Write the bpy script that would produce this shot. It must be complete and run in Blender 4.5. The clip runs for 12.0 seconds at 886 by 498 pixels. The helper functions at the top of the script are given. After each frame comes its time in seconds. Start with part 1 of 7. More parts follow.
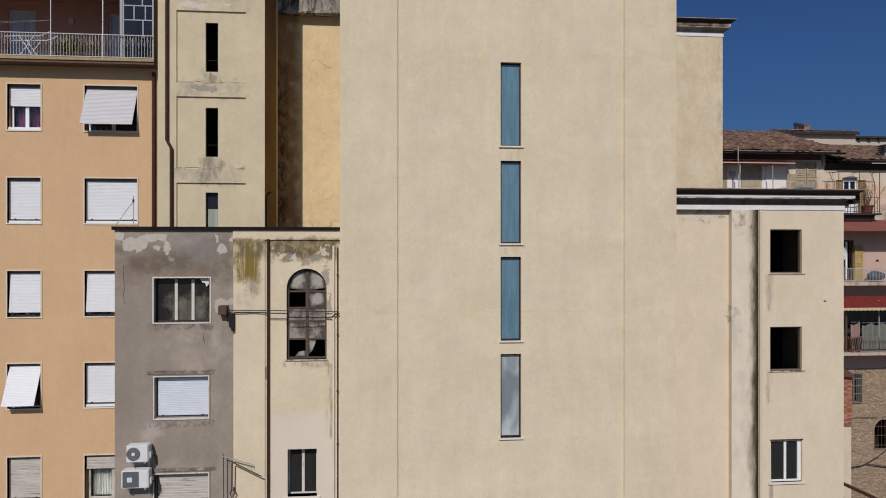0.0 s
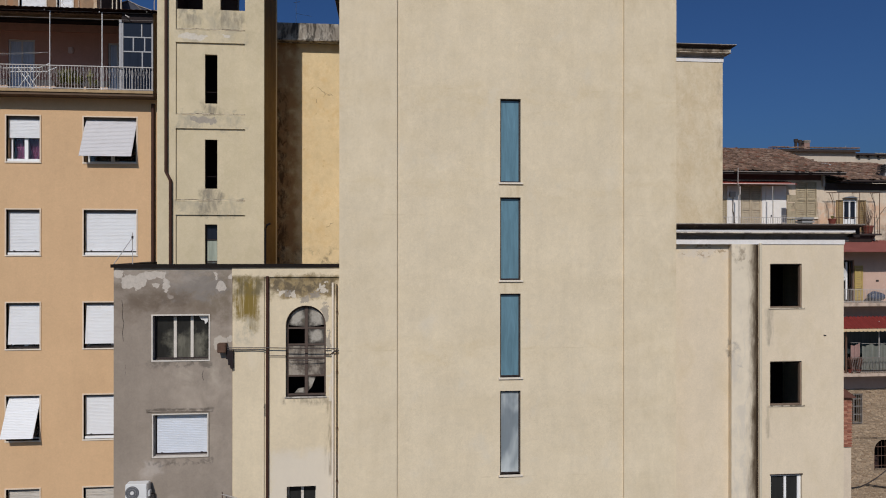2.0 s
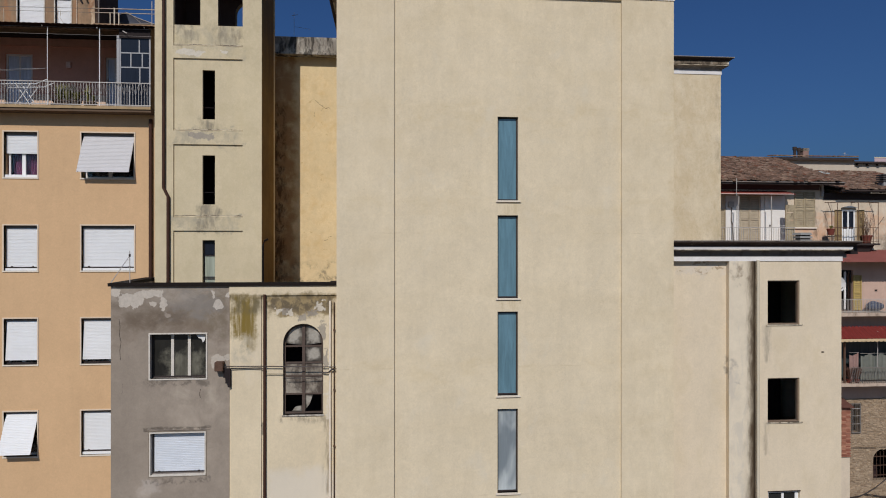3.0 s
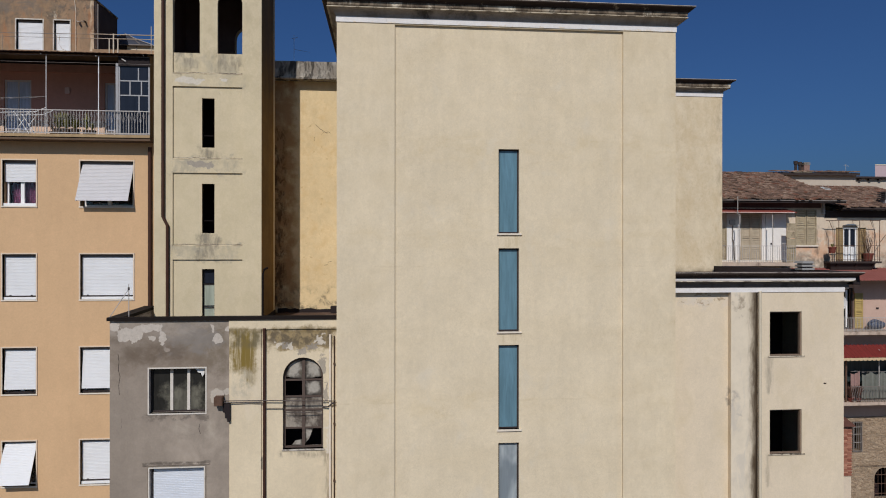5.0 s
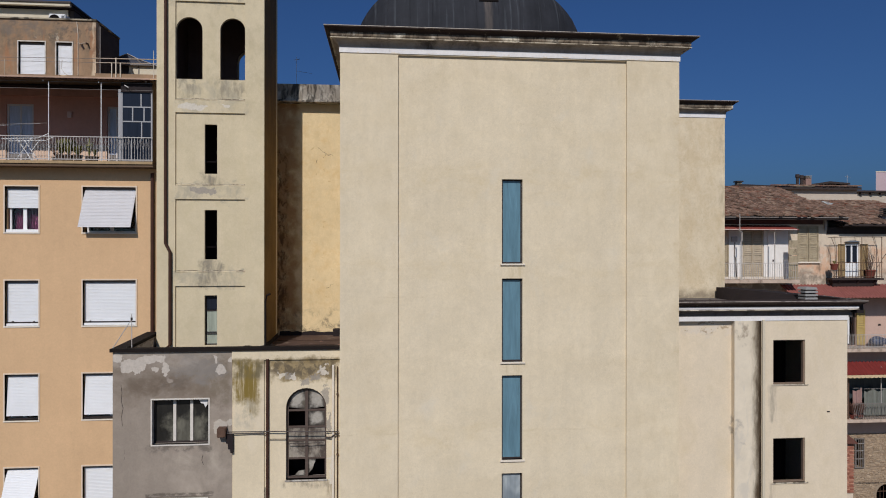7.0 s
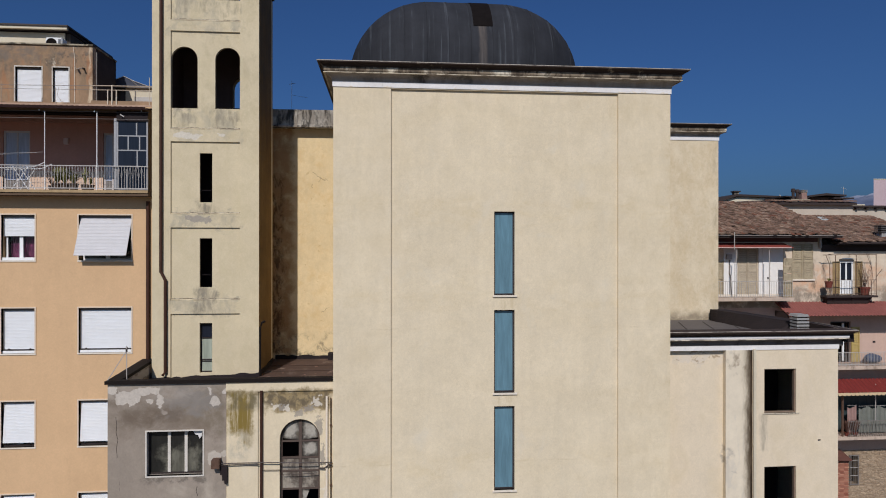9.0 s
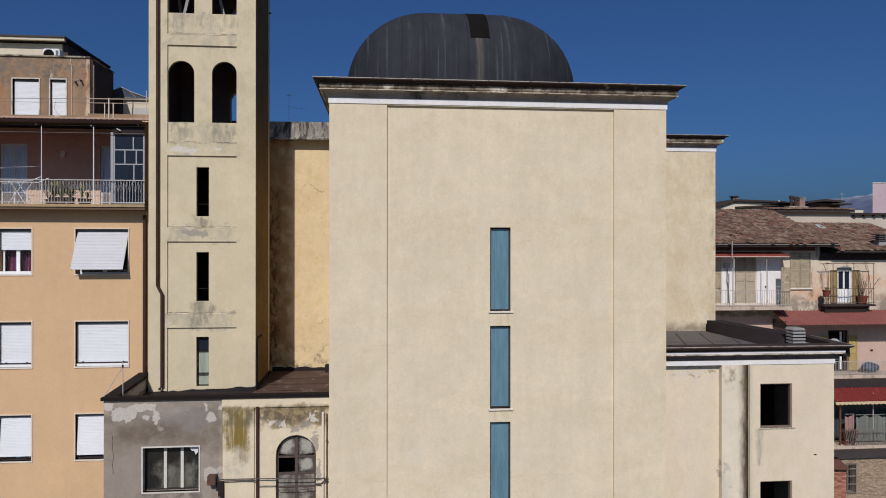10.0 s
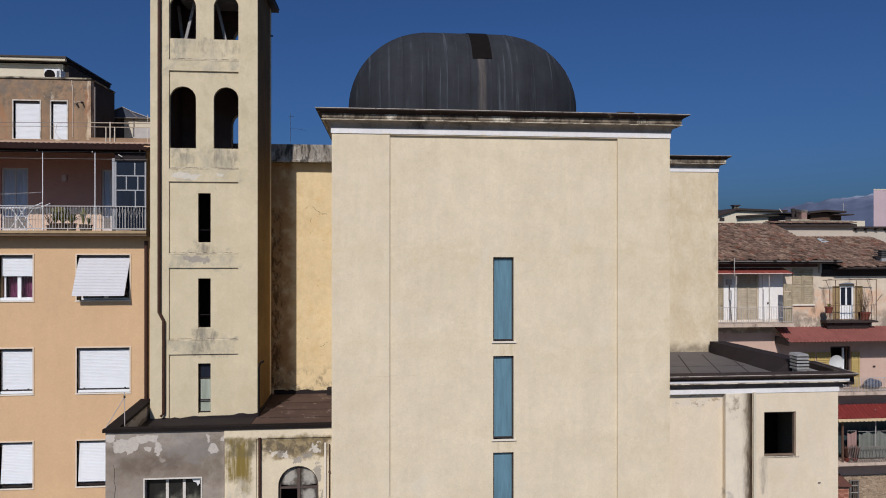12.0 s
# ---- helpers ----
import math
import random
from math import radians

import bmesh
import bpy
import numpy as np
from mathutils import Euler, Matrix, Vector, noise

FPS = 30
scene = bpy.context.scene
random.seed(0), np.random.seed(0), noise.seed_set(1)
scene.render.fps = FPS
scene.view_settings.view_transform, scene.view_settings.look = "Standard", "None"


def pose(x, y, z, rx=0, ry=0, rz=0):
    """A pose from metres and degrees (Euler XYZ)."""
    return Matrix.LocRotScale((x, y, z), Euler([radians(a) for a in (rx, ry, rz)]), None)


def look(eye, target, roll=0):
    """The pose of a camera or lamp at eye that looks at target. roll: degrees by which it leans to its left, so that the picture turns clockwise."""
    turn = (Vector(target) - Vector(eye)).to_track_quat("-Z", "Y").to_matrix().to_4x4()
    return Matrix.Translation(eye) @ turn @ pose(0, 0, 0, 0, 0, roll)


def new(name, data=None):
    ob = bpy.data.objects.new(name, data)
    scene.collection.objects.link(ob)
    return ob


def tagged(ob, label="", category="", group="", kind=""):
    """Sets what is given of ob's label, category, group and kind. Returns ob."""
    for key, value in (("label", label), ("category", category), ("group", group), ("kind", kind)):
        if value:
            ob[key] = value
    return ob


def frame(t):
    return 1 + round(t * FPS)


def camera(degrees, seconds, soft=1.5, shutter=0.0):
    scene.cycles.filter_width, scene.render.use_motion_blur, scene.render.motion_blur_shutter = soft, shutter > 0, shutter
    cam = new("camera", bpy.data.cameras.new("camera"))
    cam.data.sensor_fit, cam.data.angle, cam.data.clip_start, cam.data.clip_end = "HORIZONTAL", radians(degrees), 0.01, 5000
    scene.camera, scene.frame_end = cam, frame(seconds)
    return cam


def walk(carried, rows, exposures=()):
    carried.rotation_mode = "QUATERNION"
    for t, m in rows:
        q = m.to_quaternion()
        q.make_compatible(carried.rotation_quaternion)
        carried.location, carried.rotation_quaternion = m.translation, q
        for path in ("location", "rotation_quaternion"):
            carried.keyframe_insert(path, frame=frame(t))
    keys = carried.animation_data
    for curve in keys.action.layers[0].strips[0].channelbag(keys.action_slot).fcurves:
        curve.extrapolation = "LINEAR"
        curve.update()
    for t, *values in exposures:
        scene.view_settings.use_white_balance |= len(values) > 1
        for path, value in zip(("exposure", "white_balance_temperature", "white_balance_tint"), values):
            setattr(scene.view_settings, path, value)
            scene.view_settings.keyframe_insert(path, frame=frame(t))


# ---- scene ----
# The camera rises straight up, level, before the rear of a church.
cam = camera(69.5, 12.0, soft=1.0)
METRES, AHEAD, EYE, TURN = 6.0, 13.894, 12.0, -5.042
START = (1.375, -19.074)
ROWS = [
    (0.0, 0.0, 0.0, 0.0, 0.0, 0.0, 0.0),
    (0.5, -0.0002, 0.0004, 0.0467, 0.0, 0.0, 0.0),
    (1.0, -0.0021, 0.0, 0.0936, 0.0, 0.0, -0.01),
    (1.5, -0.0029, 0.0006, 0.1393, 0.0, 0.01, -0.02),
    (2.0, 0.0027, 0.0019, 0.1848, 0.0, 0.01, -0.03),
    (2.5, 0.0085, 0.0023, 0.2305, 0.0, 0.01, -0.03),
    (3.0, 0.016, 0.0023, 0.2758, 0.0, 0.01, -0.02),
    (5.0, 0.0121, 0.0094, 0.4434, -0.01, -0.01, -0.03),
    (5.5, 0.0047, 0.0127, 0.4813, -0.02, -0.02, -0.04),
    (6.0, -0.0031, 0.0127, 0.5173, -0.01, -0.03, -0.05),
    (6.5, -0.007, 0.0122, 0.556, -0.01, -0.01, -0.05),
    (7.0, -0.0046, 0.0111, 0.595, -0.01, -0.01, -0.05),
    (9.0, 0.0328, 0.0012, 0.7535, 0.0, 0.03, -0.03),
    (9.5, 0.0437, 0.0002, 0.7949, 0.0, 0.03, -0.03),
    (10.0, 0.0531, 0.0, 0.8332, 0.0, 0.04, -0.03),
    (10.5, 0.0599, 0.0002, 0.8709, 0.0, 0.03, -0.03),
    (11.0, 0.0631, 0.0002, 0.9093, 0.0, 0.03, -0.03),
    (11.5, 0.0522, 0.0028, 0.9459, 0.0, 0.03, -0.01),
    (12.0, 0.0385, 0.0051, 0.9839, 0.0, 0.04, -0.01),
]
walk(cam, [(t, pose(START[0], START[1], EYE, 0, 0, TURN) @ pose(METRES * x, AHEAD * y, METRES * z, 90 + pitch, roll, yaw))
           for t, x, y, z, yaw, pitch, roll in ROWS], exposures=[(0.0, -0.29, 6550, 14.4), (3.0, -0.28, 6540, 12.2), (6.0, -0.23, 6470, 13.0), (9.5, -0.13, 6380, 13.6), (12.0, -0.06, 6350, 14.4)])

# ---- light ----
SUN_SIDE, SUN_RISE = 0.26, 0.86        # sideways and downward run of the light for each metre ahead
world = bpy.data.worlds.new("sky")
scene.world = world
world.use_nodes = True
wn = world.node_tree.nodes
sky = wn.new("ShaderNodeTexSky")
sky.sky_type = "NISHITA"
sky.sun_disc = False
sky.sun_elevation = math.atan2(SUN_RISE, math.hypot(1, SUN_SIDE))
sky.sun_rotation = math.pi + math.atan(SUN_SIDE)
sky.altitude = 300
sky.air_density = 1.0
sky.dust_density = 3.6
sky.ozone_density = 1.5
tint = wn.new("ShaderNodeMix")
tint.data_type, tint.blend_type = "RGBA", "MULTIPLY"
tint.inputs[0].default_value = 1.0
tint.inputs[7].default_value = (0.46, 0.88, 1.52, 1.0)
world.node_tree.links.new(sky.outputs[0], tint.inputs[6])
world.node_tree.links.new(tint.outputs[2], wn["Background"].inputs[0])
wn["Background"].inputs[1].default_value = 0.041
sun_data = bpy.data.lights.new("sun", "SUN")
sun_data.energy, sun_data.angle, sun_data.color = 3.75, radians(0.55), (1.0, 0.965, 0.91)
sun = new("sun", sun_data)
sun.matrix_world = look((-SUN_SIDE * 60, -60, SUN_RISE * 60 + 10), (0, 0, 10))


# ---- materials ----
def srgb(r, g, b, k=1.0):
    f = lambda v: (v / 255 / 12.92 if v <= 10 else ((v / 255 + 0.055) / 1.055) ** 2.4) * k
    return (f(r), f(g), f(b), 1.0)


class Nodes:
    """A short way to write a node material."""

    def __init__(self, name, rough=0.85, metal=0.0, spec=0.3):
        self.mat = bpy.data.materials.new(name)
        self.mat.use_nodes = True
        self.tree = self.mat.node_tree
        self.bsdf = self.tree.nodes["Principled BSDF"]
        self.bsdf.inputs["Roughness"].default_value = rough
        self.bsdf.inputs["Metallic"].default_value = metal
        self.bsdf.inputs["Specular IOR Level"].default_value = spec
        geo = self.tree.nodes.new("ShaderNodeNewGeometry")
        self.pos, self.island = geo.outputs["Position"], geo.outputs["Random Per Island"]
        self.each = self.tree.nodes.new("ShaderNodeObjectInfo").outputs["Random"]
        sep = self.tree.nodes.new("ShaderNodeSeparateXYZ")
        self.link(self.pos, sep.inputs[0])
        self.x, self.y, self.z = sep.outputs

    def link(self, a, b):
        self.tree.links.new(a, b)

    def put(self, socket, value):
        if isinstance(value, bpy.types.NodeSocket):
            self.link(value, socket)
        else:
            socket.default_value = value

    def noise(self, scale, detail=4.0, rough=0.55, warp=0.0):
        m = self.tree.nodes.new("ShaderNodeMapping")
        self.link(self.pos, m.inputs["Vector"])
        m.inputs["Scale"].default_value = scale if isinstance(scale, tuple) else (scale,) * 3
        n = self.tree.nodes.new("ShaderNodeTexNoise")
        self.link(m.outputs[0], n.inputs["Vector"])
        n.inputs["Scale"].default_value = 1.0
        n.inputs["Detail"].default_value = detail
        n.inputs["Roughness"].default_value = rough
        n.inputs["Distortion"].default_value = warp
        return n.outputs["Fac"]

    def span(self, v, a, b, c=0.0, d=1.0, smooth=True):
        n = self.tree.nodes.new("ShaderNodeMapRange")
        n.interpolation_type = "SMOOTHSTEP" if smooth else "LINEAR"
        for i, k in enumerate((v, a, b, c, d)):
            self.put(n.inputs[i], k)
        return n.outputs[0]

    def math(self, op, a, b):
        n = self.tree.nodes.new("ShaderNodeMath")
        n.operation = op
        self.put(n.inputs[0], a)
        self.put(n.inputs[1], b)
        return n.outputs[0]

    def mix(self, fac, a, b, kind="MIX"):
        n = self.tree.nodes.new("ShaderNodeMix")
        n.data_type, n.blend_type = "RGBA", kind
        self.put(n.inputs[0], fac)
        self.put(n.inputs[6], a)
        self.put(n.inputs[7], b)
        return n.outputs[2]

    def shade(self, colour, fac, low, high):
        """colour times a grey between low and high as fac goes from 0 to 1."""
        v = self.span(fac, 0.25, 0.75, low, high, False)
        c = self.tree.nodes.new("ShaderNodeCombineColor")
        for i in range(3):
            self.link(v, c.inputs[i])
        return self.mix(1.0, colour, c.outputs[0], "MULTIPLY")

    def zone(self, x0, x1, z0, z1, soft=0.08, wide=None):
        """1 within a stretch of a wall, fading at its edges."""
        wide = min(0.5, 0.35 * (x1 - x0), 0.7 * (z1 - z0)) if wide is None else wide
        x = self.math("ADD", self.x, self.span(self.noise(2.3, 5, 0.65), 0.25, 0.75, -wide, wide, False))
        z = self.math("ADD", self.z, self.span(self.noise(2.9, 5, 0.65), 0.25, 0.75, -wide, wide, False))
        m = self.span(x, x0 - soft, x0 + soft)
        m = self.math("MULTIPLY", m, self.span(x, x1 - soft, x1 + soft, 1.0, 0.0))
        m = self.math("MULTIPLY", m, self.span(z, z0 - soft, z0 + soft))
        return self.math("MULTIPLY", m, self.span(z, z1 - soft, z1 + soft, 1.0, 0.0))

    def blobs(self, spots, warp=0.12, scale=3.5, soft=0.12):
        """1 within ragged patches on a wall, each (x, z, half width, half height)."""
        x = self.math("ADD", self.x, self.span(self.noise((scale, 1, scale), 6, 0.6), 0.25, 0.75, -warp, warp, False))
        z = self.math("ADD", self.z, self.span(self.noise((scale * 1.13, 2, scale * 1.13), 6, 0.6), 0.25, 0.75, -warp, warp, False))
        out = 0.0
        for cx, cz, rx, rz in spots:
            a = self.math("POWER", self.math("ABSOLUTE", self.math("DIVIDE", self.math("SUBTRACT", x, cx), rx), 0.0), 2.4)
            b = self.math("POWER", self.math("ABSOLUTE", self.math("DIVIDE", self.math("SUBTRACT", z, cz), rz), 0.0), 2.4)
            out = self.math("MAXIMUM", out, self.span(self.math("ADD", a, b), 1 - soft, 1 + soft, 1.0, 0.0))
        return out

    def bump(self, height, strength=0.2, distance=0.02):
        n = self.tree.nodes.new("ShaderNodeBump")
        n.inputs["Strength"].default_value = strength
        n.inputs["Distance"].default_value = distance
        self.put(n.inputs["Height"], height)
        self.link(n.outputs[0], self.bsdf.inputs["Normal"])

    def done(self, colour):
        self.put(self.bsdf.inputs["Base Color"], colour)
        return self.mat


def plaster(name, colour, cloud=0.10, streak=0.08, stains=(), rough=0.92, grain=0.25, crackle=0.0, flakes=()):
    """Rendered wall: trowel clouds, rain streaks, grain, stains (colour, x0, x1, z0, z1, soft, lo, hi, scale, strength, ragged edge) and flakes (colour, strength, spots, warp, scale, soft)."""
    n = Nodes(name, rough, 0.0, 0.15)
    c = n.shade(colour, n.noise(0.55, 5, 0.6), 1 - cloud, 1 + cloud * 0.6)
    c = n.shade(c, n.noise((3.0, 3.0, 0.4), 4, 0.6), 1 - streak * 0.6, 1 + streak * 0.3)
    c = n.shade(c, n.noise(2.6, 8, 0.75, 0.8), 1 - cloud * 0.9, 1 + cloud * 0.5)
    c = n.shade(c, n.noise(7.5, 6, 0.72, 1.6), 0.955, 1.035)
    c = n.shade(c, n.noise(17.0, 5, 0.7), 0.94, 1.05)
    c = n.shade(c, n.noise(80.0, 2, 0.6), 0.94, 1.05)
    for tint, x0, x1, z0, z1, soft, lo, hi, scale, strength, *ragged in stains:
        m = n.math("MULTIPLY", n.zone(x0, x1, z0, z1, soft, *ragged), n.span(n.noise(scale, 6, 0.68, 0.4), lo, hi))
        c = n.mix(n.math("MULTIPLY", m, strength), c, tint)
    if crackle:
        m = n.math("MULTIPLY", n.span(n.noise((2.4, 2.4, 1.6), 7, 0.78, 1.6), 0.485, 0.5), n.span(n.noise((2.4, 2.4, 1.6), 7, 0.78, 1.6), 0.5, 0.515, 1.0, 0.0))
        m = n.math("MULTIPLY", m, n.span(n.noise(0.7, 3), 0.46, 0.64))
        c = n.mix(n.math("MULTIPLY", m, crackle), c, srgb(160, 140, 104))
    h = n.math("ADD", n.noise(45.0, 3, 0.6), n.math("MULTIPLY", n.noise(6.0, 4, 0.6), 1.5))
    for tint, strength, spots, warp, scale, soft in flakes:
        m = n.math("MULTIPLY", n.blobs(spots, warp, scale, soft), n.span(n.noise(scale * 5, 5, 0.7), 0.3, 0.55, 0.75, 1.0))
        c = n.mix(n.math("MULTIPLY", m, strength), c, n.shade(tint, n.noise(scale * 3, 5, 0.65), 0.86, 1.1))
        h = n.math("ADD", h, n.math("MULTIPLY", m, -1.2))
    n.bump(h, grain, 0.012)
    return n.done(c)


def plain(name, colour, rough=0.6, metal=0.0, var=0.10, scale=6.0, spec=0.35, bump=0.08, dirt=None):
    n = Nodes(name, rough, metal, spec)
    c = n.shade(colour, n.noise(scale, 5, 0.6), 1 - var, 1 + var * 0.7)
    c = n.shade(c, n.noise(scale * 12, 3, 0.6), 1 - var * 0.5, 1 + var * 0.4)
    if dirt:
        c = n.mix(n.math("MULTIPLY", n.span(n.noise((scale * 0.8, scale * 0.8, scale * 0.35), 6, 0.7), dirt[1], dirt[2]), 0.85), c, dirt[0])
    n.bump(n.noise(scale * 9, 4, 0.6), bump, 0.01)
    return n.done(c)


GRIME = srgb(78, 72, 64)
BLACK_GRIME = srgb(48, 44, 40)
BIG = 60.0
church_plaster = plaster("church_plaster", srgb(223, 207, 178, 0.96), 0.09, 0.085, [
    (srgb(198, 176, 132), -1, 11, 14.6, 15.4, 0.5, 0.44, 0.72, (0.9, 1, 2.2), 0.35),
    (srgb(198, 176, 132), -1, 11, 17.2, 18.2, 0.5, 0.44, 0.72, (0.9, 1, 2.2), 0.4),
    (srgb(198, 176, 132), -1, 11, 9.7, 10.4, 0.4, 0.44, 0.72, (0.9, 1, 2.2), 0.35),
    (srgb(178, 158, 122), 0.6, 9.4, 14.12, 14.15, 0.02, 0.50, 0.62, (0.9, 1, 1), 0.3),
    (srgb(178, 158, 122), -1, 7.4, 10.08, 10.115, 0.02, 0.48, 0.62, (1.1, 1, 1), 0.3),
    (srgb(178, 158, 122), 1.5, 11, 17.93, 17.96, 0.02, 0.52, 0.64, (0.8, 1, 1), 0.3),
    (srgb(178, 158, 122), -1, 8.9, 6.2, 6.235, 0.02, 0.50, 0.62, (1.0, 1, 1), 0.3),
    (srgb(190, 172, 136), -1, 11, 16.2, 22, 1.6, 0.42, 0.66, (1.3, 1, 1.1), 0.14),
    (srgb(176, 156, 118), -1, 11, 5, 22, 1.5, 0.50, 0.66, (8.0, 1, 5.0), 0.09),
    (srgb(206, 198, 182), 1.8, 8.5, 5, 22, 1.0, 0.54, 0.72, (1.0, 1, 0.8), 0.35),
    (srgb(184, 164, 126), 8.75, 16.2, 4, 22, 0.4, 0.40, 0.70, (2.6, 1, 1.6), 0.18),
    (srgb(184, 164, 126), -0.3, 1.6, 4, 22, 0.3, 0.42, 0.70, (2.6, 1, 1.6), 0.13),
    (srgb(186, 162, 122), 10.4, 16.2, 12, 22, 0.3, 0.30, 0.70, (1.6, 1, 1.3), 0.42),
    (srgb(160, 140, 108), 10.4, 16.2, 12, 22, 0.3, 0.50, 0.68, (9.0, 1, 6.0), 0.18),
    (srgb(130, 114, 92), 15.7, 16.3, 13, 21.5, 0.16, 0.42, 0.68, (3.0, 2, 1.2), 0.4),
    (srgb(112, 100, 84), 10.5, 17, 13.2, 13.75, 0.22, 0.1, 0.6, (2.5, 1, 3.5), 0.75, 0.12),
    (srgb(190, 176, 150), 4.6, 5.7, 14.5, 19.0, 0.3, 0.5, 0.8, (3.0, 1, 0.6), 0.4),
    (srgb(186, 168, 132), 4.9, 5.5, 14.7, 15.1, 0.08, 0.40, 0.6, (7.0, 1, 1.2), 0.45),
    (srgb(186, 168, 132), 4.9, 5.5, 11.7, 12.12, 0.08, 0.40, 0.6, (7.0, 1, 1.2), 0.45),
    (srgb(186, 166, 128), -1, 11, 20.7, 21.3, 0.3, 0.46, 0.66, (2.6, 1, 0.8), 0.2),
    (srgb(196, 176, 138), -1, 11, 3, 22, 1.0, 0.44, 0.66, (0.35, 1, 1.5), 0.13),
], crackle=0.22)
wing_plaster = plaster("wing_plaster", srgb(228, 204, 160, 0.94), 0.12, 0.08, [
    (srgb(204, 170, 116), -6, 0, 13, 21, 0.6, 0.45, 0.75, 2.2, 0.45),
    (srgb(166, 132, 84), -6, 0, 12.5, 21, 0.3, 0.63, 0.66, 4.0, 0.4),
    # warm brown of bounced light, tinted in where the tower's shadow lies
    (srgb(150, 100, 54), -6, -2.2, 12.3, 21.5, 0.2, 0.20, 0.55, 1.7, 0.7, 0.2),
    (srgb(74, 52, 34), -6, -2.55, 12.3, 19.5, 0.15, 0.44, 0.60, (4.5, 4, 2.2), 0.75, 0.2),
    (srgb(170, 140, 92), -6, 0, 12.5, 21, 0.3, 0.45, 0.62, (2.5, 2.5, 2.0), 0.12),
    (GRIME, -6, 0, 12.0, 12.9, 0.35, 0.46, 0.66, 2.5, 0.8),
])
tower_plaster = plaster("tower_plaster", srgb(219, 203, 170, 0.879), 0.08, 0.06, [
    (srgb(176, 162, 124), -7, -2, 11, 30, 0.5, 0.42, 0.68, (1.6, 1.6, 1.4), 0.22),
    (srgb(150, 138, 108), -7, -2, 20.0, 30, 1.5, 0.46, 0.70, (2.6, 2.6, 1.8), 0.28),
    (srgb(150, 144, 130), -5.85, -3.5, 20.3, 21.45, 0.08, 0.36, 0.74, (2.2, 2, 1.6), 0.7),
    (srgb(150, 144, 130), -5.85, -3.5, 24.0, 25.2, 0.08, 0.38, 0.74, (2.2, 2, 1.6), 0.65),
    (srgb(150, 144, 130), -5.85, -3.5, 17.25, 17.8, 0.08, 0.38, 0.72, (2.2, 2, 1.6), 0.7),
    (srgb(150, 144, 130), -5.85, -3.5, 14.25, 14.8, 0.08, 0.38, 0.72, (2.2, 2, 1.6), 0.7),
    (srgb(112, 104, 90), -5.86, -4.95, 20.75, 21.43, 0.12, 0.38, 0.72, (7.0, 6, 2.2), 0.55),
    (srgb(112, 104, 90), -4.40, -3.5, 20.75, 21.43, 0.12, 0.36, 0.70, (7.0, 6, 2.2), 0.6),
    (srgb(112, 104, 90), -5.86, -3.5, 24.7, 25.2, 0.12, 0.40, 0.72, (7.0, 6, 2.2), 0.5),
    (srgb(104, 92, 74), -5.84, -3.5, 24.41, 24.46, 0.02, 0.36, 0.58, (2.0, 2, 1.0), 0.55, 0.02),
    (srgb(104, 92, 74), -5.84, -3.5, 20.66, 20.71, 0.02, 0.36, 0.58, (2.0, 2, 1.0), 0.6, 0.02),
    (srgb(104, 92, 74), -5.84, -3.5, 17.73, 17.78, 0.02, 0.36, 0.58, (2.0, 2, 1.0), 0.6, 0.02),
    (srgb(104, 92, 74), -5.84, -3.5, 14.75, 14.80, 0.02, 0.36, 0.58, (2.0, 2, 1.0), 0.6, 0.02),
    (srgb(110, 104, 94), -5.0, -4.35, 14.3, 15.2, 0.1, 0.35, 0.6, (3.0, 3, 1.0), 0.7),
    (srgb(110, 104, 94), -5.0, -4.35, 17.75, 18.15, 0.1, 0.35, 0.6, (3.0, 3, 1.0), 0.7),
], flakes=[
    (srgb(150, 142, 132), 0.85, [(-4.98, 17.56, 0.30, 0.11), (-4.6, 17.52, 0.14, 0.1), (-5.25, 17.62, 0.14, 0.07)], 0.09, 4.0, 0.15),
    (srgb(206, 198, 184), 0.85, [(-5.45, 20.44, 0.34, 0.1), (-4.98, 20.42, 0.2, 0.08), (-4.1, 20.5, 0.12, 0.06)], 0.09, 4.0, 0.15),
])
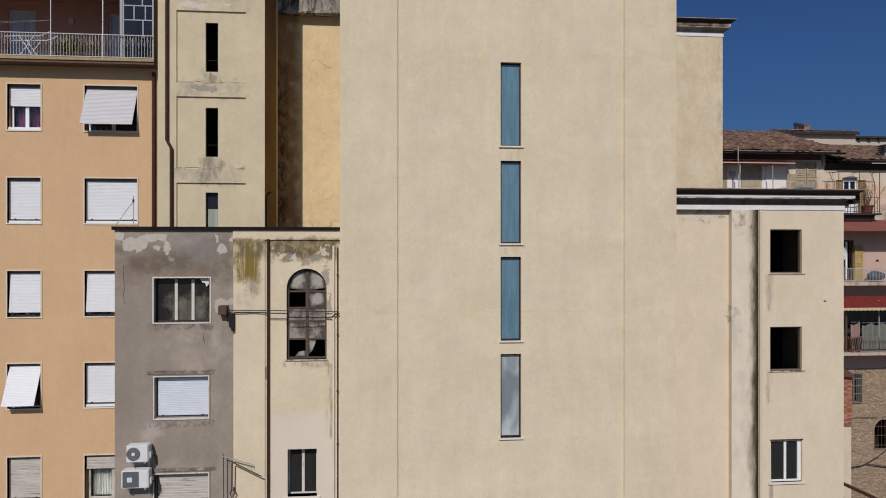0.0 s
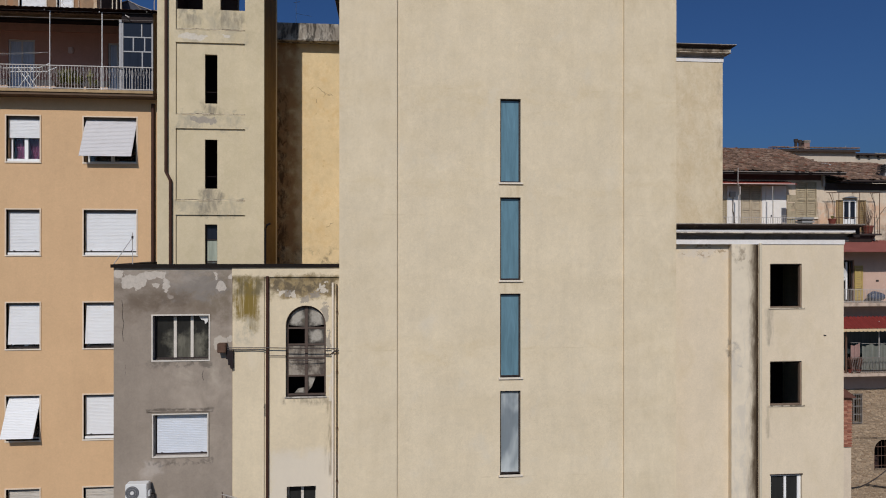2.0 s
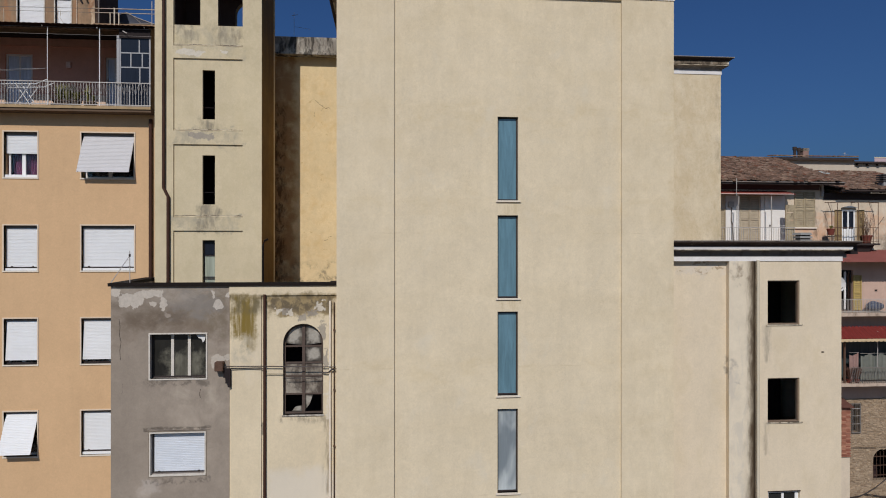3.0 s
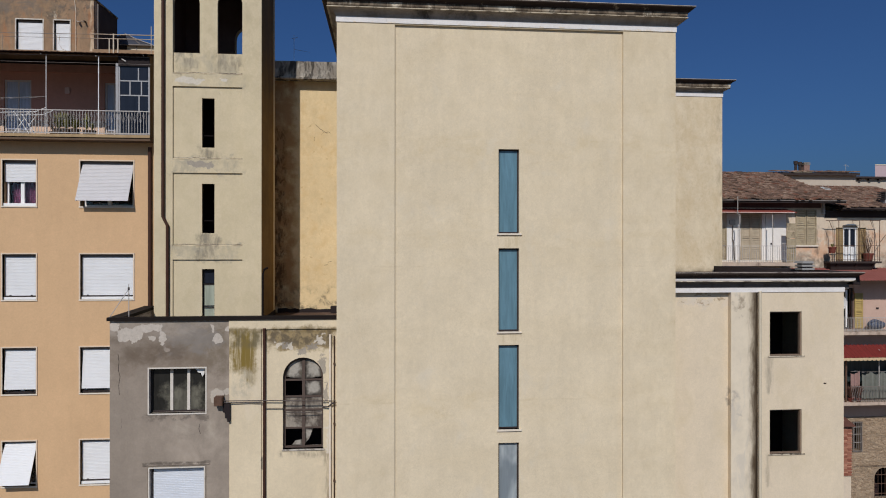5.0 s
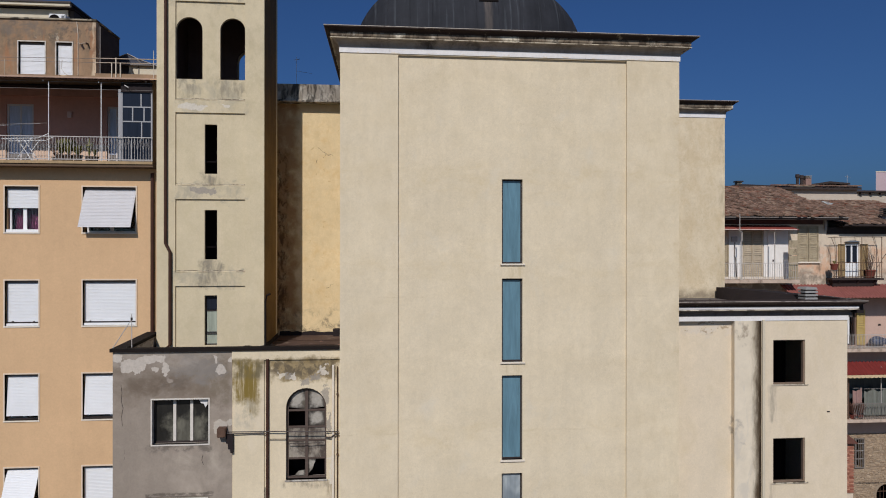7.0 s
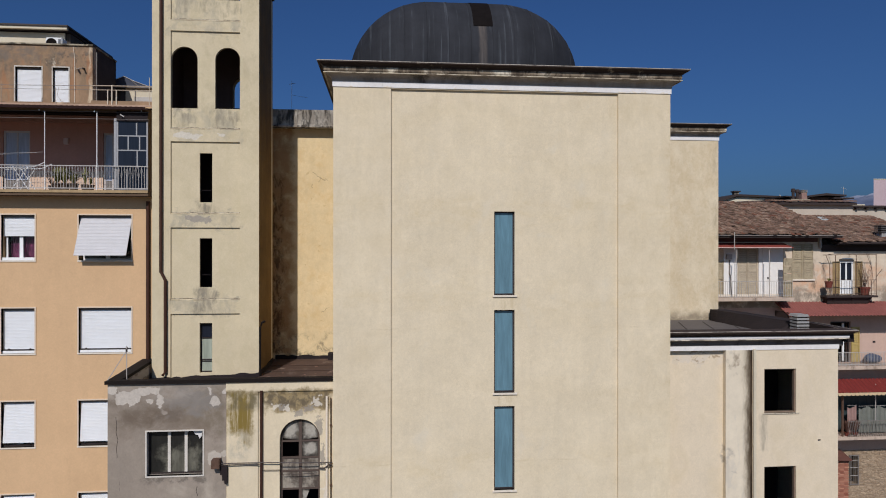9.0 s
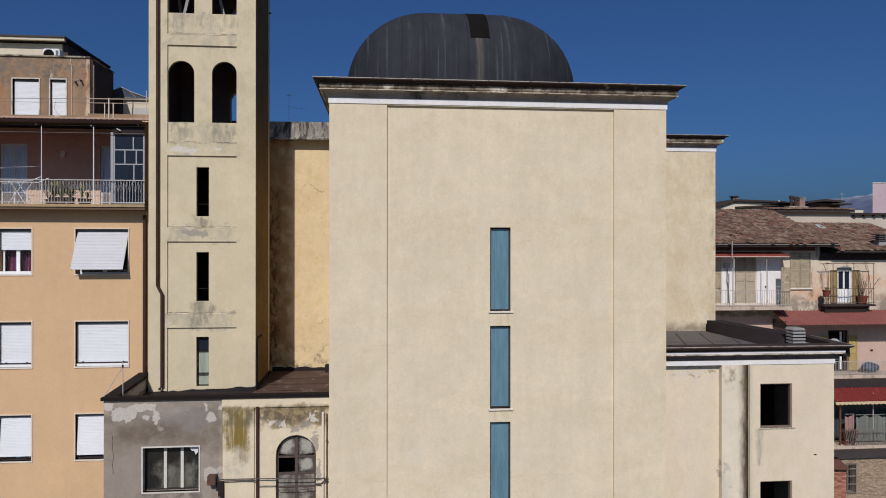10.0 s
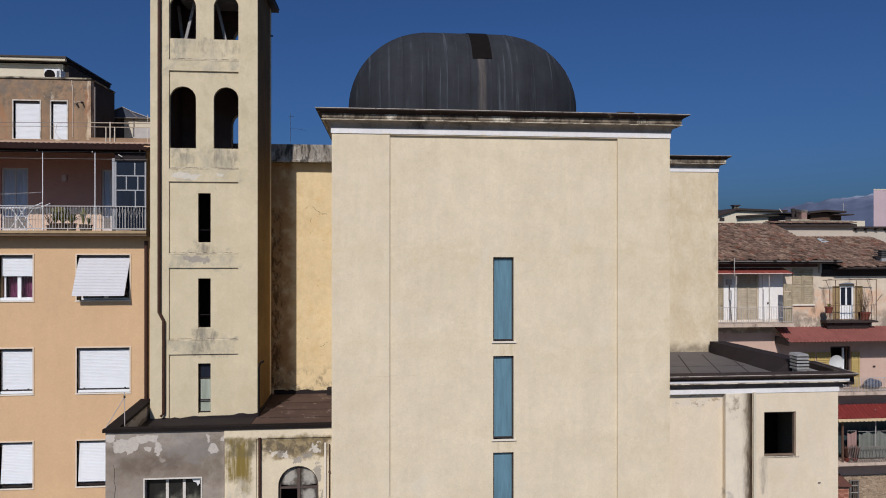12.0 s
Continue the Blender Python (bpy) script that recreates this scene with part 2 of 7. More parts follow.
grey_cement = plaster("grey_cement", srgb(158, 145, 131, 0.92), 0.15, 0.10, [
    (srgb(112, 100, 82), -4.4, -3.1, 11.2, 12.6, 0.3, 0.36, 0.62, (2.0, 1, 1.4), 0.7),
    (srgb(196, 184, 166), -5.6, -3.3, 9.0, 11.0, 0.5, 0.46, 0.72, (1.4, 1, 0.8), 0.4),
    (srgb(118, 104, 90), -7, -3, 10.9, 12.1, 0.4, 0.36, 0.66, (1.2, 1, 1.8), 0.65),
    (srgb(130, 124, 118), -5.2, -3.4, 11.7, 12.6, 0.2, 0.36, 0.6, (1.2, 1, 2.4), 0.7),
    (srgb(184, 170, 154), -4.7, -3.1, 7.0, 10.4, 0.7, 0.34, 0.7, 0.8, 0.6),
    (srgb(176, 164, 150), -6.6, -3.2, 3.0, 6.0, 0.6, 0.42, 0.7, 0.9, 0.5),
    (srgb(166, 156, 144), -6.6, -3.2, 12.1, 12.6, 0.12, 0.36, 0.62, (1.8, 1, 2.4), 0.5, 0.1),
    (srgb(96, 82, 68), -6.2, -4.4, 11.3, 11.85, 0.15, 0.34, 0.58, (2.0, 1, 2.6), 0.6, 0.12),
    (srgb(104, 92, 80), -6.6, -6.2, 11.9, 12.4, 0.1, 0.40, 0.60, (3.0, 1, 3.0), 0.5, 0.1),
    (srgb(178, 168, 158), -5.7, -5.2, 6.45, 6.85, 0.08, 0.3, 0.4, 2.0, 0.6),
    (srgb(80, 72, 66), -6.3, -6.1, 9.0, 11.6, 0.05, 0.60, 0.62, (8.0, 2, 0.7), 0.7),
    (srgb(96, 88, 80), -5.6, -3.75, 9.62, 9.8, 0.06, 0.44, 0.6, (4, 2, 4), 0.7),
    (srgb(96, 88, 80), -5.6, -3.75, 6.72, 6.9, 0.06, 0.44, 0.6, (4, 2, 4), 0.7),
    (srgb(84, 76, 68), -5.65, -3.7, 8.30, 8.40, 0.03, 0.36, 0.56, (4, 2, 4), 0.75, 0.04),
    (srgb(84, 76, 68), -5.65, -3.7, 5.42, 5.52, 0.03, 0.36, 0.56, (4, 2, 4), 0.75, 0.04),
], flakes=[
    (srgb(192, 182, 170), 0.9, [(-6.42, 12.36, 0.15, 0.14), (-6.0, 12.14, 0.33, 0.2), (-5.5, 12.33, 0.42, 0.11), (-5.10, 12.06, 0.09, 0.22), (-5.38, 12.04, 0.1, 0.07),
      (-3.52, 12.0, 0.14, 0.14), (-3.66, 12.34, 0.05, 0.09), (-3.22, 12.29, 0.09, 0.08)], 0.10, 3.6, 0.10),
    (srgb(170, 158, 146), 0.6, [(-5.65, 6.5, 0.22, 0.2), (-4.98, 11.70, 0.09, 0.08)], 0.08, 3.0, 0.5),
    (srgb(188, 178, 164), 0.8, [(-3.5, 10.42, 0.2, 0.1), (-3.62, 10.3, 0.08, 0.2), (-3.28, 10.44, 0.12, 0.08)], 0.07, 5.0, 0.2),
])
cream_wall = plaster("cream_wall", srgb(224, 207, 176, 0.94), 0.09, 0.08, [
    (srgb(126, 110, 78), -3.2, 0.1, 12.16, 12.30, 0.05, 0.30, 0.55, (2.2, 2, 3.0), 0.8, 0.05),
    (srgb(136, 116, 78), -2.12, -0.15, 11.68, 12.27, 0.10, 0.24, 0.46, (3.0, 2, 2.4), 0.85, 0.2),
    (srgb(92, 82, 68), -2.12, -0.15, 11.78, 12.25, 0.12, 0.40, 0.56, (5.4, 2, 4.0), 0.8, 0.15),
    (srgb(214, 200, 176), -3.12, -2.2, 9.6, 11.6, 0.3, 0.42, 0.6, (3.0, 3, 0.9), 0.5, 0.2),
    (srgb(126, 106, 52), -3.10, -2.42, 11.05, 12.25, 0.16, 0.30, 0.50, (9.0, 4, 0.45), 1.0, 0.2),
    (srgb(128, 108, 58), -2.74, -2.44, 10.65, 12.0, 0.12, 0.30, 0.55, (7.0, 4, 0.6), 0.85, 0.14),
    (srgb(106, 96, 72), -3.14, -2.25, 11.75, 12.25, 0.14, 0.32, 0.56, (4.4, 3, 1.4), 0.85, 0.12),
    (srgb(168, 160, 142), -3.12, -2.5, 10.3, 11.1, 0.15, 0.40, 0.60, (5.4, 3, 3.4), 0.6, 0.12),
    (srgb(212, 202, 186), -2.13, 0.6, -6.0, 7.0, 0.22, 0.1, 0.3, 1.0, 0.7, 0.25),
    (srgb(116, 106, 92), -1.7, -0.3, 8.44, 8.66, 0.08, 0.38, 0.66, (5, 3, 2.0), 0.65, 0.1),
    (srgb(130, 116, 96), -0.42, -0.2, 6.3, 8.6, 0.08, 0.36, 0.62, (9, 3, 1.2), 0.7, 0.06),
], flakes=[
    (srgb(146, 138, 128), 0.8, [(-1.0, 11.58, 0.16, 0.12), (-0.7, 11.75, 0.2, 0.05), (-1.55, 11.78, 0.12, 0.1), (-0.45, 11.15, 0.1, 0.3), (-0.36, 10.3, 0.06, 0.4),], 0.16, 5.5, 0.3),
    (srgb(212, 202, 186), 0.8, [(-0.52, 11.92, 0.13, 0.14), (-1.4, 11.72, 0.1, 0.06), (-1.75, 11.78, 0.1, 0.06), (-0.28, 9.0, 0.05, 0.5)], 0.14, 5.5, 0.3),
    (srgb(120, 112, 100), 0.8, [(-2.2, 8.3, 0.0501, 0.2)], 0.05, 5.0, 0.3),
])
annex_plaster = plaster("annex_plaster", srgb(224, 207, 180, 0.94), 0.07, 0.06, [
    (srgb(206, 194, 178), 10.3, 12.5, 12.85, 13.3, 0.1, 0.42, 0.54, (2.6, 2, 3.0), 0.7),
    (srgb(150, 126, 98), 10.3, 12.5, 12.95, 13.3, 0.1, 0.55, 0.60, (4.0, 2, 5.0), 0.7),
    (srgb(200, 182, 148), 10.3, 16.4, 3, 13.3, 0.4, 0.46, 0.72, (1.6, 1, 1.0), 0.4),
    (srgb(120, 112, 104), 12.46, 12.75, 9.3, 10.2, 0.07, 0.44, 0.5, 2.5, 0.7),
    (srgb(150, 140, 124), 13.66, 13.86, 10.0, 11.2, 0.09, 0.32, 0.62, (9, 3, 0.8), 0.75),
    (srgb(140, 128, 112), 13.68, 13.84, 7.0, 8.05, 0.07, 0.36, 0.65, (9, 3, 0.8), 0.6),
    (srgb(150, 140, 124), 13.74, 13.88, 3.6, 4.4, 0.04, 0.36, 0.55, (6, 3, 0.8), 0.8),
])
# corner strip of the annex: a black run-off streak beside its pipe, fading sideways
n = Nodes("stain_and_shadow_strip", 0.92, 0.0, 0.15)
c = n.shade(srgb(226, 212, 188, 0.94), n.noise(0.9, 5, 0.6), 0.9, 1.05)
c = n.shade(c, n.noise(4.0, 6, 0.7), 0.92, 1.05)
c = n.mix(n.math("MULTIPLY", n.span(n.noise((2.6, 2, 0.9), 6, 0.68, 0.4), 0.52, 0.66), 0.35), c, srgb(178, 172, 164))
c = n.mix(n.math("MULTIPLY", n.zone(12.46, 12.8, 9.3, 10.1, 0.05), n.span(n.noise(2.5, 5), 0.44, 0.62, 0.0, 0.7)), c, srgb(150, 142, 134))
c = n.mix(n.math("MULTIPLY", n.zone(12.5, 13.2, 12.6, 13.3, 0.1), n.span(n.noise(3.5, 5), 0.46, 0.66, 0.0, 0.7)), c, srgb(130, 114, 96))
edge = n.math("ADD", n.x, n.span(n.noise((1.2, 1, 0.55), 4, 0.55), 0.3, 0.7, -0.09, 0.09, False))
edge = n.math("ADD", edge, n.span(n.noise((9, 9, 1.6), 5, 0.7), 0.3, 0.7, -0.06, 0.06, False))
c = n.mix(n.math("MULTIPLY", n.span(edge, 12.90, 13.26), 0.5), c, srgb(158, 142, 118))
thin = n.span(n.noise((6.0, 6.0, 0.8), 5, 0.7), 0.45, 0.75, 1.0, 0.85)
c = n.mix(n.math("MULTIPLY", n.span(edge, 12.98, 13.28), thin), c, srgb(74, 60, 44))
# the pipe's shadow painted as a thin dark line at the strip's edge
c = n.mix(n.math("MULTIPLY", n.span(n.x, 13.27, 13.31), n.span(n.noise((3.0, 3.0, 0.7), 4, 0.6), 0.34, 0.5)), c, srgb(50, 40, 30))
n.bump(n.noise(45.0, 3, 0.6), 0.25, 0.012)
strip_plaster = n.done(c)
peach = plaster("peach_plaster", srgb(222, 184, 142, 0.855), 0.06, 0.06)
loggia_wall = plaster("loggia_wall", srgb(206, 150, 130, 0.93), 0.08, 0.07)
penthouse_wall = plaster("penthouse_wall", srgb(180, 148, 118, 0.74), 0.25, 0.2, [
    (srgb(96, 88, 80), -16, -10, 23.6, 25.2, 0.5, 0.46, 0.62, (1.7, 1, 1.5), 0.7),
    (srgb(120, 104, 84), -16, -10, 21.5, 25, 0.5, 0.44, 0.66, (3.5, 3, 0.9), 0.5),
    (srgb(206, 192, 170), -13.5, -10.4, 23.3, 24.9, 0.1, 0.62, 0.65, 1.8, 0.6),
    (srgb(90, 82, 74), -12.2, -10.6, 23.9, 24.8, 0.2, 0.50, 0.56, 4.5, 0.7),
    (srgb(110, 102, 94), -16, -10, 24.2, 24.9, 0.2, 0.42, 0.62, (1.5, 1, 2.2), 0.75),
    (srgb(160, 112, 78), -16, -10, 22.0, 24.4, 0.3, 0.50, 0.66, (3.0, 3, 0.5), 0.6),
    (srgb(206, 186, 158), -10.60, -10.4, 21.8, 24.9, 0.03, 0.36, 0.56, (2, 2, 1.2), 0.8),
], crackle=0.6)
lilac_wall = plaster("greyed_white_wall", srgb(204, 190, 172, 0.85), 0.08, 0.08)
pale_wall = plaster("pale_wall", srgb(216, 204, 180, 0.9), 0.06, 0.06)
white_paint = plaster("white_trim_paint", srgb(232, 228, 224, 0.93), 0.10, 0.10, [
    (srgb(150, 140, 126), -BIG, BIG, -5, 30, 1, 0.64, 0.72, (3.0, 3.0, 1.2), 0.5),
    (srgb(216, 198, 166), -1, 11, 21.2, 21.355, 0.012, 0.50, 0.54, (2.6, 2, 2), 0.6)], grain=0.12)
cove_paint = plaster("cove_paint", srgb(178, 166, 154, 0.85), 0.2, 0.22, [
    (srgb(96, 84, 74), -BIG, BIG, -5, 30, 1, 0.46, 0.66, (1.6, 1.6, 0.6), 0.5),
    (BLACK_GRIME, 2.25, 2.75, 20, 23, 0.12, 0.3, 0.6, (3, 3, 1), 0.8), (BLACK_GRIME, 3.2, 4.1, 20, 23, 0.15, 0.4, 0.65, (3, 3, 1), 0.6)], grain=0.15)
fascia_stone = plaster("streaked_fascia", srgb(226, 216, 194, 0.95), 0.15, 0.2, [
    (srgb(118, 102, 84), -BIG, BIG, -5, 30, 1, 0.38, 0.50, (1.3, 1.3, 0.7), 0.9), (srgb(62, 52, 44), -BIG, BIG, -5, 30, 1, 0.47, 0.55, (2.1, 2.1, 1.1), 0.85), (srgb(120, 108, 92), -BIG, BIG, -5, 30, 1, 0.44, 0.6, (9, 9, 3), 0.5)], grain=0.4)
fillet_stone = plain("worn_fillet", srgb(196, 184, 162), 0.85, 0, 0.25, 4.0, 0.2, 0.2, dirt=(srgb(84, 72, 60), 0.46, 0.58))
gutter_metal = plain("streaked_gutter", srgb(62, 51, 47), 0.8, 0.0, 0.3, 2.5, 0.15, dirt=(srgb(150, 136, 118), 0.60, 0.70))
lip_metal = plain("pale_drip_edge", srgb(168, 158, 146), 0.7, 0.1, 0.25, 3.0, dirt=(srgb(84, 76, 70), 0.5, 0.66))
# annex cove: shade under its fascia mixed into a dark grey
shade_paint = plain("shaded_cove_grey", srgb(104, 98, 95), 0.85, 0, 0.15, 2.5, 0.15, dirt=(srgb(74, 68, 64), 0.5, 0.68))
slab_paint = plain("brown_slab_edge", srgb(98, 78, 60), 0.8, 0, 0.2, 2.0)
old_stone = plaster("weathered_cornice", srgb(176, 164, 142, 0.9), 0.3, 0.3, [
    (BLACK_GRIME, -BIG, BIG, -5, 30, 1, 0.46, 0.60, (1.6, 1.6, 2.5), 0.85)], grain=0.4)
old_parapet = plaster("weathered_parapet", srgb(196, 188, 174, 0.9), 0.2, 0.25, [
    (srgb(120, 110, 98), -BIG, BIG, -5, 30, 1, 0.42, 0.60, (1.8, 1.8, 1.4), 0.7),
    (BLACK_GRIME, -BIG, BIG, -5, 30, 1, 0.47, 0.60, (3.6, 3.6, 1.2), 0.85)], grain=0.4)
coping_metal = plain("black_coping", srgb(31, 25, 23), 0.8, 0.0, 0.25, 3.0, 0.12)
concrete = plain("pale_concrete", srgb(146, 136, 124), 0.9, 0, 0.18, 2.5, 0.2, 0.2, dirt=(srgb(110, 100, 90), 0.55, 0.75))
dull_iron = plain("dull_grey_iron", srgb(124, 116, 110), 0.7, 0.1, 0.15, 6.0)
dark_metal = plain("dark_gutter_metal", srgb(58, 49, 46), 0.55, 0.2, 0.25, 3.0)
brown_pipe = plain("brown_pipe_paint", srgb(68, 44, 34), 0.65, 0.0, 0.25, 4.0, 0.2)
membrane = plain("roof_membrane", srgb(84, 66, 57), 0.85, 0, 0.22, 1.2, 0.2, 0.3, dirt=(srgb(140, 124, 110), 0.56, 0.70))
slate_sheet = plain("grey_roof_sheet", srgb(96, 90, 87), 0.7, 0, 0.16, 1.5, 0.25, 0.2)
# bitumen black, also the painted shade of soffits and cover boards
tar_and_shade = plain("bitumen_and_shade", srgb(42, 35, 35), 0.85, 0, 0.2, 2.0, 0.2, 0.5)
# darkness of the belfry and the rooms is put into these two wall colours
belfry_wall = plain("darkened_belfry_plaster", srgb(104, 86, 80), 0.95, 0, 0.2, 2.0, 0.05)
black_room = plain("unlit_room_wall", srgb(58, 46, 46), 0.95, 0, 0.2, 2.0, 0.05)
shutter_white = plain("white_shutter_slats", srgb(226, 226, 226, 0.95), 0.5, 0, 0.04, 2.0)
shutter_grey = plain("greyed_white_slats", srgb(192, 189, 189), 0.55, 0, 0.06, 2.0)
shutter_pale = plain("pale_blue_grey_slats", srgb(206, 210, 216), 0.5, 0, 0.06, 2.0)
n = Nodes("old_shutter_slats", 0.65, 0.0, 0.3)
c = n.shade(srgb(196, 188, 176), n.noise((0.7, 2, 24.0), 5, 0.6), 0.72, 1.1)
c = n.mix(n.span(n.noise((1.6, 3, 20.0), 5, 0.65, 0.3), 0.56, 0.68, 0.0, 0.75), c, srgb(108, 96, 84))
shutter_old = n.done(n.shade(c, n.noise(3.0, 5, 0.6), 0.86, 1.06))
frame_white = plain("white_window_frame", srgb(230, 229, 226), 0.45, 0, 0.05, 3.0)
stone_sill = plain("pale_stone_trim", srgb(220, 208, 190), 0.7, 0, 0.1, 4.0)
old_trim = plain("grimy_stone_trim", srgb(168, 157, 144), 0.8, 0, 0.2, 5.0, dirt=(srgb(96, 84, 74), 0.46, 0.66))
dirty_frame = plain("dirty_window_frame", srgb(196, 188, 176), 0.7, 0, 0.22, 5.0, dirt=(srgb(110, 98, 86), 0.5, 0.66))
rusty = plain("rusty_iron", srgb(98, 74, 60), 0.8, 0.2, 0.3, 9.0)
mesh_iron = plain("pale_grey_iron", srgb(176, 170, 164), 0.6, 0.1, 0.12, 6.0)
# unseen ground, its tone chosen to bounce warm light up the walls
ground_mat = plain("bounce_ground", srgb(110, 102, 90), 0.95, 0, 0.2, 0.2, 0.2)


def glass_mat(name, tint, rough=0.06, see=0.85):
    n = Nodes(name, rough, 0.0, 0.5)
    n.bsdf.inputs["Transmission Weight"].default_value = 1.0
    n.bsdf.inputs["IOR"].default_value = 1.45
    n.bump(n.noise(2.5, 2), 0.03, 0.01)
    return n.done(n.shade(tint, n.noise(2.0, 3), 0.85, 1.1))


clear_glass = glass_mat("window_glass", (0.75, 0.82, 0.84, 1))
def film_glass(name, colour, rough, spec=0.5):
    n = Nodes(name, rough, 0.0, spec)
    c = n.shade(colour, n.noise((5.0, 5.0, 0.6), 5, 0.65, 1.2), 0.72, 1.22)
    c = n.shade(c, n.noise((14.0, 14.0, 1.0), 3, 0.6), 0.93, 1.05)
    return n.done(c)


blue_glass = film_glass("blue_tinted_glass", srgb(100, 134, 148, 0.9), 0.14)
n = Nodes("frosted_pale_glass", 0.25, 0.0, 0.5)
c = n.mix(n.span(n.noise((1.3, 1.3, 0.6), 3, 0.5, 0.4), 0.36, 0.64), srgb(122, 131, 136), srgb(184, 190, 190))
frosted = n.done(n.shade(c, n.noise((14.0, 14.0, 1.0), 3, 0.6), 0.9, 1.06))
n = Nodes("dusty_glass", 0.3, 0.0, 0.5)
# each pane's colour darkens towards its rim
across = n.tree.nodes.new("ShaderNodeSeparateXYZ")
n.link(n.tree.nodes.new("ShaderNodeTexCoord").outputs["Generated"], across.inputs[0])
rim = n.math("MAXIMUM", n.math("ABSOLUTE", n.math("SUBTRACT", across.outputs[0], 0.5), 0.0), n.math("ABSOLUTE", n.math("SUBTRACT", across.outputs[2], 0.5), 0.0))
rim = n.math("ADD", rim, n.span(n.noise(5.0, 4, 0.6), 0.3, 0.7, -0.12, 0.12, False))
c = n.mix(n.span(rim, 0.22, 0.5), srgb(168, 161, 149), srgb(66, 60, 54))
c = n.mix(n.span(n.noise((4.0, 4.0, 2.4), 4, 0.6), 0.5, 0.7, 0.0, 0.7), c, srgb(104, 94, 80))
dusty = n.done(n.shade(c, n.noise(14.0, 5, 0.7), 0.75, 1.12))
n = Nodes("brown_dusty_glass", 0.35, 0.0, 0.4)
c = n.mix(n.span(n.noise((3.0, 3.0, 2.0), 4, 0.65), 0.34, 0.6), srgb(84, 74, 66), srgb(156, 146, 132))
c = n.mix(n.span(n.noise((11.0, 11.0, 7.0), 4, 0.6), 0.62, 0.7, 0.0, 0.7), c, srgb(172, 164, 150))
brown_dusty = n.done(n.shade(c, n.noise(14.0, 5, 0.7), 0.75, 1.12))

# lead sheets of the vault, with a brown run-off below the repair
n = Nodes("lead_sheet", 0.8, 0.0, 0.12)
c = n.shade(srgb(47, 48, 52), n.noise((1.6, 0.12, 0.10), 5, 0.65), 0.7, 1.3)
c = n.shade(c, n.noise(1.2, 6, 0.65), 0.78, 1.15)
c = n.mix(n.math("MULTIPLY", n.span(n.noise((5.0, 0.25, 0.2), 5, 0.65), 0.54, 0.70), 0.35), c, srgb(98, 103, 108))
wob = n.math("ADD", n.x, n.span(n.noise((2.0, 2.0, 0.5), 4), 0.3, 0.7, -0.08, 0.08, False))
run = n.math("MULTIPLY", n.span(wob, 5.32, 5.46), n.span(wob, 5.62, 5.80, 1.0, 0.0))
run = n.math("MULTIPLY", run, n.span(n.z, 25.95, 26.1, 1.0, 0.0))
run = n.math("MULTIPLY", run, n.span(n.noise((8.0, 2.0, 0.5), 5, 0.65), 0.3, 0.6, 0.3, 0.8))
c = n.mix(n.math("MULTIPLY", run, n.span(n.y, 7.0, 7.7, 0.5, 0.8)), c, srgb(106, 96, 88))
n.bump(n.noise(3.0, 4), 0.12, 0.03)
lead = n.done(c)
tar_patch = plain("tarred_patch", srgb(24, 20, 19), 0.95, 0, 0.25, 3.0, 0.08)


# ---- building blocks ----
def thing(name, at, label, category, group="", kind=""):
    ob = new(name)
    ob.empty_display_size = 0.2
    ob.location = at
    return tagged(ob, label, category, group, kind)


def part(name, bm, material, parent=None, label=""):
    bmesh.ops.recalc_face_normals(bm, faces=bm.faces)
    me = bpy.data.meshes.new(name)
    bm.to_mesh(me)
    bm.free()
    me.materials.append(material)
    ob = new(name, me)
    if parent is not None:
        ob.parent = parent
        if parent.type == "EMPTY":
            ob.matrix_parent_inverse = Matrix.Translation(-parent.location)
    if label:
        ob["label"] = label
    return ob


def smooth(ob):
    for p in ob.data.polygons:
        p.use_smooth = True
    return ob


def box(x0, x1, y0, y1, z0, z1, bm=None):
    bm = bm or bmesh.new()
    v = [bm.verts.new((x, y, z)) for x in (x0, x1) for y in (y0, y1) for z in (z0, z1)]
    for q in ((0, 1, 3, 2), (4, 6, 7, 5), (0, 4, 5, 1), (2, 3, 7, 6), (0, 2, 6, 4), (1, 5, 7, 3)):
        bm.faces.new([v[i] for i in q])
    return bm


def prism(outline, a, b, bm=None):
    """A solid between two copies of an outline of points, each moved by a and by b."""
    bm = bm or bmesh.new()
    lo = [bm.verts.new(Vector(p) + Vector(a)) for p in outline]
    hi = [bm.verts.new(Vector(p) + Vector(b)) for p in outline]
    bm.faces.new(lo[::-1])
    bm.faces.new(hi)
    for i in range(len(lo)):
        j = (i + 1) % len(lo)
        bm.faces.new((lo[i], lo[j], hi[j], hi[i]))
    return bm


def tube(points, r, seg=8, bm=None):
    """A round bar through the points."""
    bm = bm or bmesh.new()
    pts = [Vector(p) for p in points]
    rings = []
    for i, p in enumerate(pts):
        d = (pts[min(i + 1, len(pts) - 1)] - pts[max(i - 1, 0)]).normalized()
        side = d.cross(Vector((0, 0, 1)) if abs(d.z) < 0.9 else Vector((0, 1, 0))).normalized()
        up = side.cross(d)
        rings.append([bm.verts.new(p + r * (side * math.cos(k * math.tau / seg) + up * math.sin(k * math.tau / seg))) for k in range(seg)])
    for a, b in zip(rings, rings[1:]):
        for k in range(seg):
            bm.faces.new((a[k], a[(k + 1) % seg], b[(k + 1) % seg], b[k]))
    bm.faces.new(rings[0][::-1])
    bm.faces.new(rings[-1])
    return bm


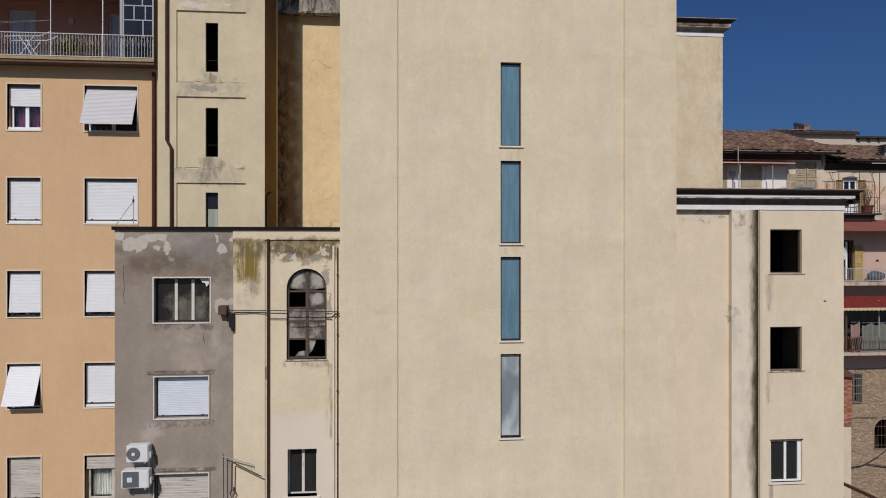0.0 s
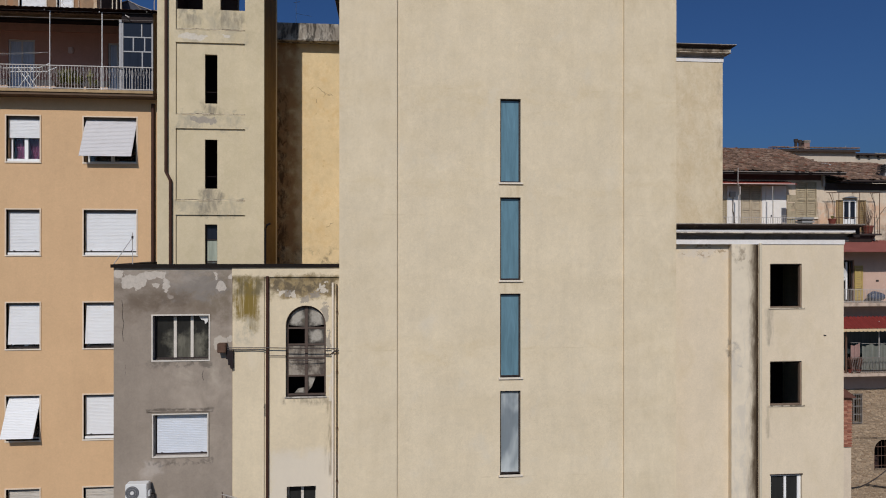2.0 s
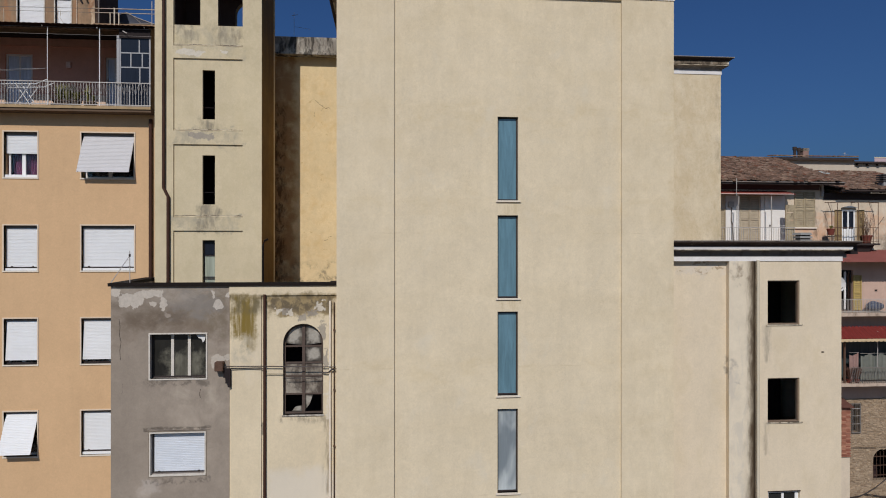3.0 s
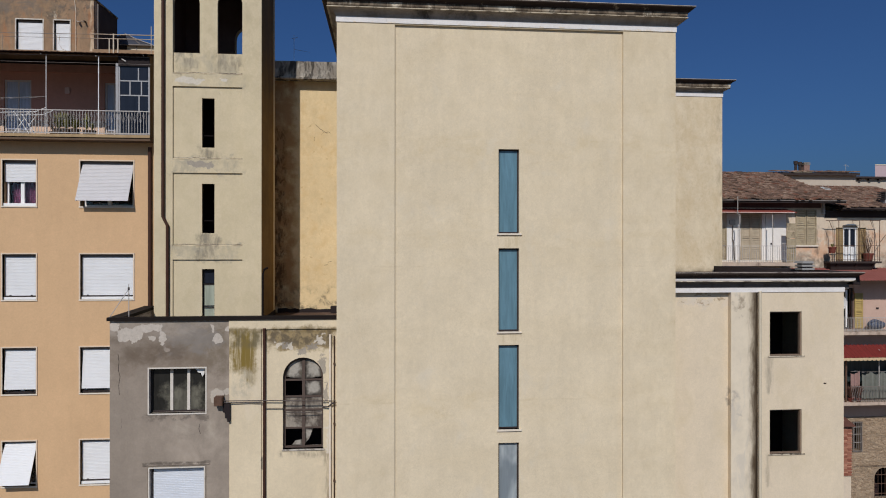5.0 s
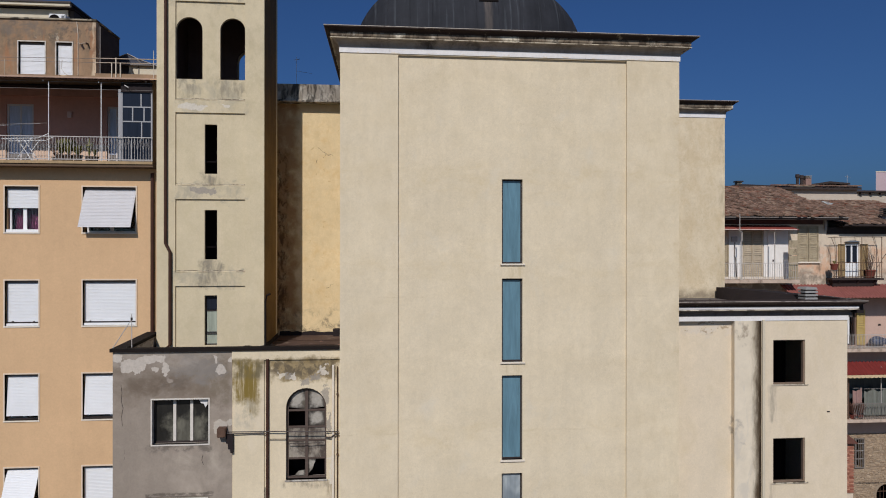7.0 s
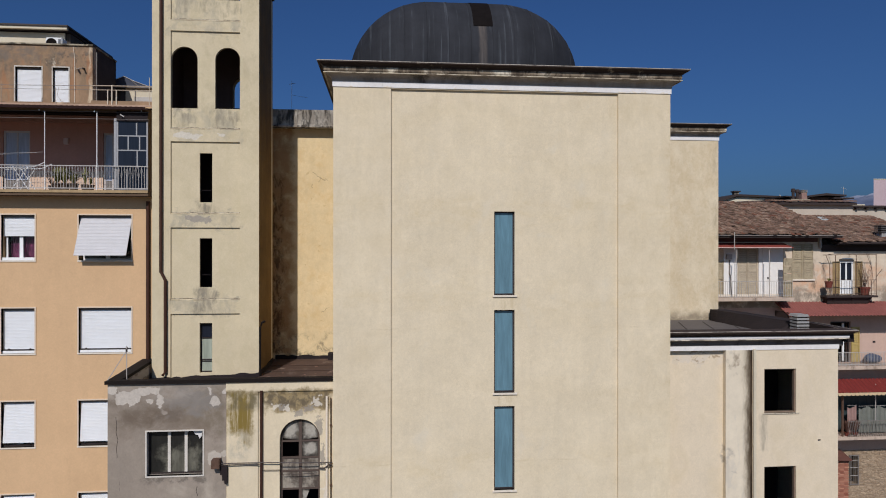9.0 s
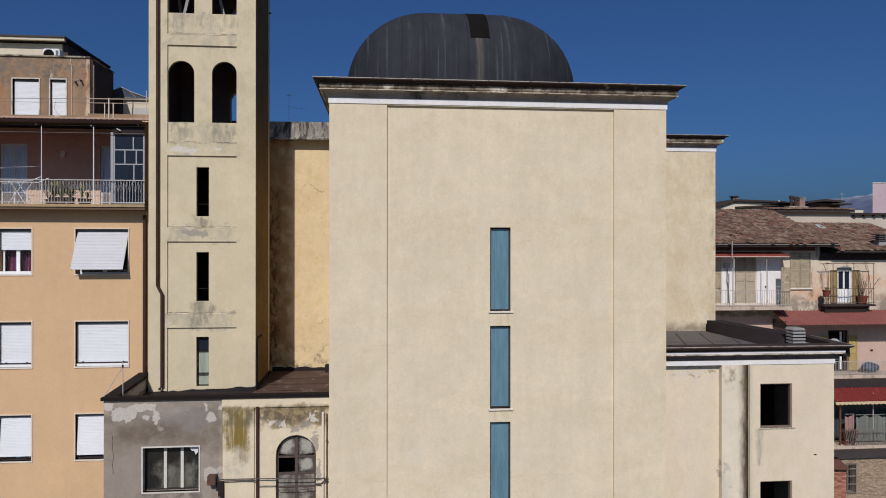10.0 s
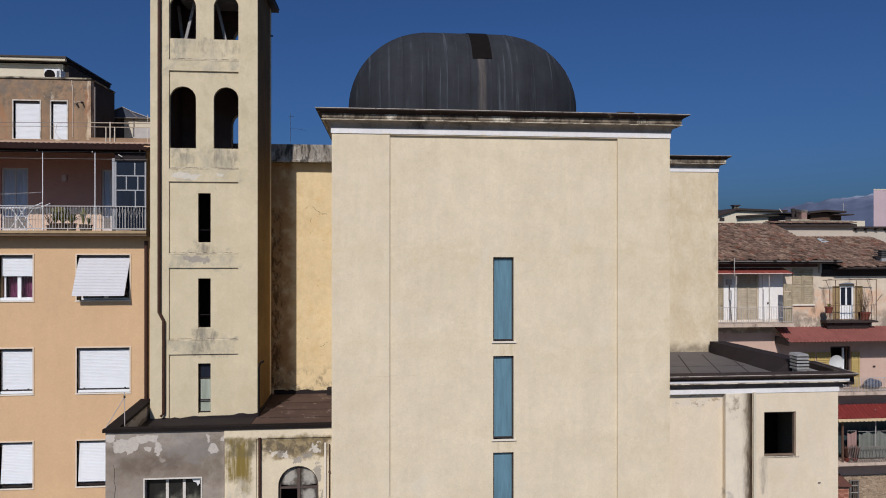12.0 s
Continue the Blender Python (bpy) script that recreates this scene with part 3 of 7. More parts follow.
def sweep(path, profile, bm=None):
    """A moulding: profile points (out, z) carried along a path of plan points, mitred; out is to the right of the way."""
    bm = bm or bmesh.new()
    pts = [Vector(p) for p in path]
    rings = []
    for i, p in enumerate(pts):
        d0 = (p - pts[i - 1]).normalized() if i else None
        d1 = (pts[i + 1] - p).normalized() if i < len(pts) - 1 else None
        d0, d1 = d0 or d1, d1 or d0
        n0, n1 = Vector((d0.y, -d0.x)), Vector((d1.y, -d1.x))
        m = (n0 + n1) / (1 + n0.dot(n1))
        rings.append([bm.verts.new((p.x + m.x * o, p.y + m.y * o, z)) for o, z in profile])
    k = len(profile)
    for a, b in zip(rings, rings[1:]):
        for i in range(k):
            bm.faces.new((a[i], a[(i + 1) % k], b[(i + 1) % k], b[i]))
    bm.faces.new(rings[0][::-1])
    bm.faces.new(rings[-1])
    return bm


def wall(x0, x1, z0, z1, y0, y1, holes=(), bm=None):
    """A wall from y0 to y1 with openings (x0, x1, z0, z1, arched) cut through it."""
    bm = bm or bmesh.new()
    xs = sorted({x0, x1, *(h[0] for h in holes), *(h[1] for h in holes)})
    zs = sorted({z0, z1, *(h[2] for h in holes), *(h[3] for h in holes)})
    inside = lambda x, z: any(h[0] < x < h[1] and h[2] < z < h[3] for h in holes)
    quad = lambda *p: bm.faces.new([bm.verts.new(q) for q in p])
    for a, b in zip(xs, xs[1:]):
        for c, d in zip(zs, zs[1:]):
            if not inside((a + b) / 2, (c + d) / 2):
                quad((a, y0, c), (b, y0, c), (b, y0, d), (a, y0, d))
                quad((a, y1, c), (a, y1, d), (b, y1, d), (b, y1, c))
    quad((x0, y0, z0), (x0, y0, z1), (x0, y1, z1), (x0, y1, z0))
    quad((x1, y0, z0), (x1, y1, z0), (x1, y1, z1), (x1, y0, z1))
    quad((x0, y0, z1), (x1, y0, z1), (x1, y1, z1), (x0, y1, z1))
    quad((x0, y0, z0), (x0, y1, z0), (x1, y1, z0), (x1, y0, z0))
    for h in holes:
        a, b, c, d = h[:4]
        arched = len(h) > 4 and h[4]
        r = (b - a) / 2
        s = d - r if arched else d
        quad((a, y0, c), (a, y1, c), (a, y1, s), (a, y0, s))
        quad((b, y0, c), (b, y0, s), (b, y1, s), (b, y1, c))
        quad((a, y0, c), (b, y0, c), (b, y1, c), (a, y1, c))
        if not arched:
            quad((a, y0, d), (a, y1, d), (b, y1, d), (b, y0, d))
            continue
        arc = [(a + r - r * math.cos(i * math.pi / 16), s + r * math.sin(i * math.pi / 16)) for i in range(17)]
        for i, (p, q) in enumerate(zip(arc, arc[1:])):
            quad((p[0], y0, p[1]), (q[0], y0, q[1]), (q[0], y1, q[1]), (p[0], y1, p[1]))
            corner = a if i < 8 else b
            for y in (y0, y1):
                quad((p[0], y, p[1]), (q[0], y, q[1]), (corner, y, d))
    bmesh.ops.remove_doubles(bm, verts=bm.verts, dist=0.0005)
    return bm


def ring(x0, x1, z0, z1, w, y0, y1, bm=None):
    """A rectangular frame of four bars of width w."""
    bm = box(x0, x1, y0, y1, z0, z0 + w, bm)
    box(x0, x1, y0, y1, z1 - w, z1, bm)
    box(x0, x0 + w, y0, y1, z0 + w, z1 - w, bm)
    return box(x1 - w, x1, y0, y1, z0 + w, z1 - w, bm)


def slats(x0, x1, z0, z1, y, pitch, tilt=0.0, depth=0.003):
    """Roller shutter: a curtain of slats, one above another; tilt pushes its foot outwards."""
    k = max(2, int(round((z1 - z0) / pitch)))
    h = (z1 - z0) / k
    at = lambda z: y - tilt * (z1 - z)
    line = []
    for i in range(k):
        za = z0 + i * h
        for f, d in ((0.0, 0.004), (0.12, -depth), (0.85, -depth), (0.97, 0.004)):
            line.append((x0, at(za + f * h) + d, za + f * h))
    line += [(x0, at(z1) + 0.018, z1), (x0, at(z0) + 0.018, z0)]
    return prism(line, (0, 0, 0), (x1 - x0, 0, 0))


# ---- ground and distance ----
GROUND = -4.0
bm = bmesh.new()
bmesh.ops.create_grid(bm, x_segments=12, y_segments=12, size=4500)
bmesh.ops.translate(bm, verts=bm.verts, vec=(0, 0, GROUND))
tagged(part("ground", bm, ground_mat), "flat unseen ground toned for warm bounce light", "ground", kind="structure")


# ---- church ----
W1, TOP = 10.32, 21.95
church = thing("church", (5.16, 7, GROUND), "cream plastered church rear with slit windows and dark lead vault", "church")
SLITS = [(6.27, 8.81), (9.22, 11.76), (12.17, 14.68), (15.13, 17.67)]
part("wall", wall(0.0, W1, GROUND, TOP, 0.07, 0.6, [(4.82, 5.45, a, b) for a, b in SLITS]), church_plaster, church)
part("pilaster", box(0.0, 1.70, 0.0, 0.07, GROUND, 21.3), church_plaster, church)
part("pilaster", box(8.66, W1, 0.0, 0.07, GROUND, 21.3), church_plaster, church)
part("frieze", box(0.0, W1, 0.0, 0.07, 21.3, TOP), church_plaster, church)
part("side_wall", box(0.0, 0.5, 0.6, 7.0, GROUND, TOP), church_plaster, church)
part("side_wall", box(W1 - 0.5, W1, 0.6, 7.7, GROUND, TOP), church_plaster, church)
part("inner_wall", box(0.5, W1 - 0.5, 3.0, 3.2, GROUND, TOP), black_room, church)
part("roof", box(0.02, W1 - 0.02, 0.3, 7.7, TOP, 22.05), slate_sheet, church)


def cornice(owner, path, z, out=0.45, band=0.17, cove=0.17, fascia=0.18, lip=0.13, reach=0.27, face=None, hollow=None, edge=None):
    """White fillet, cove, fascia and metal gutter lip along a wall head; the four heights from the bottom up."""
    z1, z2, z3 = z + band, z + band + cove, z + band + cove + fascia
    part("white_band", sweep(path, [(-0.02, z), (0.025, z), (0.025, z1), (-0.02, z1)]), white_paint, owner, "white painted fillet under the cornice")
    arc = [(0.03 + (reach - 0.05) * (1 - math.cos(a)), z1 + cove * math.sin(a)) for a in [i * math.pi / 12 for i in range(7)]]
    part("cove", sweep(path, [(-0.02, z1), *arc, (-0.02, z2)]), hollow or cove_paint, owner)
    part("fascia", sweep(path, [(-0.02, z2), (reach - 0.02, z2), (reach - 0.02, z2 + fascia * 0.2), (reach, z2 + fascia * 0.35), (reach, z3), (-0.02, z3)]), face or fascia_stone, owner, "weather-streaked cornice fascia")
    part("drip_fillet", sweep(path, [(reach - 0.04, z2 - 0.008), (reach + 0.012, z2 - 0.008), (reach + 0.012, z2 + 0.012), (reach - 0.04, z2 + 0.012)]), fillet_stone, owner)
    part("lip_edge", sweep(path, [(out - 0.02, z3 + lip - 0.004), (out + 0.012, z3 + lip - 0.004), (out + 0.012, z3 + lip + 0.016), (out - 0.02, z3 + lip + 0.016)]), lip_metal, owner, "thin pale metal drip edge")
    part("gutter", sweep(path, [(-0.02, z3), (reach + 0.02, z3), (reach + 0.05, z3 + lip * 0.3), (out, z3 + lip * 0.75), (out, z3 + lip), (-0.02, z3 + lip + 0.03)]), edge or gutter_metal, owner, "dark metal gutter edge")


cornice(church, [(0.0, 7.0), (0.0, 0.0), (W1, 0.0), (W1, 7.7)], 21.33, 0.43, 0.16, 0.20, 0.17, 0.12, 0.26)


def slit_window(owner, x0, x1, z0, z1, y, glass, sill=True):
    f = part("window", ring(x0, x1, z0, z1, 0.045, y + 0.10, y + 0.16), dark_metal, owner, "slender window with dark metal frame")
    part("pane", box(x0 + 0.045, x1 - 0.045, y + 0.12, y + 0.135, z0 + 0.045, z1 - 0.045), glass, f)
    part("sill", box(x0 - 0.05, x1 + 0.07, y - 0.05, y + 0.1, z0 - 0.05, z0), stone_sill, f)


for i, (a, b) in enumerate(SLITS):
    slit_window(church, 4.82, 5.45, a, b, 0.07, frosted if i == 0 else blue_glass)

tagged(part("roof_cover", box(8.72, 9.24, 0.15, 0.6, 22.05, 22.16), tar_and_shade), "small dark flat cover on the church roof edge", "roof cover")

# transept, with the wing beside the tower
part("transept_wall", box(W1 - 0.5, 16.03, 7.7, 8.2, GROUND, TOP), church_plaster, church)
part("transept_wall", box(15.53, 16.03, 8.2, 14.5, GROUND, TOP), church_plaster, church)
part("transept_wall", box(-5.7, 16.03, 14.5, 15.0, GROUND, TOP), church_plaster, church)
part("transept_roof", box(-5.6, 15.98, 7.75, 14.9, TOP, 22.0), slate_sheet, church)
cornice(church, [(W1 + 0.0, 7.7), (16.03, 7.7), (16.03, 14.0)], 21.28, 0.40, reach=0.24)
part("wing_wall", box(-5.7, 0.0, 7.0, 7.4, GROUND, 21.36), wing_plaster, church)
part("wing_wall", box(-5.7, -5.3, 7.4, 14.5, GROUND, 21.36), wing_plaster, church)
part("wing_parapet", sweep([(-5.9, 7.0), (0.0, 7.0)], [(-0.3, 21.36), (0.42, 21.36), (0.42, 21.42), (0.36, 21.46), (0.36, 22.06), (-0.3, 22.06)]), old_parapet, church, "stained grey parapet")

# lead vault: cut by upright planes into sheets, straight in the middle, rounded at both ends, on a low drum
DX, DY, DZ, HALF, RA, RB, RC = 5.05, 10.6, 24.3, 1.5, 3.68, 3.5, 3.45


def vault_point(x, phi):
    """A point of the vault: x along it, phi from the front rim (0) over the ridge to the back rim (pi)."""
    d = max(0.0, abs(x - DX) - HALF) / (RA if x < DX else RA + 0.2)
    r = math.sqrt(max(0.0, 1 - min(1.0, d) ** 2.08))
    return Vector((x, DY - RC * r * math.cos(phi), DZ + RB * r * math.sin(phi)))


def vault_sheet(x0, x1, a0, a1, lift, across=6, along=20):
    bm = bmesh.new()
    g = []
    for i in range(across + 1):
        x = x0 + (x1 - x0) * i / across
        row = []
        for j in range(along + 1):
            p = vault_point(x, a0 + (a1 - a0) * j / along)
            row.append(bm.verts.new(p + (p - Vector((x, DY, DZ))).normalized() * lift if lift else p))
        g.append(row)
    for i in range(across):
        for j in range(along):
            bm.faces.new((g[i][j], g[i + 1][j], g[i + 1][j + 1], g[i][j + 1]))
    return bm


LONG = HALF + RA
stations = [DX - (LONG if i < 24 else LONG + 0.2) * math.cos(i * math.pi / 48) for i in range(49)]
bm = bmesh.new()
rings = [[bm.verts.new(vault_point(x, j * math.pi / 24)) for j in range(25)] for x in stations]
for a, b in zip(rings, rings[1:]):
    for j in range(24):
        bm.faces.new((a[j], b[j], b[j + 1], a[j + 1]))
    for j in (0, 24):
        bm.faces.new((a[j], b[j], *[bm.verts.new((v.co.x, v.co.y, 22.0)) for v in (b[j], a[j])]))
bmesh.ops.remove_doubles(bm, verts=bm.verts, dist=0.003)
vault = smooth(part("vault", bm, lead, church, "dark lead-covered vault with standing seams"))
for i in range(-5, 6):
    x = DX + 0.03 + i * 0.92
    pts = [vault_point(x, j * math.pi / 30) for j in range(0, 31)]
    part("seam", tube([(x, pts[0].y, 22.0)] + pts + [(x, pts[-1].y, 22.0)], 0.014, 5), lead, vault)
part("patch", vault_sheet(5.20, 6.03, radians(27.5), radians(100), 0.02), tar_patch, vault, "black tarred repair patch")


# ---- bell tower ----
# shaded tower side: shade mixed into a darker base, streaky grime higher up
tower_side = plaster("shaded_tower_plaster", srgb(150, 120, 76, 0.8), 0.25, 0.2, [
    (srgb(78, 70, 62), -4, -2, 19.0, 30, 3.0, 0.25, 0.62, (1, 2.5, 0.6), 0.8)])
TX0, TX1, TY0, TY1, TTOP = -6.46, -2.86, 3.65, 6.3, 27.2
tower = thing("bell_tower", (-4.66, 5, GROUND), "tall cream plastered bell tower with arched belfry openings", "bell tower")
ARCH = [(-5.835, -4.955), (-4.36, -3.515)]
belfry = [(a, b, 21.40, 23.53, True) for a, b in ARCH] + [(a, b, 25.18, 26.72, True) for a, b in ARCH]
loops = [(-4.88, -4.46, 12.24, 13.96), (-4.88, -4.46, 15.20, 16.90), (-4.88, -4.46, 18.15, 19.85)]
part("wall", wall(-5.84, -3.51 + 0.001, GROUND, TTOP, TY0 + 0.06, TY0 + 0.17, loops + [(max(a, -5.835), min(b, -3.512), c, d, e) for a, b, c, d, e in belfry]), tower_plaster, tower)
rear = [(-4.30, -3.40, 21.40, 23.12, True), (-4.24, -3.3, 25.18, 26.36, True)]
part("back_wall", wall(TX0, TX1, GROUND, TTOP, TY1 - 0.3, TY1, rear), tower_plaster, tower)
part("pilaster", box(TX0, -5.84, TY0, TY0 + 0.17, GROUND, TTOP), tower_plaster, tower)
part("pilaster", box(-3.51, TX1, TY0, TY0 + 0.06, GROUND, TTOP), tower_plaster, tower)
part("side_wall", box(TX0, TX0 + 0.3, TY0 + 0.17, TY1 - 0.3, GROUND, TTOP), tower_plaster, tower)
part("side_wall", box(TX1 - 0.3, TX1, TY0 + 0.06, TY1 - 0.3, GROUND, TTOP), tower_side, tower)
for z0, z1 in ((14.29, 14.76), (17.27, 17.74), (20.24, 20.67), (24.06, 24.43)):
    part("band", prism([(-5.84, TY0 + 0.003, z0), (-5.84, TY0 + 0.06, z0), (-5.84, TY0 + 0.06, z1 + 0.05), (-5.84, TY0 + 0.003, z1)], (0, 0, 0), (2.33, 0, 0)), tower_plaster, tower, "stained string band")
    part("band_joint", box(-5.84, -3.515, TY0 + 0.048, TY0 + 0.062, z1 + 0.05, z1 + 0.066), fillet_stone, tower)
for z in (14.9, 17.9, 20.9, 24.8):
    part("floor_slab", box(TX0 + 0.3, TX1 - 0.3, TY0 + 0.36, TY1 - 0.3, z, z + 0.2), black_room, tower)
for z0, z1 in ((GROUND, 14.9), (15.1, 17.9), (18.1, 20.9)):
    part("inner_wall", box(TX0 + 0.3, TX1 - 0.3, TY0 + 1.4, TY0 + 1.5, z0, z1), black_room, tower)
# added linings whose dark colour makes the belfry look unlit
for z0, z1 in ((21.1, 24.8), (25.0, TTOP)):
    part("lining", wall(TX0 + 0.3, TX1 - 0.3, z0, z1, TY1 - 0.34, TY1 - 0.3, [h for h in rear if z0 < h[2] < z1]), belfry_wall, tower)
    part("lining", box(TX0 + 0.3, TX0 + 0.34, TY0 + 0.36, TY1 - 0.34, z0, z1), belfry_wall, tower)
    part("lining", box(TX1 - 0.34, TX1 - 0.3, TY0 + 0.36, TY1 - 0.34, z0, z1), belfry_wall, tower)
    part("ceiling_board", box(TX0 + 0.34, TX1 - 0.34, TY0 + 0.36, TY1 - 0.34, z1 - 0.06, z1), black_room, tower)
part("eave", box(TX0 - 0.25, TX1 + 0.25, TY0 - 0.25, TY1 + 0.25, TTOP, TTOP + 0.12), dark_metal, tower, "dark projecting eave")
bm = bmesh.new()
rim = [bm.verts.new(p) for p in ((TX0 - 0.28, TY0 - 0.28, TTOP + 0.12), (TX1 + 0.28, TY0 - 0.28, TTOP + 0.12), (TX1 + 0.28, TY1 + 0.28, TTOP + 0.12), (TX0 - 0.28, TY1 + 0.28, TTOP + 0.12))]
tip = bm.verts.new(((TX0 + TX1) / 2, (TY0 + TY1) / 2, TTOP + 1.3))
bm.faces.new(rim[::-1])
for i in range(4):
    bm.faces.new((rim[i], rim[(i + 1) % 4], tip))
part("roof", bm, dark_metal, tower)
part("wall_stub", tube([(TX1, 6.1, 26.14), (TX1 + 0.1, 6.1, 26.14)], 0.03, 6), dark_metal, tower)
part("corner_pipe", tube([(-2.83, TY0 + 0.05, 12.1), (-2.83, TY0 + 0.05, 13.75), (-2.78, TY0 + 0.1, 13.95), (-2.66, TY0 + 0.1, 14.0)], 0.042, 6), coping_metal, tower, "thin black pipe")
part("drainpipe", tube([(-6.14, TY0 - 0.07, TTOP), (-6.14, TY0 - 0.07, 15.75), (-5.99, TY0 - 0.07, 15.45), (-5.99, TY0 - 0.07, 12.3), (-6.05, TY0 - 0.15, 12.2)], 0.055, 10), brown_pipe, tower, "brown drainpipe with an offset bend")


# ---- low wing in front of the tower ----
ochre_pipe = plain("brown_pipe_rust", srgb(66, 49, 38), 0.7, 0.0, 0.25, 4.0, 0.2)
GX0, GY = -6.57, 0.43
wing = thing("rear_wing", (-3.3, 3, GROUND), "low flat-roofed wing in grey cement and stained cream plaster", "building")
G_HOLES = [(-5.47, -3.85, 9.83, 11.15), (-5.50, -3.85, 6.93, 8.29), (-5.45, -3.85, 4.05, 5.42)]
C_HOLES = [(-1.62, -0.43, 8.68, 11.41, True), (-1.59, -0.72, 4.56, 5.98)]
part("grey_wall", wall(GX0, -3.18, GROUND, 12.56, GY, GY + 0.14, G_HOLES), grey_cement, wing, "grey cement wall with flaking paint patches")
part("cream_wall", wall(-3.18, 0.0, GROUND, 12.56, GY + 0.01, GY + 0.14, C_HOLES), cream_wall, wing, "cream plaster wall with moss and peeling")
part("head_band", box(-3.18, 0.0, GY - 0.034, GY + 0.01, 12.27, 12.56), cream_wall, wing)
part("pilaster", box(-3.14, -2.25, GY - 0.03, GY + 0.01, GROUND, 12.27), cream_wall, wing)
part("side_wall", prism([(GX0, GY + 0.4, GROUND), (GX0 + 0.3, GY + 0.4, GROUND), (-6.60, 4.25, GROUND), (-6.92, 4.25, GROUND)], (0, 0, 0), (0, 0, 12.56 - GROUND)), grey_cement, wing)
part("roof", prism([(-6.5, GY + 0.3, 12.05), (0.0, GY + 0.3, 12.05), (0.0, 7.0, 12.12), (-6.85, 7.0, 12.12)], (0, 0, -0.2), (0, 0, 0)), membrane, wing, "brown bitumen roof with debris")
part("inner_leaf", wall(GX0, 0.0, GROUND, 12.25, GY + 0.14, GY + 0.4, G_HOLES + C_HOLES), old_trim, wing)
part("coping", box(GX0 - 0.06, 0.0, GY - 0.08, GY + 0.17, 12.56, 12.66), coping_metal, wing, "black metal coping")
part("coping", prism([(GX0 - 0.06, GY + 0.17, 12.56), (GX0 + 0.32, GY + 0.17, 12.56), (-6.58, 4.25, 12.56), (-6.98, 4.25, 12.56)], (0, 0, 0), (0, 0, 0.1)), coping_metal, wing)


def ragged_strip(x0, x1, y0, y1, z0, za, zb, amp, step=0.16):
    """A torn bitumen upstand whose top wanders from za to zb."""
    k = int((x1 - x0) / step)
    line = [(x0, y0, z0), (x1, y0, z0)]
    for i in range(k, -1, -1):
        f = i / k
        line.append((x0 + (x1 - x0) * f, y0, za + (zb - za) * f + amp * (noise.noise((f * k * 0.7, za, 1.3)) + 0.5 * noise.noise((f * k * 2.3, zb, 4.1)))))
    return prism(line, (0, 0, 0), (0, y1 - y0, 0))


part("upstand", ragged_strip(-2.86, 0.0, 6.95, 7.0, 12.08, 12.28, 12.24, 0.06), tar_and_shade, wing, "torn black bitumen upstand")
part("upstand", ragged_strip(-6.3, -2.84, TY0 - 0.03, TY0, 12.0, 12.1, 12.22, 0.05), tar_and_shade, wing)
part("upstand", prism([(TX1, TY0, 12.0), (TX1, TY1, 12.0), (TX1, TY1, 12.3), (TX1, TY0 + 1.2, 12.24), (TX1, TY0, 12.28)], (0, 0, 0), (0.03, 0, 0)), tar_and_shade, wing)
for y in (1.5, 2.5, 3.5, 4.5, 5.5):
    part("lap_seam", box(-6.4 if y < 3 else -2.8, -0.02, y, y + 0.05, 12.06 + y * 0.01, 12.078 + y * 0.01), membrane, wing)
part("roof_strip", prism([(-6.5, GY + 0.4, 12.056), (-2.9, GY + 0.4, 12.056), (-2.9, TY0 - 0.03, 12.09), (-6.5, TY0 - 0.03, 12.09)], (0, 0, 0), (0, 0, 0.012)), tar_and_shade, wing, "black bitumen strip before the tower")
part("upstand", box(-0.75, 0.0, 6.6, 7.0, 12.08, 12.38), tar_and_shade, wing)
part("inner_wall", box(GX0 + 0.3, -0.1, 1.6, 1.7, GROUND, 11.9), black_room, wing)
part("drainpipe", tube([(-2.15, GY - 0.05, 12.3), (-2.15, GY - 0.05, GROUND)], 0.042, 10), brown_pipe, wing, "brown drainpipe")
part("drainpipe", tube([(-0.10, GY - 0.04, 12.05), (-0.10, GY - 0.04, GROUND)], 0.018, 8), ochre_pipe, wing, "thin rusty brown pipe")
for z in (11.2, 9.4, 7.7, 6.1, 4.2):
    part("pipe_clamp", box(-0.13, -0.07, GY - 0.07, GY + 0.01, z, z + 0.04), rusty, wing)


# ---- peach apartment building ----
LY = 4.25
flats = thing("apartment_building", (-10, 8, GROUND), "peach plastered apartment building with white roller shutters", "building")
ROWS_Z = [(16.13, 17.71), (12.90, 14.47), (9.65, 11.24), (6.47, 8.02), (3.20, 4.79)]
COLS = [(-11.69, -10.59), (-9.13, -7.36)]
part("wall", wall(-15.0, -6.67, GROUND, 18.36, LY, LY + 0.35, [(a, b, c, d) for a, b in COLS for c, d in ROWS_Z]), peach, flats)
part("side_wall", box(-15.0, -14.65, LY + 0.35, 15, GROUND, 21.6), peach, flats)
part("side_wall", box(-7.02, -6.67, LY + 0.35, 15, GROUND, 21.6), peach, flats)
part("inner_wall", box(-14.6, -7.1, LY + 0.75, LY + 0.85, GROUND, 18.3), black_room, flats)
part("back_wall", box(-14.65, -7.02, 14.65, 15.0, GROUND, 21.6), peach, flats)
LB = 6.16
part("balcony_slab", box(-15.0, -6.62, 3.75, LB + 0.1, 18.36, 18.54), slab_paint, flats)
part("slab_edge", box(-15.0, -6.62, 3.71, 3.75, 18.45, 18.545), plain("tan_edge_tiles", srgb(166, 140, 104), 0.8, 0, 0.25, 4.0), flats)
part("loggia_wall", wall(-15.0, -6.7, 18.54, 21.6, LB, LB + 0.3, [(-12.72, -11.76, 18.6, 20.96), (-9.13, -8.47, 18.6, 20.92)]), loggia_wall, flats, "terracotta loggia wall in shade")
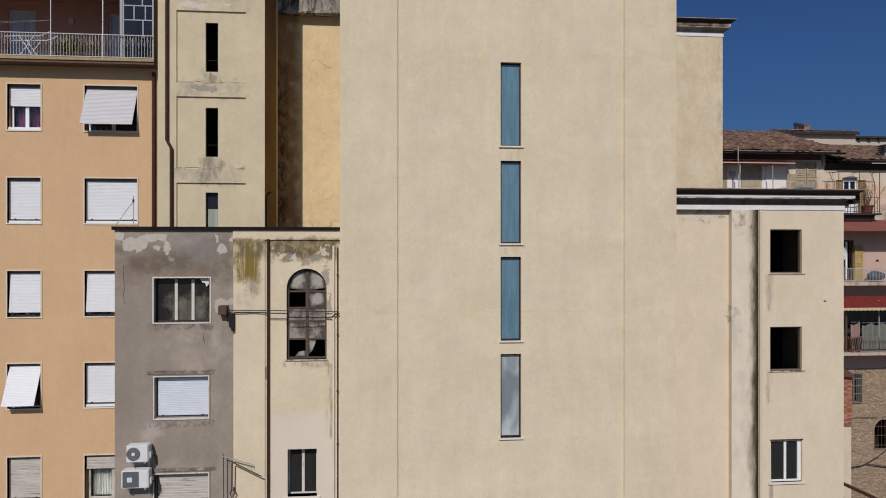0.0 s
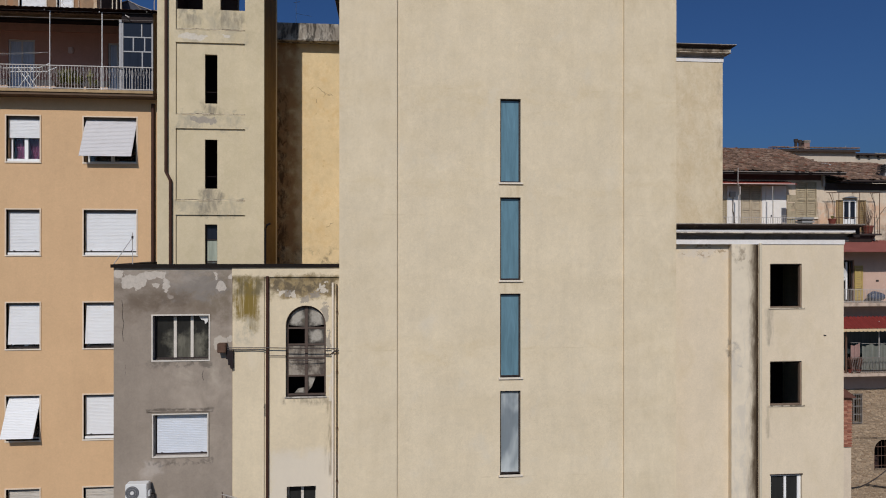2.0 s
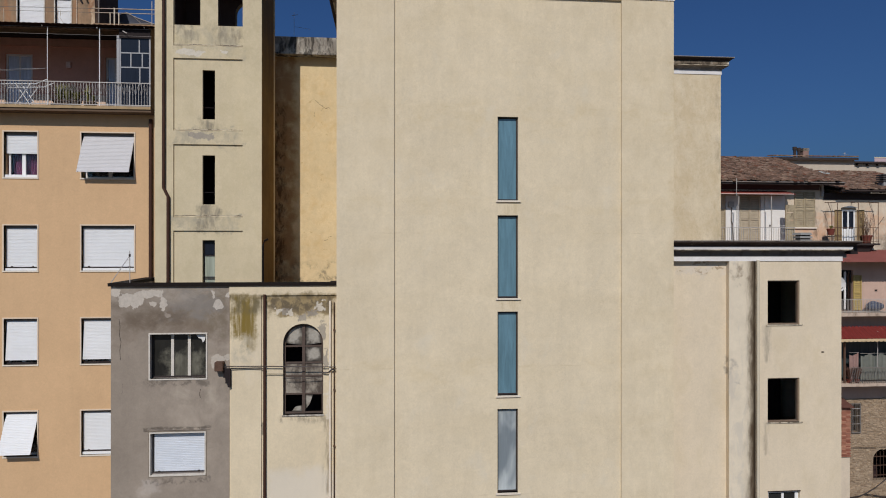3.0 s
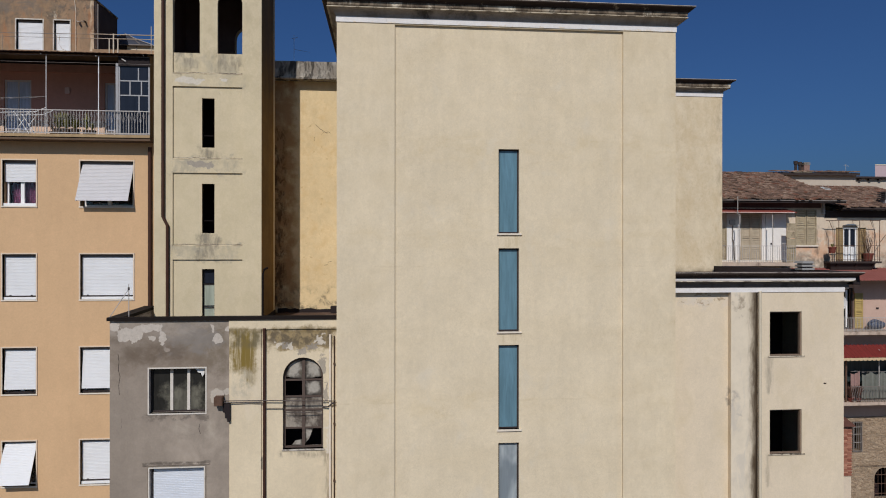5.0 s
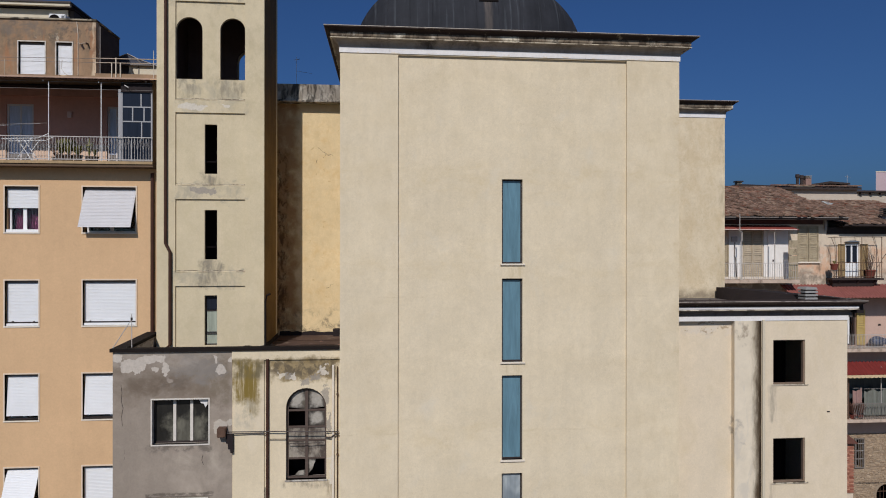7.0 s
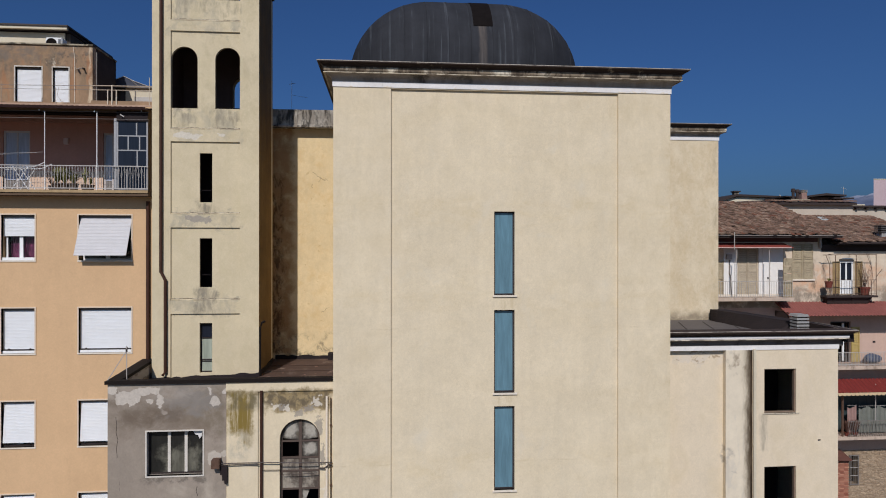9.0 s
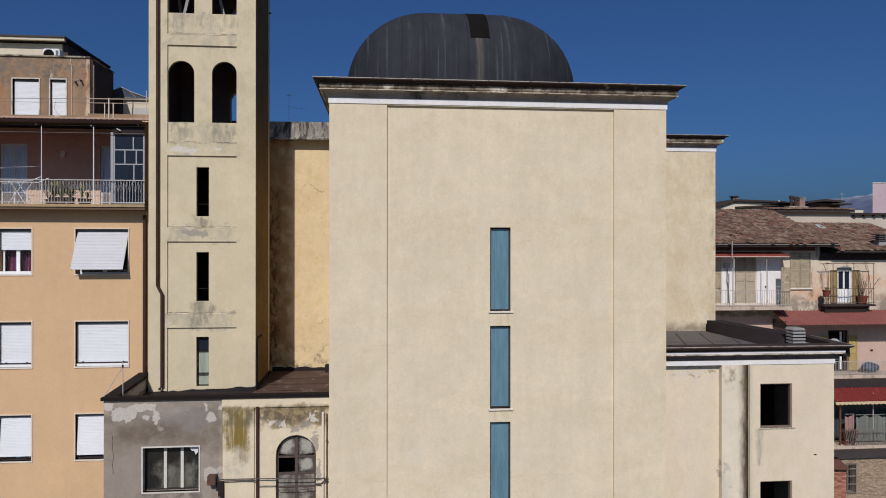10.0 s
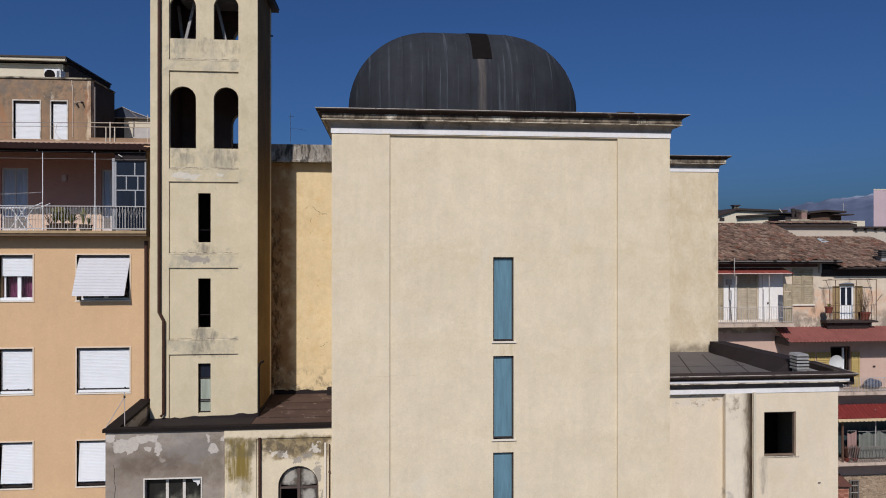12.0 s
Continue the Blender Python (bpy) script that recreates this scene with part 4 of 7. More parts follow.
part("terrace_slab", box(-15.0, -6.62, 5.76, 14.5, 21.6, 21.82), penthouse_wall, flats)
part("penthouse_wall", wall(-16.0, -10.46, 21.82, 24.85, 8.3, 8.6, [(-13.46, -12.44, 22.40, 23.94), (-12.0, -11.39, 22.40, 23.94)]), penthouse_wall, flats)
# side face darkened in its colour to carry the shade it stands in
part("penthouse_side", box(-10.76, -10.46, 8.6, 10.58, 21.82, 24.85), plaster("shaded_side_plaster", srgb(74, 66, 62), 0.25, 0.25), flats)
part("penthouse_cap", box(-16.0, -10.42, 8.24, 10.58, 24.85, 24.91), old_stone, flats)
part("upper_wall", box(-16.0, -12.7, 10.7, 15.0, 24.95, 26.12), pale_wall, flats)
part("eave_board", box(-16.3, -12.45, 10.35, 10.5, 26.18, 26.30), pale_wall, flats)
# upper side and soffit: shade put into near-black colours
part("upper_side", box(-12.7, -12.5, 10.8, 15.0, 24.95, 26.14), plaster("shaded_upper_plaster", srgb(80, 72, 66), 0.25, 0.25), flats)
part("soffit", box(-16.3, -12.46, 10.5, 15.0, 26.16, 26.30), tar_and_shade, flats)
part("upper_roof", box(-16.3, -12.4, 10.3, 15.0, 26.30, 26.37), dark_metal, flats)
part("drainpipe", tube([(-6.78, LY - 0.07, 18.2), (-6.78, LY - 0.07, 12.0)], 0.065, 10), brown_pipe, flats, "brown drainpipe")

# ---- annex ----
AY = 0.65
annex = thing("annex", (13.4, 5, GROUND), "cream flat-roofed church annex with white cornice", "building")
A_HOLES = [(13.78, 14.87, 11.21, 12.64), (13.78, 14.87, 8.04, 9.47), (13.80, 14.88, 4.42, 5.78)]
part("wall", wall(12.46, 16.32, GROUND, 13.4, AY, AY + 0.16, A_HOLES), annex_plaster, annex)
part("recessed_wall", box(W1, 12.46, AY + 0.16, AY + 0.4, GROUND, 13.4), annex_plaster, annex)
part("side_wall", prism([(16.02, AY + 0.35, GROUND), (16.32, AY + 0.35, GROUND), (17.0, 10.0, GROUND), (16.7, 10.0, GROUND)], (0, 0, 0), (0, 0, 13.4 - GROUND)), annex_plaster, annex)
part("back_wall", box(16.03, 16.7, 9.7, 10.0, GROUND, 13.3), annex_plaster, annex)
part("inner_wall", box(12.6, 16.0, 3.4, 3.5, GROUND, 13.3), black_room, annex)
part("roof", prism([(W1, AY, 13.52), (16.5, AY, 13.52), (17.0, 10.0, 13.42), (W1, 10.0, 13.42)], (0, 0, -0.15), (0, 0, 0)), slate_sheet, annex, "grey sheet roof")
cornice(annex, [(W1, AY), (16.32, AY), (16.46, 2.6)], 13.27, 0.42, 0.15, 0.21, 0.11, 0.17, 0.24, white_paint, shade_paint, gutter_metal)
bm = bmesh.new()
PARAPET = [((15.52, 13.40), (15.55, 13.93), (16.22, 13.93), (16.6, 13.40), 7.5), ((15.36, 13.45), (16.12, 13.93), (16.72, 13.93), (16.9, 13.40), 2.72),
           ((16.36, 13.48), (16.42, 13.93), (16.74, 13.93), (16.9, 13.45), 2.58), ((16.5, 13.50), (16.66, 13.91), (16.78, 13.91), (16.8, 13.50), 0.55)]
rings = [[bm.verts.new((x, y, z)) for x, z in q] for *q, y in PARAPET]
for a, b in zip(rings, rings[1:]):
    for i in range(4):
        bm.faces.new((a[i], a[(i + 1) % 4], b[(i + 1) % 4], b[i]))
bm.faces.new(rings[0])
bm.faces.new(rings[-1][::-1])
bmesh.ops.subdivide_edges(bm, edges=bm.edges[:], cuts=7, use_grid_fill=True)
for v in bm.verts:
    v.co.x += 0.06 * noise.noise((0.5, v.co.y * 3.6, v.co.z * 0.9))
    v.co.z += 0.012 * noise.noise((v.co.x * 3, v.co.y * 3, 5.0))
part("parapet", bm, tar_and_shade, annex, "dark bitumen-covered parapet")
part("drainpipe", tube([(13.42, AY - 0.06, 13.3), (13.42, AY - 0.06, GROUND)], 0.045, 10), pale_wall, annex, "cream-painted drainpipe")
for z in (12.4, 10.2, 8.0, 5.8, 3.6):
    part("pipe_collar", tube([(13.42, AY - 0.06, z), (13.42, AY - 0.06, z + 0.05)], 0.052, 10), pale_wall, annex)
part("corner_strip", box(12.46, 13.36, AY - 0.03, AY, GROUND, 13.27), strip_plaster, annex, "pale strip with black run-off stain and painted pipe shadow")


# ---- windows ----
curtain_purple = plain("purple_curtain", srgb(112, 52, 84), 0.9, 0, 0.2, 8.0)
curtain_white = plain("white_curtain", srgb(210, 208, 204), 0.9, 0, 0.12, 8.0)


def pleats(x0, x1, z0, z1, y, pitch=0.09, depth=0.025, sag=0.0):
    """A hanging cloth with soft folds."""
    bm = bmesh.new()
    k = max(4, int((x1 - x0) / pitch * 4))
    rows = []
    for i in range(k + 1):
        x = x0 + (x1 - x0) * i / k
        d = y + depth * math.sin((x - x0) / pitch * math.tau) + 0.4 * depth * math.sin(x * 31)
        rows.append([bm.verts.new((x, d, z)) for z in (z0, z1 - sag * (1 + math.sin((x - x0) * 9.0)))])
    for a, b in zip(rows, rows[1:]):
        bm.faces.new((a[0], b[0], b[1], a[1]))
    return bm


window_trim = plain("pinkish_stone_trim", srgb(212, 192, 168), 0.75, 0, 0.1, 4.0)


def roller_window(owner, x0, x1, z0, z1, y, state="closed", slat_mat=None, curtain=None, trim=None, inset=0.13):
    """A window with trim, sill, frame, panes and a roller shutter: closed, bare to the sill, ajar, half, curtained, or pushed out at its foot."""
    slat_mat = slat_mat or shutter_white
    t = 0.045
    sash = dirty_frame if state == "curtained" else frame_white
    w = part("window", ring(x0 + t, x1 - t, z0, z1 - 0.02, 0.06, y + 0.20, y + 0.26), sash, owner)
    bm = box(x0 - t, x0, y - 0.025, y + 0.1, z0, z1)
    box(x1, x1 + t, y - 0.025, y + 0.1, z0, z1, bm)
    box(x0 - t, x1 + t, y - 0.025, y + 0.1, z1, z1 + t, bm)
    part("trim", bm, trim or window_trim, w)
    part("sill", box(x0 - t, x1 + t, y - 0.03, y + 0.2, z0 - t, z0), stone_sill, w)
    xm = (x0 + x1) / 2
    part("mullion", box(xm - 0.06, xm + 0.06, y + 0.195, y + 0.255, z0 + 0.06, z1 - 0.08), sash, w)
    for a, b in ((x0 + t + 0.06, xm - 0.06), (xm + 0.06, x1 - t - 0.06)):
        part("pane", box(a, b, y + 0.225, y + 0.235, z0 + 0.06, z1 - 0.08), clear_glass, w).visible_shadow = False
    if curtain:
        part("curtain", pleats(x0 + 0.1, x1 - 0.1, z0 + 0.05, z1 - 0.1, y + 0.42), curtain, w)
    top = z1 - 0.09
    part("shutter_box", box(x0, x1, y + 0.11, y + 0.19, top, z1), dull_iron, w)
    if state == "closed":
        part("roller_shutter", slats(x0 + 0.004, x1 - 0.004, z0 + 0.13, top, y + inset, 0.05), slat_mat, w)
        for x in (x0 + 0.2, x1 - 0.2):
            part("stop", box(x - 0.02, x + 0.02, y + inset - 0.05, y + inset, z0 + 0.13, z0 + 0.16), dark_metal, w)
        # foot bar coloured dark for the shadow line below the slats
        part("foot_bar", box(x0 + 0.004, x1 - 0.004, y + inset - 0.02, y + inset + 0.02, z0 + 0.085, z0 + 0.125), dark_metal, w)
        part("rail", box(x0, x1, y + inset - 0.08, y + 0.19, z0 + 0.002, z0 + 0.085), frame_white, w)
    elif state == "bare":
        part("roller_shutter", slats(x0 + 0.004, x1 - 0.004, z0 + 0.01, top, y + inset, 0.05), slat_mat, w)
    elif state == "ajar":
        part("roller_shutter", slats(x0 + 0.02, x1 - 0.004, z0 + 0.14, top, y + inset, 0.05, 0.06), slat_mat, w)
        for x in (x0 + 0.15, x1 - 0.2):
            part("stop", box(x - 0.02, x + 0.02, y + inset - 0.14, y + inset - 0.08, z0 + 0.12, z0 + 0.15), dark_metal, w)
        # dark rail fills in for the unlit gap under the shutter
        part("rail", box(x0, x1, y + 0.1, y + 0.19, z0 + 0.002, z0 + 0.06), dark_metal, w)
    elif state == "curtained":
        part("roller_shutter", slats(x0 + 0.004, x1 - 0.004, z0 + (z1 - z0) * 0.68, top, y + 0.10, 0.05), slat_mat, w)
    elif state == "half":
        part("roller_shutter", slats(x0 + 0.004, x1 - 0.004, z0 + (z1 - z0) * 0.53, top, y + 0.13, 0.05), slat_mat, w)
        part("rail", box(x0, x1, y + 0.03, y + 0.19, z0 + 0.002, z0 + 0.10), frame_white, w)
    else:
        part("roller_shutter", slats(x0 + 0.01, x1 - 0.03, z0 + 0.17, top, y + 0.12, 0.05, 0.41), slat_mat, w)
        for x in (x0 + 0.06, x1 - 0.06):
            part("stay", tube([(x, y + 0.1, z0 + 0.35), (x, y + 0.12 - 0.41 * (top - z0 - 0.17), z0 + 0.17)], 0.012, 6), dark_metal, w)
    return w


for (x0, x1), states in zip(COLS, (("half", "closed", "ajar", "out", "old"), ("out", "closed", "ajar", "closed", "half_white"))):
    for (z0, z1), state in zip(ROWS_Z, states):
        if state == "old":
            roller_window(flats, x0, x1, z0, z1, LY, "closed", shutter_old)
        elif state == "half_white":
            roller_window(flats, x0, x1, z0, z1, LY, "curtained", shutter_old, plain("grey_lace_curtain", srgb(176, 172, 166), 0.9, 0, 0.12, 8.0))
        else:
            roller_window(flats, x0, x1, z0, z1, LY, state, shutter_grey if state == "out" and x0 > -10 else None, curtain_purple if state == "half" else None)

# penthouse shutters
for x0, x1 in ((-13.46, -12.44), (-12.0, -11.39)):
    roller_window(flats, x0, x1, 22.40, 23.94, 8.3, "bare", None, None, dirty_frame, 0.10)

# loggia doors
door_grey = plain("warm_grey_door_paint", srgb(206, 196, 190), 0.7, 0, 0.12, 5.0)
dark_door_glass = film_glass("dim_door_glass", srgb(184, 188, 202), 0.4, 0.2)
for x0, x1, z1 in ((-12.72, -11.76, 20.96), (-9.13, -8.47, 20.92)):
    d = part("door", ring(x0, x1, 18.6, z1, 0.07, LB + 0.05, LB + 0.13), door_grey, flats, "grey framed balcony door")
    xm = (x0 + x1) / 2
    part("panel", box(x0 + 0.07, x1 - 0.07, LB + 0.07, LB + 0.1, 18.67, 19.1), dull_iron, d)
    part("pane", box(x0 + 0.07, xm - 0.03, LB + 0.08, LB + 0.095, 19.12, z1 - 0.07), dark_door_glass, d)
    part("pane", box(xm + 0.03, x1 - 0.07, LB + 0.08, LB + 0.095, 19.12, z1 - 0.07), dark_door_glass, d)
    part("stile", box(xm - 0.03, xm + 0.03, LB + 0.06, LB + 0.11, 18.7, z1 - 0.07), door_grey, d)

# foot of the loggia wall: sunlight painted as a paler copy of its colour
for x0, x1 in ((-15.0, -12.72), (-11.76, -9.13), (-8.47, -7.83)):
    part("dado", box(x0, x1, LB - 0.004, LB + 0.05, 18.545, 19.46), plaster("sunlit_cream", srgb(230, 198, 172, 0.9), 0.08, 0.08), flats, "cream strip painting the sunlit foot of the loggia wall")
# loggia railing and posts
rail = part("railing", box(-15.0, -6.66, 3.855, 3.885, 19.37, 19.40), mesh_iron, flats, "pale grey iron balcony railing")
part("bottom_bar", box(-15.0, -6.66, 3.855, 3.885, 18.60, 18.63), mesh_iron, rail)
bar = box(-0.006, 0.006, -0.006, 0.006, 0, 0.75)
bar_mesh = bpy.data.meshes.new("baluster")
bar.to_mesh(bar_mesh)
bar.free()
bar_mesh.materials.append(mesh_iron)
for i in range(66):
    b = new("baluster", bar_mesh)
    b.parent = rail
    b.location = (-12.9 + i * 0.0955, 3.87, 18.62)
bm = bmesh.new()
for i in range(32):
    x = -12.9 + i * 0.191
    for k in (0, 1):
        tube([(x + k * 0.191, 3.862, 18.95), (x + 0.0955, 3.862, 19.36)], 0.004, 4, bm)
part("zigzag", bm, mesh_iron, rail)
for x in (-11.8, -10.07, -8.36):
    part("post", tube([(x, 3.86, 18.54), (x, 3.86, 21.25)], 0.016 if x > -9 else 0.012, 8), frame_white, flats, "slim white steel post")

# canopy over the loggia: corrugated sheet on a bar frame
n = Nodes("corrugated_sheet", 0.95, 0.0, 0.08)
sheet_mat = n.done(n.shade(srgb(46, 30, 26), n.noise(1.5, 5), 0.7, 1.2))


def corrugated(x0, x1, y0, z0, y1, z1, pitch, amp, thick=0.012):
    """A wavy sheet that falls from (y1, z1) at the back to (y0, z0) at the front."""
    bm = bmesh.new()
    k = int((x1 - x0) / pitch * 6)
    up, dn = [], []
    for i in range(k + 1):
        x = x0 + (x1 - x0) * i / k
        d = amp * math.sin((x - x0) / pitch * math.tau)
        up.append([bm.verts.new((x, y, z + d)) for y, z in ((y0, z0), (y1, z1))])
        dn.append([bm.verts.new((x, y, z + d - thick)) for y, z in ((y0, z0), (y1, z1))])
    for i in range(k):
        bm.faces.new((up[i][0], up[i + 1][0], up[i + 1][1], up[i][1]))
        bm.faces.new((dn[i][0], dn[i][1], dn[i + 1][1], dn[i + 1][0]))
        bm.faces.new((up[i][0], dn[i][0], dn[i + 1][0], up[i + 1][0]))
        bm.faces.new((up[i][1], up[i + 1][1], dn[i + 1][1], dn[i][1]))
    return bm


canopy = part("canopy", corrugated(-15.0, -6.62, 3.72, 21.33, 5.69, 21.84, 0.19, 0.010), sheet_mat, flats, "dark corrugated canopy sheet")
part("bar", box(-15.0, -6.62, 3.85, 3.858, 21.242, 21.252), dull_iron, canopy)
part("bar", box(-15.0, -6.62, 3.85, 3.858, 21.0, 21.009), dull_iron, canopy)
# near-black soffit colour for the shade under the canopy
part("soffit_board", box(-15.0, -6.7, 5.7, LB, 21.54, 21.6), tar_and_shade, canopy)
# board added to deepen the canopy's shade on the wall head
part("back_beam", box(-15.0, -6.7, LB - 0.08, LB - 0.003, 21.26, 21.54), plain("shade_board_brown", srgb(186, 138, 120), 0.9, 0, 0.15, 3.0), canopy)

for x, z in ((-10.23, 21.27), (-8.43, 21.25), (-6.87, 21.3), (-11.9, 21.27)):
    part("bulb", tube([(x, 3.82, z - 0.02), (x, 3.82, z + 0.02)], 0.02, 8), frame_white, canopy, "small white insulator")

# terrace railing
terrace_iron = plain("tan_rail_paint", srgb(176, 158, 138), 0.7, 0, 0.15, 6.0)
terrace_pale = plain("pale_post_paint", srgb(206, 192, 172), 0.7, 0, 0.12, 6.0)
RY = 5.74
tr = part("terrace_railing", tube([(-15.0, RY, 22.54), (-9.4, RY, 22.60)], 0.009, 8), dull_iron, flats, "thin pipe railing of the terrace")
part("rail", tube([(-15.0, RY, 22.42), (-9.4, RY, 22.45)], 0.007, 8), dull_iron, tr)
part("rail", tube([(-9.4, RY, 22.605), (-6.66, RY, 22.62)], 0.019, 8), terrace_iron, tr)
part("rail", tube([(-9.4, RY, 22.45), (-6.66, RY, 22.46)], 0.015, 8), terrace_iron, tr)
for x in (-14.0, -12.55, -10.65):
    part("post", tube([(x, RY, 21.9), (x, RY, 22.5)], 0.012, 8), terrace_iron, tr)
for x, z, r in ((-8.79, 22.45, 0.02), (-8.64, 22.64, 0.026), (-8.48, 22.45, 0.024), (-7.29, 22.95, 0.012)):
    part("post", tube([(x, RY, 21.9), (x, RY, z)], r, 8), terrace_pale, tr)
part("cable", tube([(-10.52, 5.7, 22.5), (-10.55, 5.68, 22.2), (-10.42, 5.67, 22.0), (-10.2, 5.66, 21.90)], 0.008, 6), terrace_iron, tr)
part("terrace_edge", box(-15.0, -6.62, 5.67, 5.76, 21.78, 21.90), plain("tan_terrace_edge", srgb(176, 146, 124), 0.85, 0, 0.2, 3.0), flats)
part("terrace_kerb", box(-9.4, -6.62, 5.76, 5.9, 21.82, 22.06), penthouse_wall, flats)
part("terrace_kerb", box(-15.0, -9.4, 5.76, 5.9, 21.82, 21.97), penthouse_wall, flats)

# glazed veranda box
veranda_iron = plain("grey_veranda_iron", srgb(152, 151, 152), 0.6, 0.1, 0.12, 6.0)
part("lamp_arm", tube([(-7.58, 3.82, 21.16), (-7.44, 3.80, 21.08)], 0.02, 8), mesh_iron, flats, "short pale lamp arm under the canopy")
ver = part("veranda", ring(-7.74, -6.70, 18.56, 21.02, 0.05, 3.94, 3.99), veranda_iron, flats, "glazed veranda with white metal bars")
# added shade-coloured board that hides the frame's pale top bar
part("top_board", box(-7.74, -6.70, 3.92, 3.938, 20.955, 21.3), tar_and_shade, ver)
part("corner_post", box(-7.83, -7.74, 3.93, 4.03, 18.54, 21.05), veranda_iron, ver)
part("bar", box(-7.69, -6.75, 3.945, 3.985, 20.43, 20.47), veranda_iron, ver)
part("bar", box(-7.69, -6.75, 3.945, 3.985, 19.93, 19.97), veranda_iron, ver)
for x, z0, z1 in ((-7.08, 20.47, 20.9), (-7.36, 19.97, 20.43), (-6.98, 19.97, 20.43), (-7.06, 19.3, 19.93), (-7.4, 18.6, 19.3)):
    part("bar", box(x - 0.02, x + 0.02, 3.945, 3.985, z0, z1), veranda_iron, ver)
dim_glass = film_glass("dim_blue_glass", srgb(34, 38, 48), 0.12, 0.2)
part("pane", box(-7.69, -6.75, 3.96, 3.97, 18.61, 20.97), dim_glass, ver)
part("side_pane", box(-7.80, -7.78, 4.03, LB - 0.02, 18.6, 20.95), dim_glass, ver)


def frame_window(owner, x0, x1, z0, z1, y, mullions, frame_mat, glass, name="window", width=0.06, inset=0.10, sill=True, bar=0.08, bar_mat=None):
    """A fixed or casement window: frame, upright bars and a pane between each two."""
    w = part(name, ring(x0, x1, z0, z1, width, y + inset, y + inset + 0.06), frame_mat, owner)
    xs = [x0 + width] + [x0 + (x1 - x0) * m for m in mullions] + [x1 - width]
    for a, b in zip(xs, xs[1:]):
        part("pane", box(a, b, y + inset + 0.025, y + inset + 0.035, z0 + width, z1 - width), glass, w).visible_shadow = glass is not clear_glass
    for x in xs[1:-1]:
        part("mullion", box(x - bar / 2, x + bar / 2, y + inset - 0.005, y + inset + 0.055, z0 + width, z1 - width), bar_mat or frame_mat, w)
    if sill:
        part("sill", box(x0 - 0.08, x1 + 0.10, y - 0.05, y + inset, z0 - 0.06, z0), stone_sill, w)
    return w


# wing windows
frame_worn = plain("worn_white_frame", srgb(206, 198, 186), 0.7, 0, 0.14, 5.0, dirt=(srgb(120, 106, 92), 0.6, 0.74))
casement_glass = film_glass("dark_casement_glass", srgb(44, 44, 43), 0.14, 0.2)
n = Nodes("grimy_dark_glass", 0.2, 0.0, 0.45)
c = n.shade(srgb(40, 39, 36), n.noise((5, 5, 1.5), 4), 0.6, 1.3)
c = n.mix(n.math("MULTIPLY", n.zone(-5.05, -4.0, 9.85, 10.55, 0.25), n.span(n.noise((5.0, 4, 1.2), 4, 0.6), 0.2, 0.7, 0.2, 0.8)), c, srgb(122, 118, 104))
grimy_pane = n.done(c)
w = frame_window(wing, -5.47, -3.85, 9.83, 11.15, GY, (0.365, 0.665), dark_metal, grimy_pane, width=0.05, inset=0.18, sill=False, bar=0.085, bar_mat=frame_worn)
w["label"] = "three-light window with dusty glass and flaking frame"
part("trim", ring(-5.50, -3.82, 9.79, 11.18, 0.04, GY - 0.02, GY + 0.12), frame_worn, w)
part("torn_sheet", prism([(-4.18, GY + 0.12, 11.13), (-3.9, GY + 0.12, 11.13), (-3.92, GY + 0.12, 10.95), (-3.98, GY + 0.12, 10.87), (-4.02, GY + 0.12, 10.98), (-4.1, GY + 0.12, 11.0)], (0, -0.02, 0), (0, 0, 0)), curtain_white, w)
cement_edge = plain("raw_cement_edge", srgb(132, 120, 106), 0.95, 0, 0.25, 8.0, 0.15, 0.3)
for z0, z1, m in ((6.93, 8.29, shutter_pale), (4.05, 5.42, shutter_old)):
    w = part("window", ring(-5.45, -3.90, z0 + 0.06, z1 - 0.07, 0.03, GY + 0.10, GY + 0.2), dull_iron, wing, "roller-shuttered window in a broken plaster edge")
    part("trim", ring(-5.485, -3.865, z0 + 0.025, z1 - 0.035, 0.035, GY - 0.02, GY + 0.18), frame_worn, w)
    part("outer_trim", ring(-5.515, -3.835, z0, z1, 0.028, GY - 0.008, GY + 0.10), cement_edge, w)
    part("roller_shutter", slats(-5.39, -3.93, z0 + 0.115, z1 - 0.11, GY + 0.16, 0.052 if m is shutter_pale else 0.075), m, w)
    part("foot_bar", box(-5.41, -3.94, GY + 0.13, GY + 0.16, z0 + 0.08, z0 + 0.112), dark_metal, w)
    for x in (-5.25, -4.1):
        part("stop", box(x - 0.025, x + 0.025, GY + 0.11, GY + 0.15, z0 + 0.10, z0 + 0.14), dark_metal, w)
    part("plaster_edge", sweep([(-5.60, GY), (-3.75, GY)], [(-0.01, z1 + 0.005), (0.018, z1 + 0.015), (0.015, z1 + 0.04), (-0.01, z1 + 0.06)]), grey_cement, w)
w = frame_window(wing, -1.59, -0.72, 4.56, 5.98, GY + 0.01, (0.5,), frame_worn, casement_glass, width=0.045, inset=0.24)
w["label"] = "white two-leaf casement window"

# arched window with broken panes
ax0, ax1, az0, az1 = -1.62, -0.43, 8.68, 11.41
AI = GY - 0.01
ar = (ax1 - ax0) / 2
axm, azs = (ax0 + ax1) / 2, az1 - ar
wood = plain("grey_weathered_wood", srgb(86, 72, 64), 0.85, 0, 0.25, 9.0)


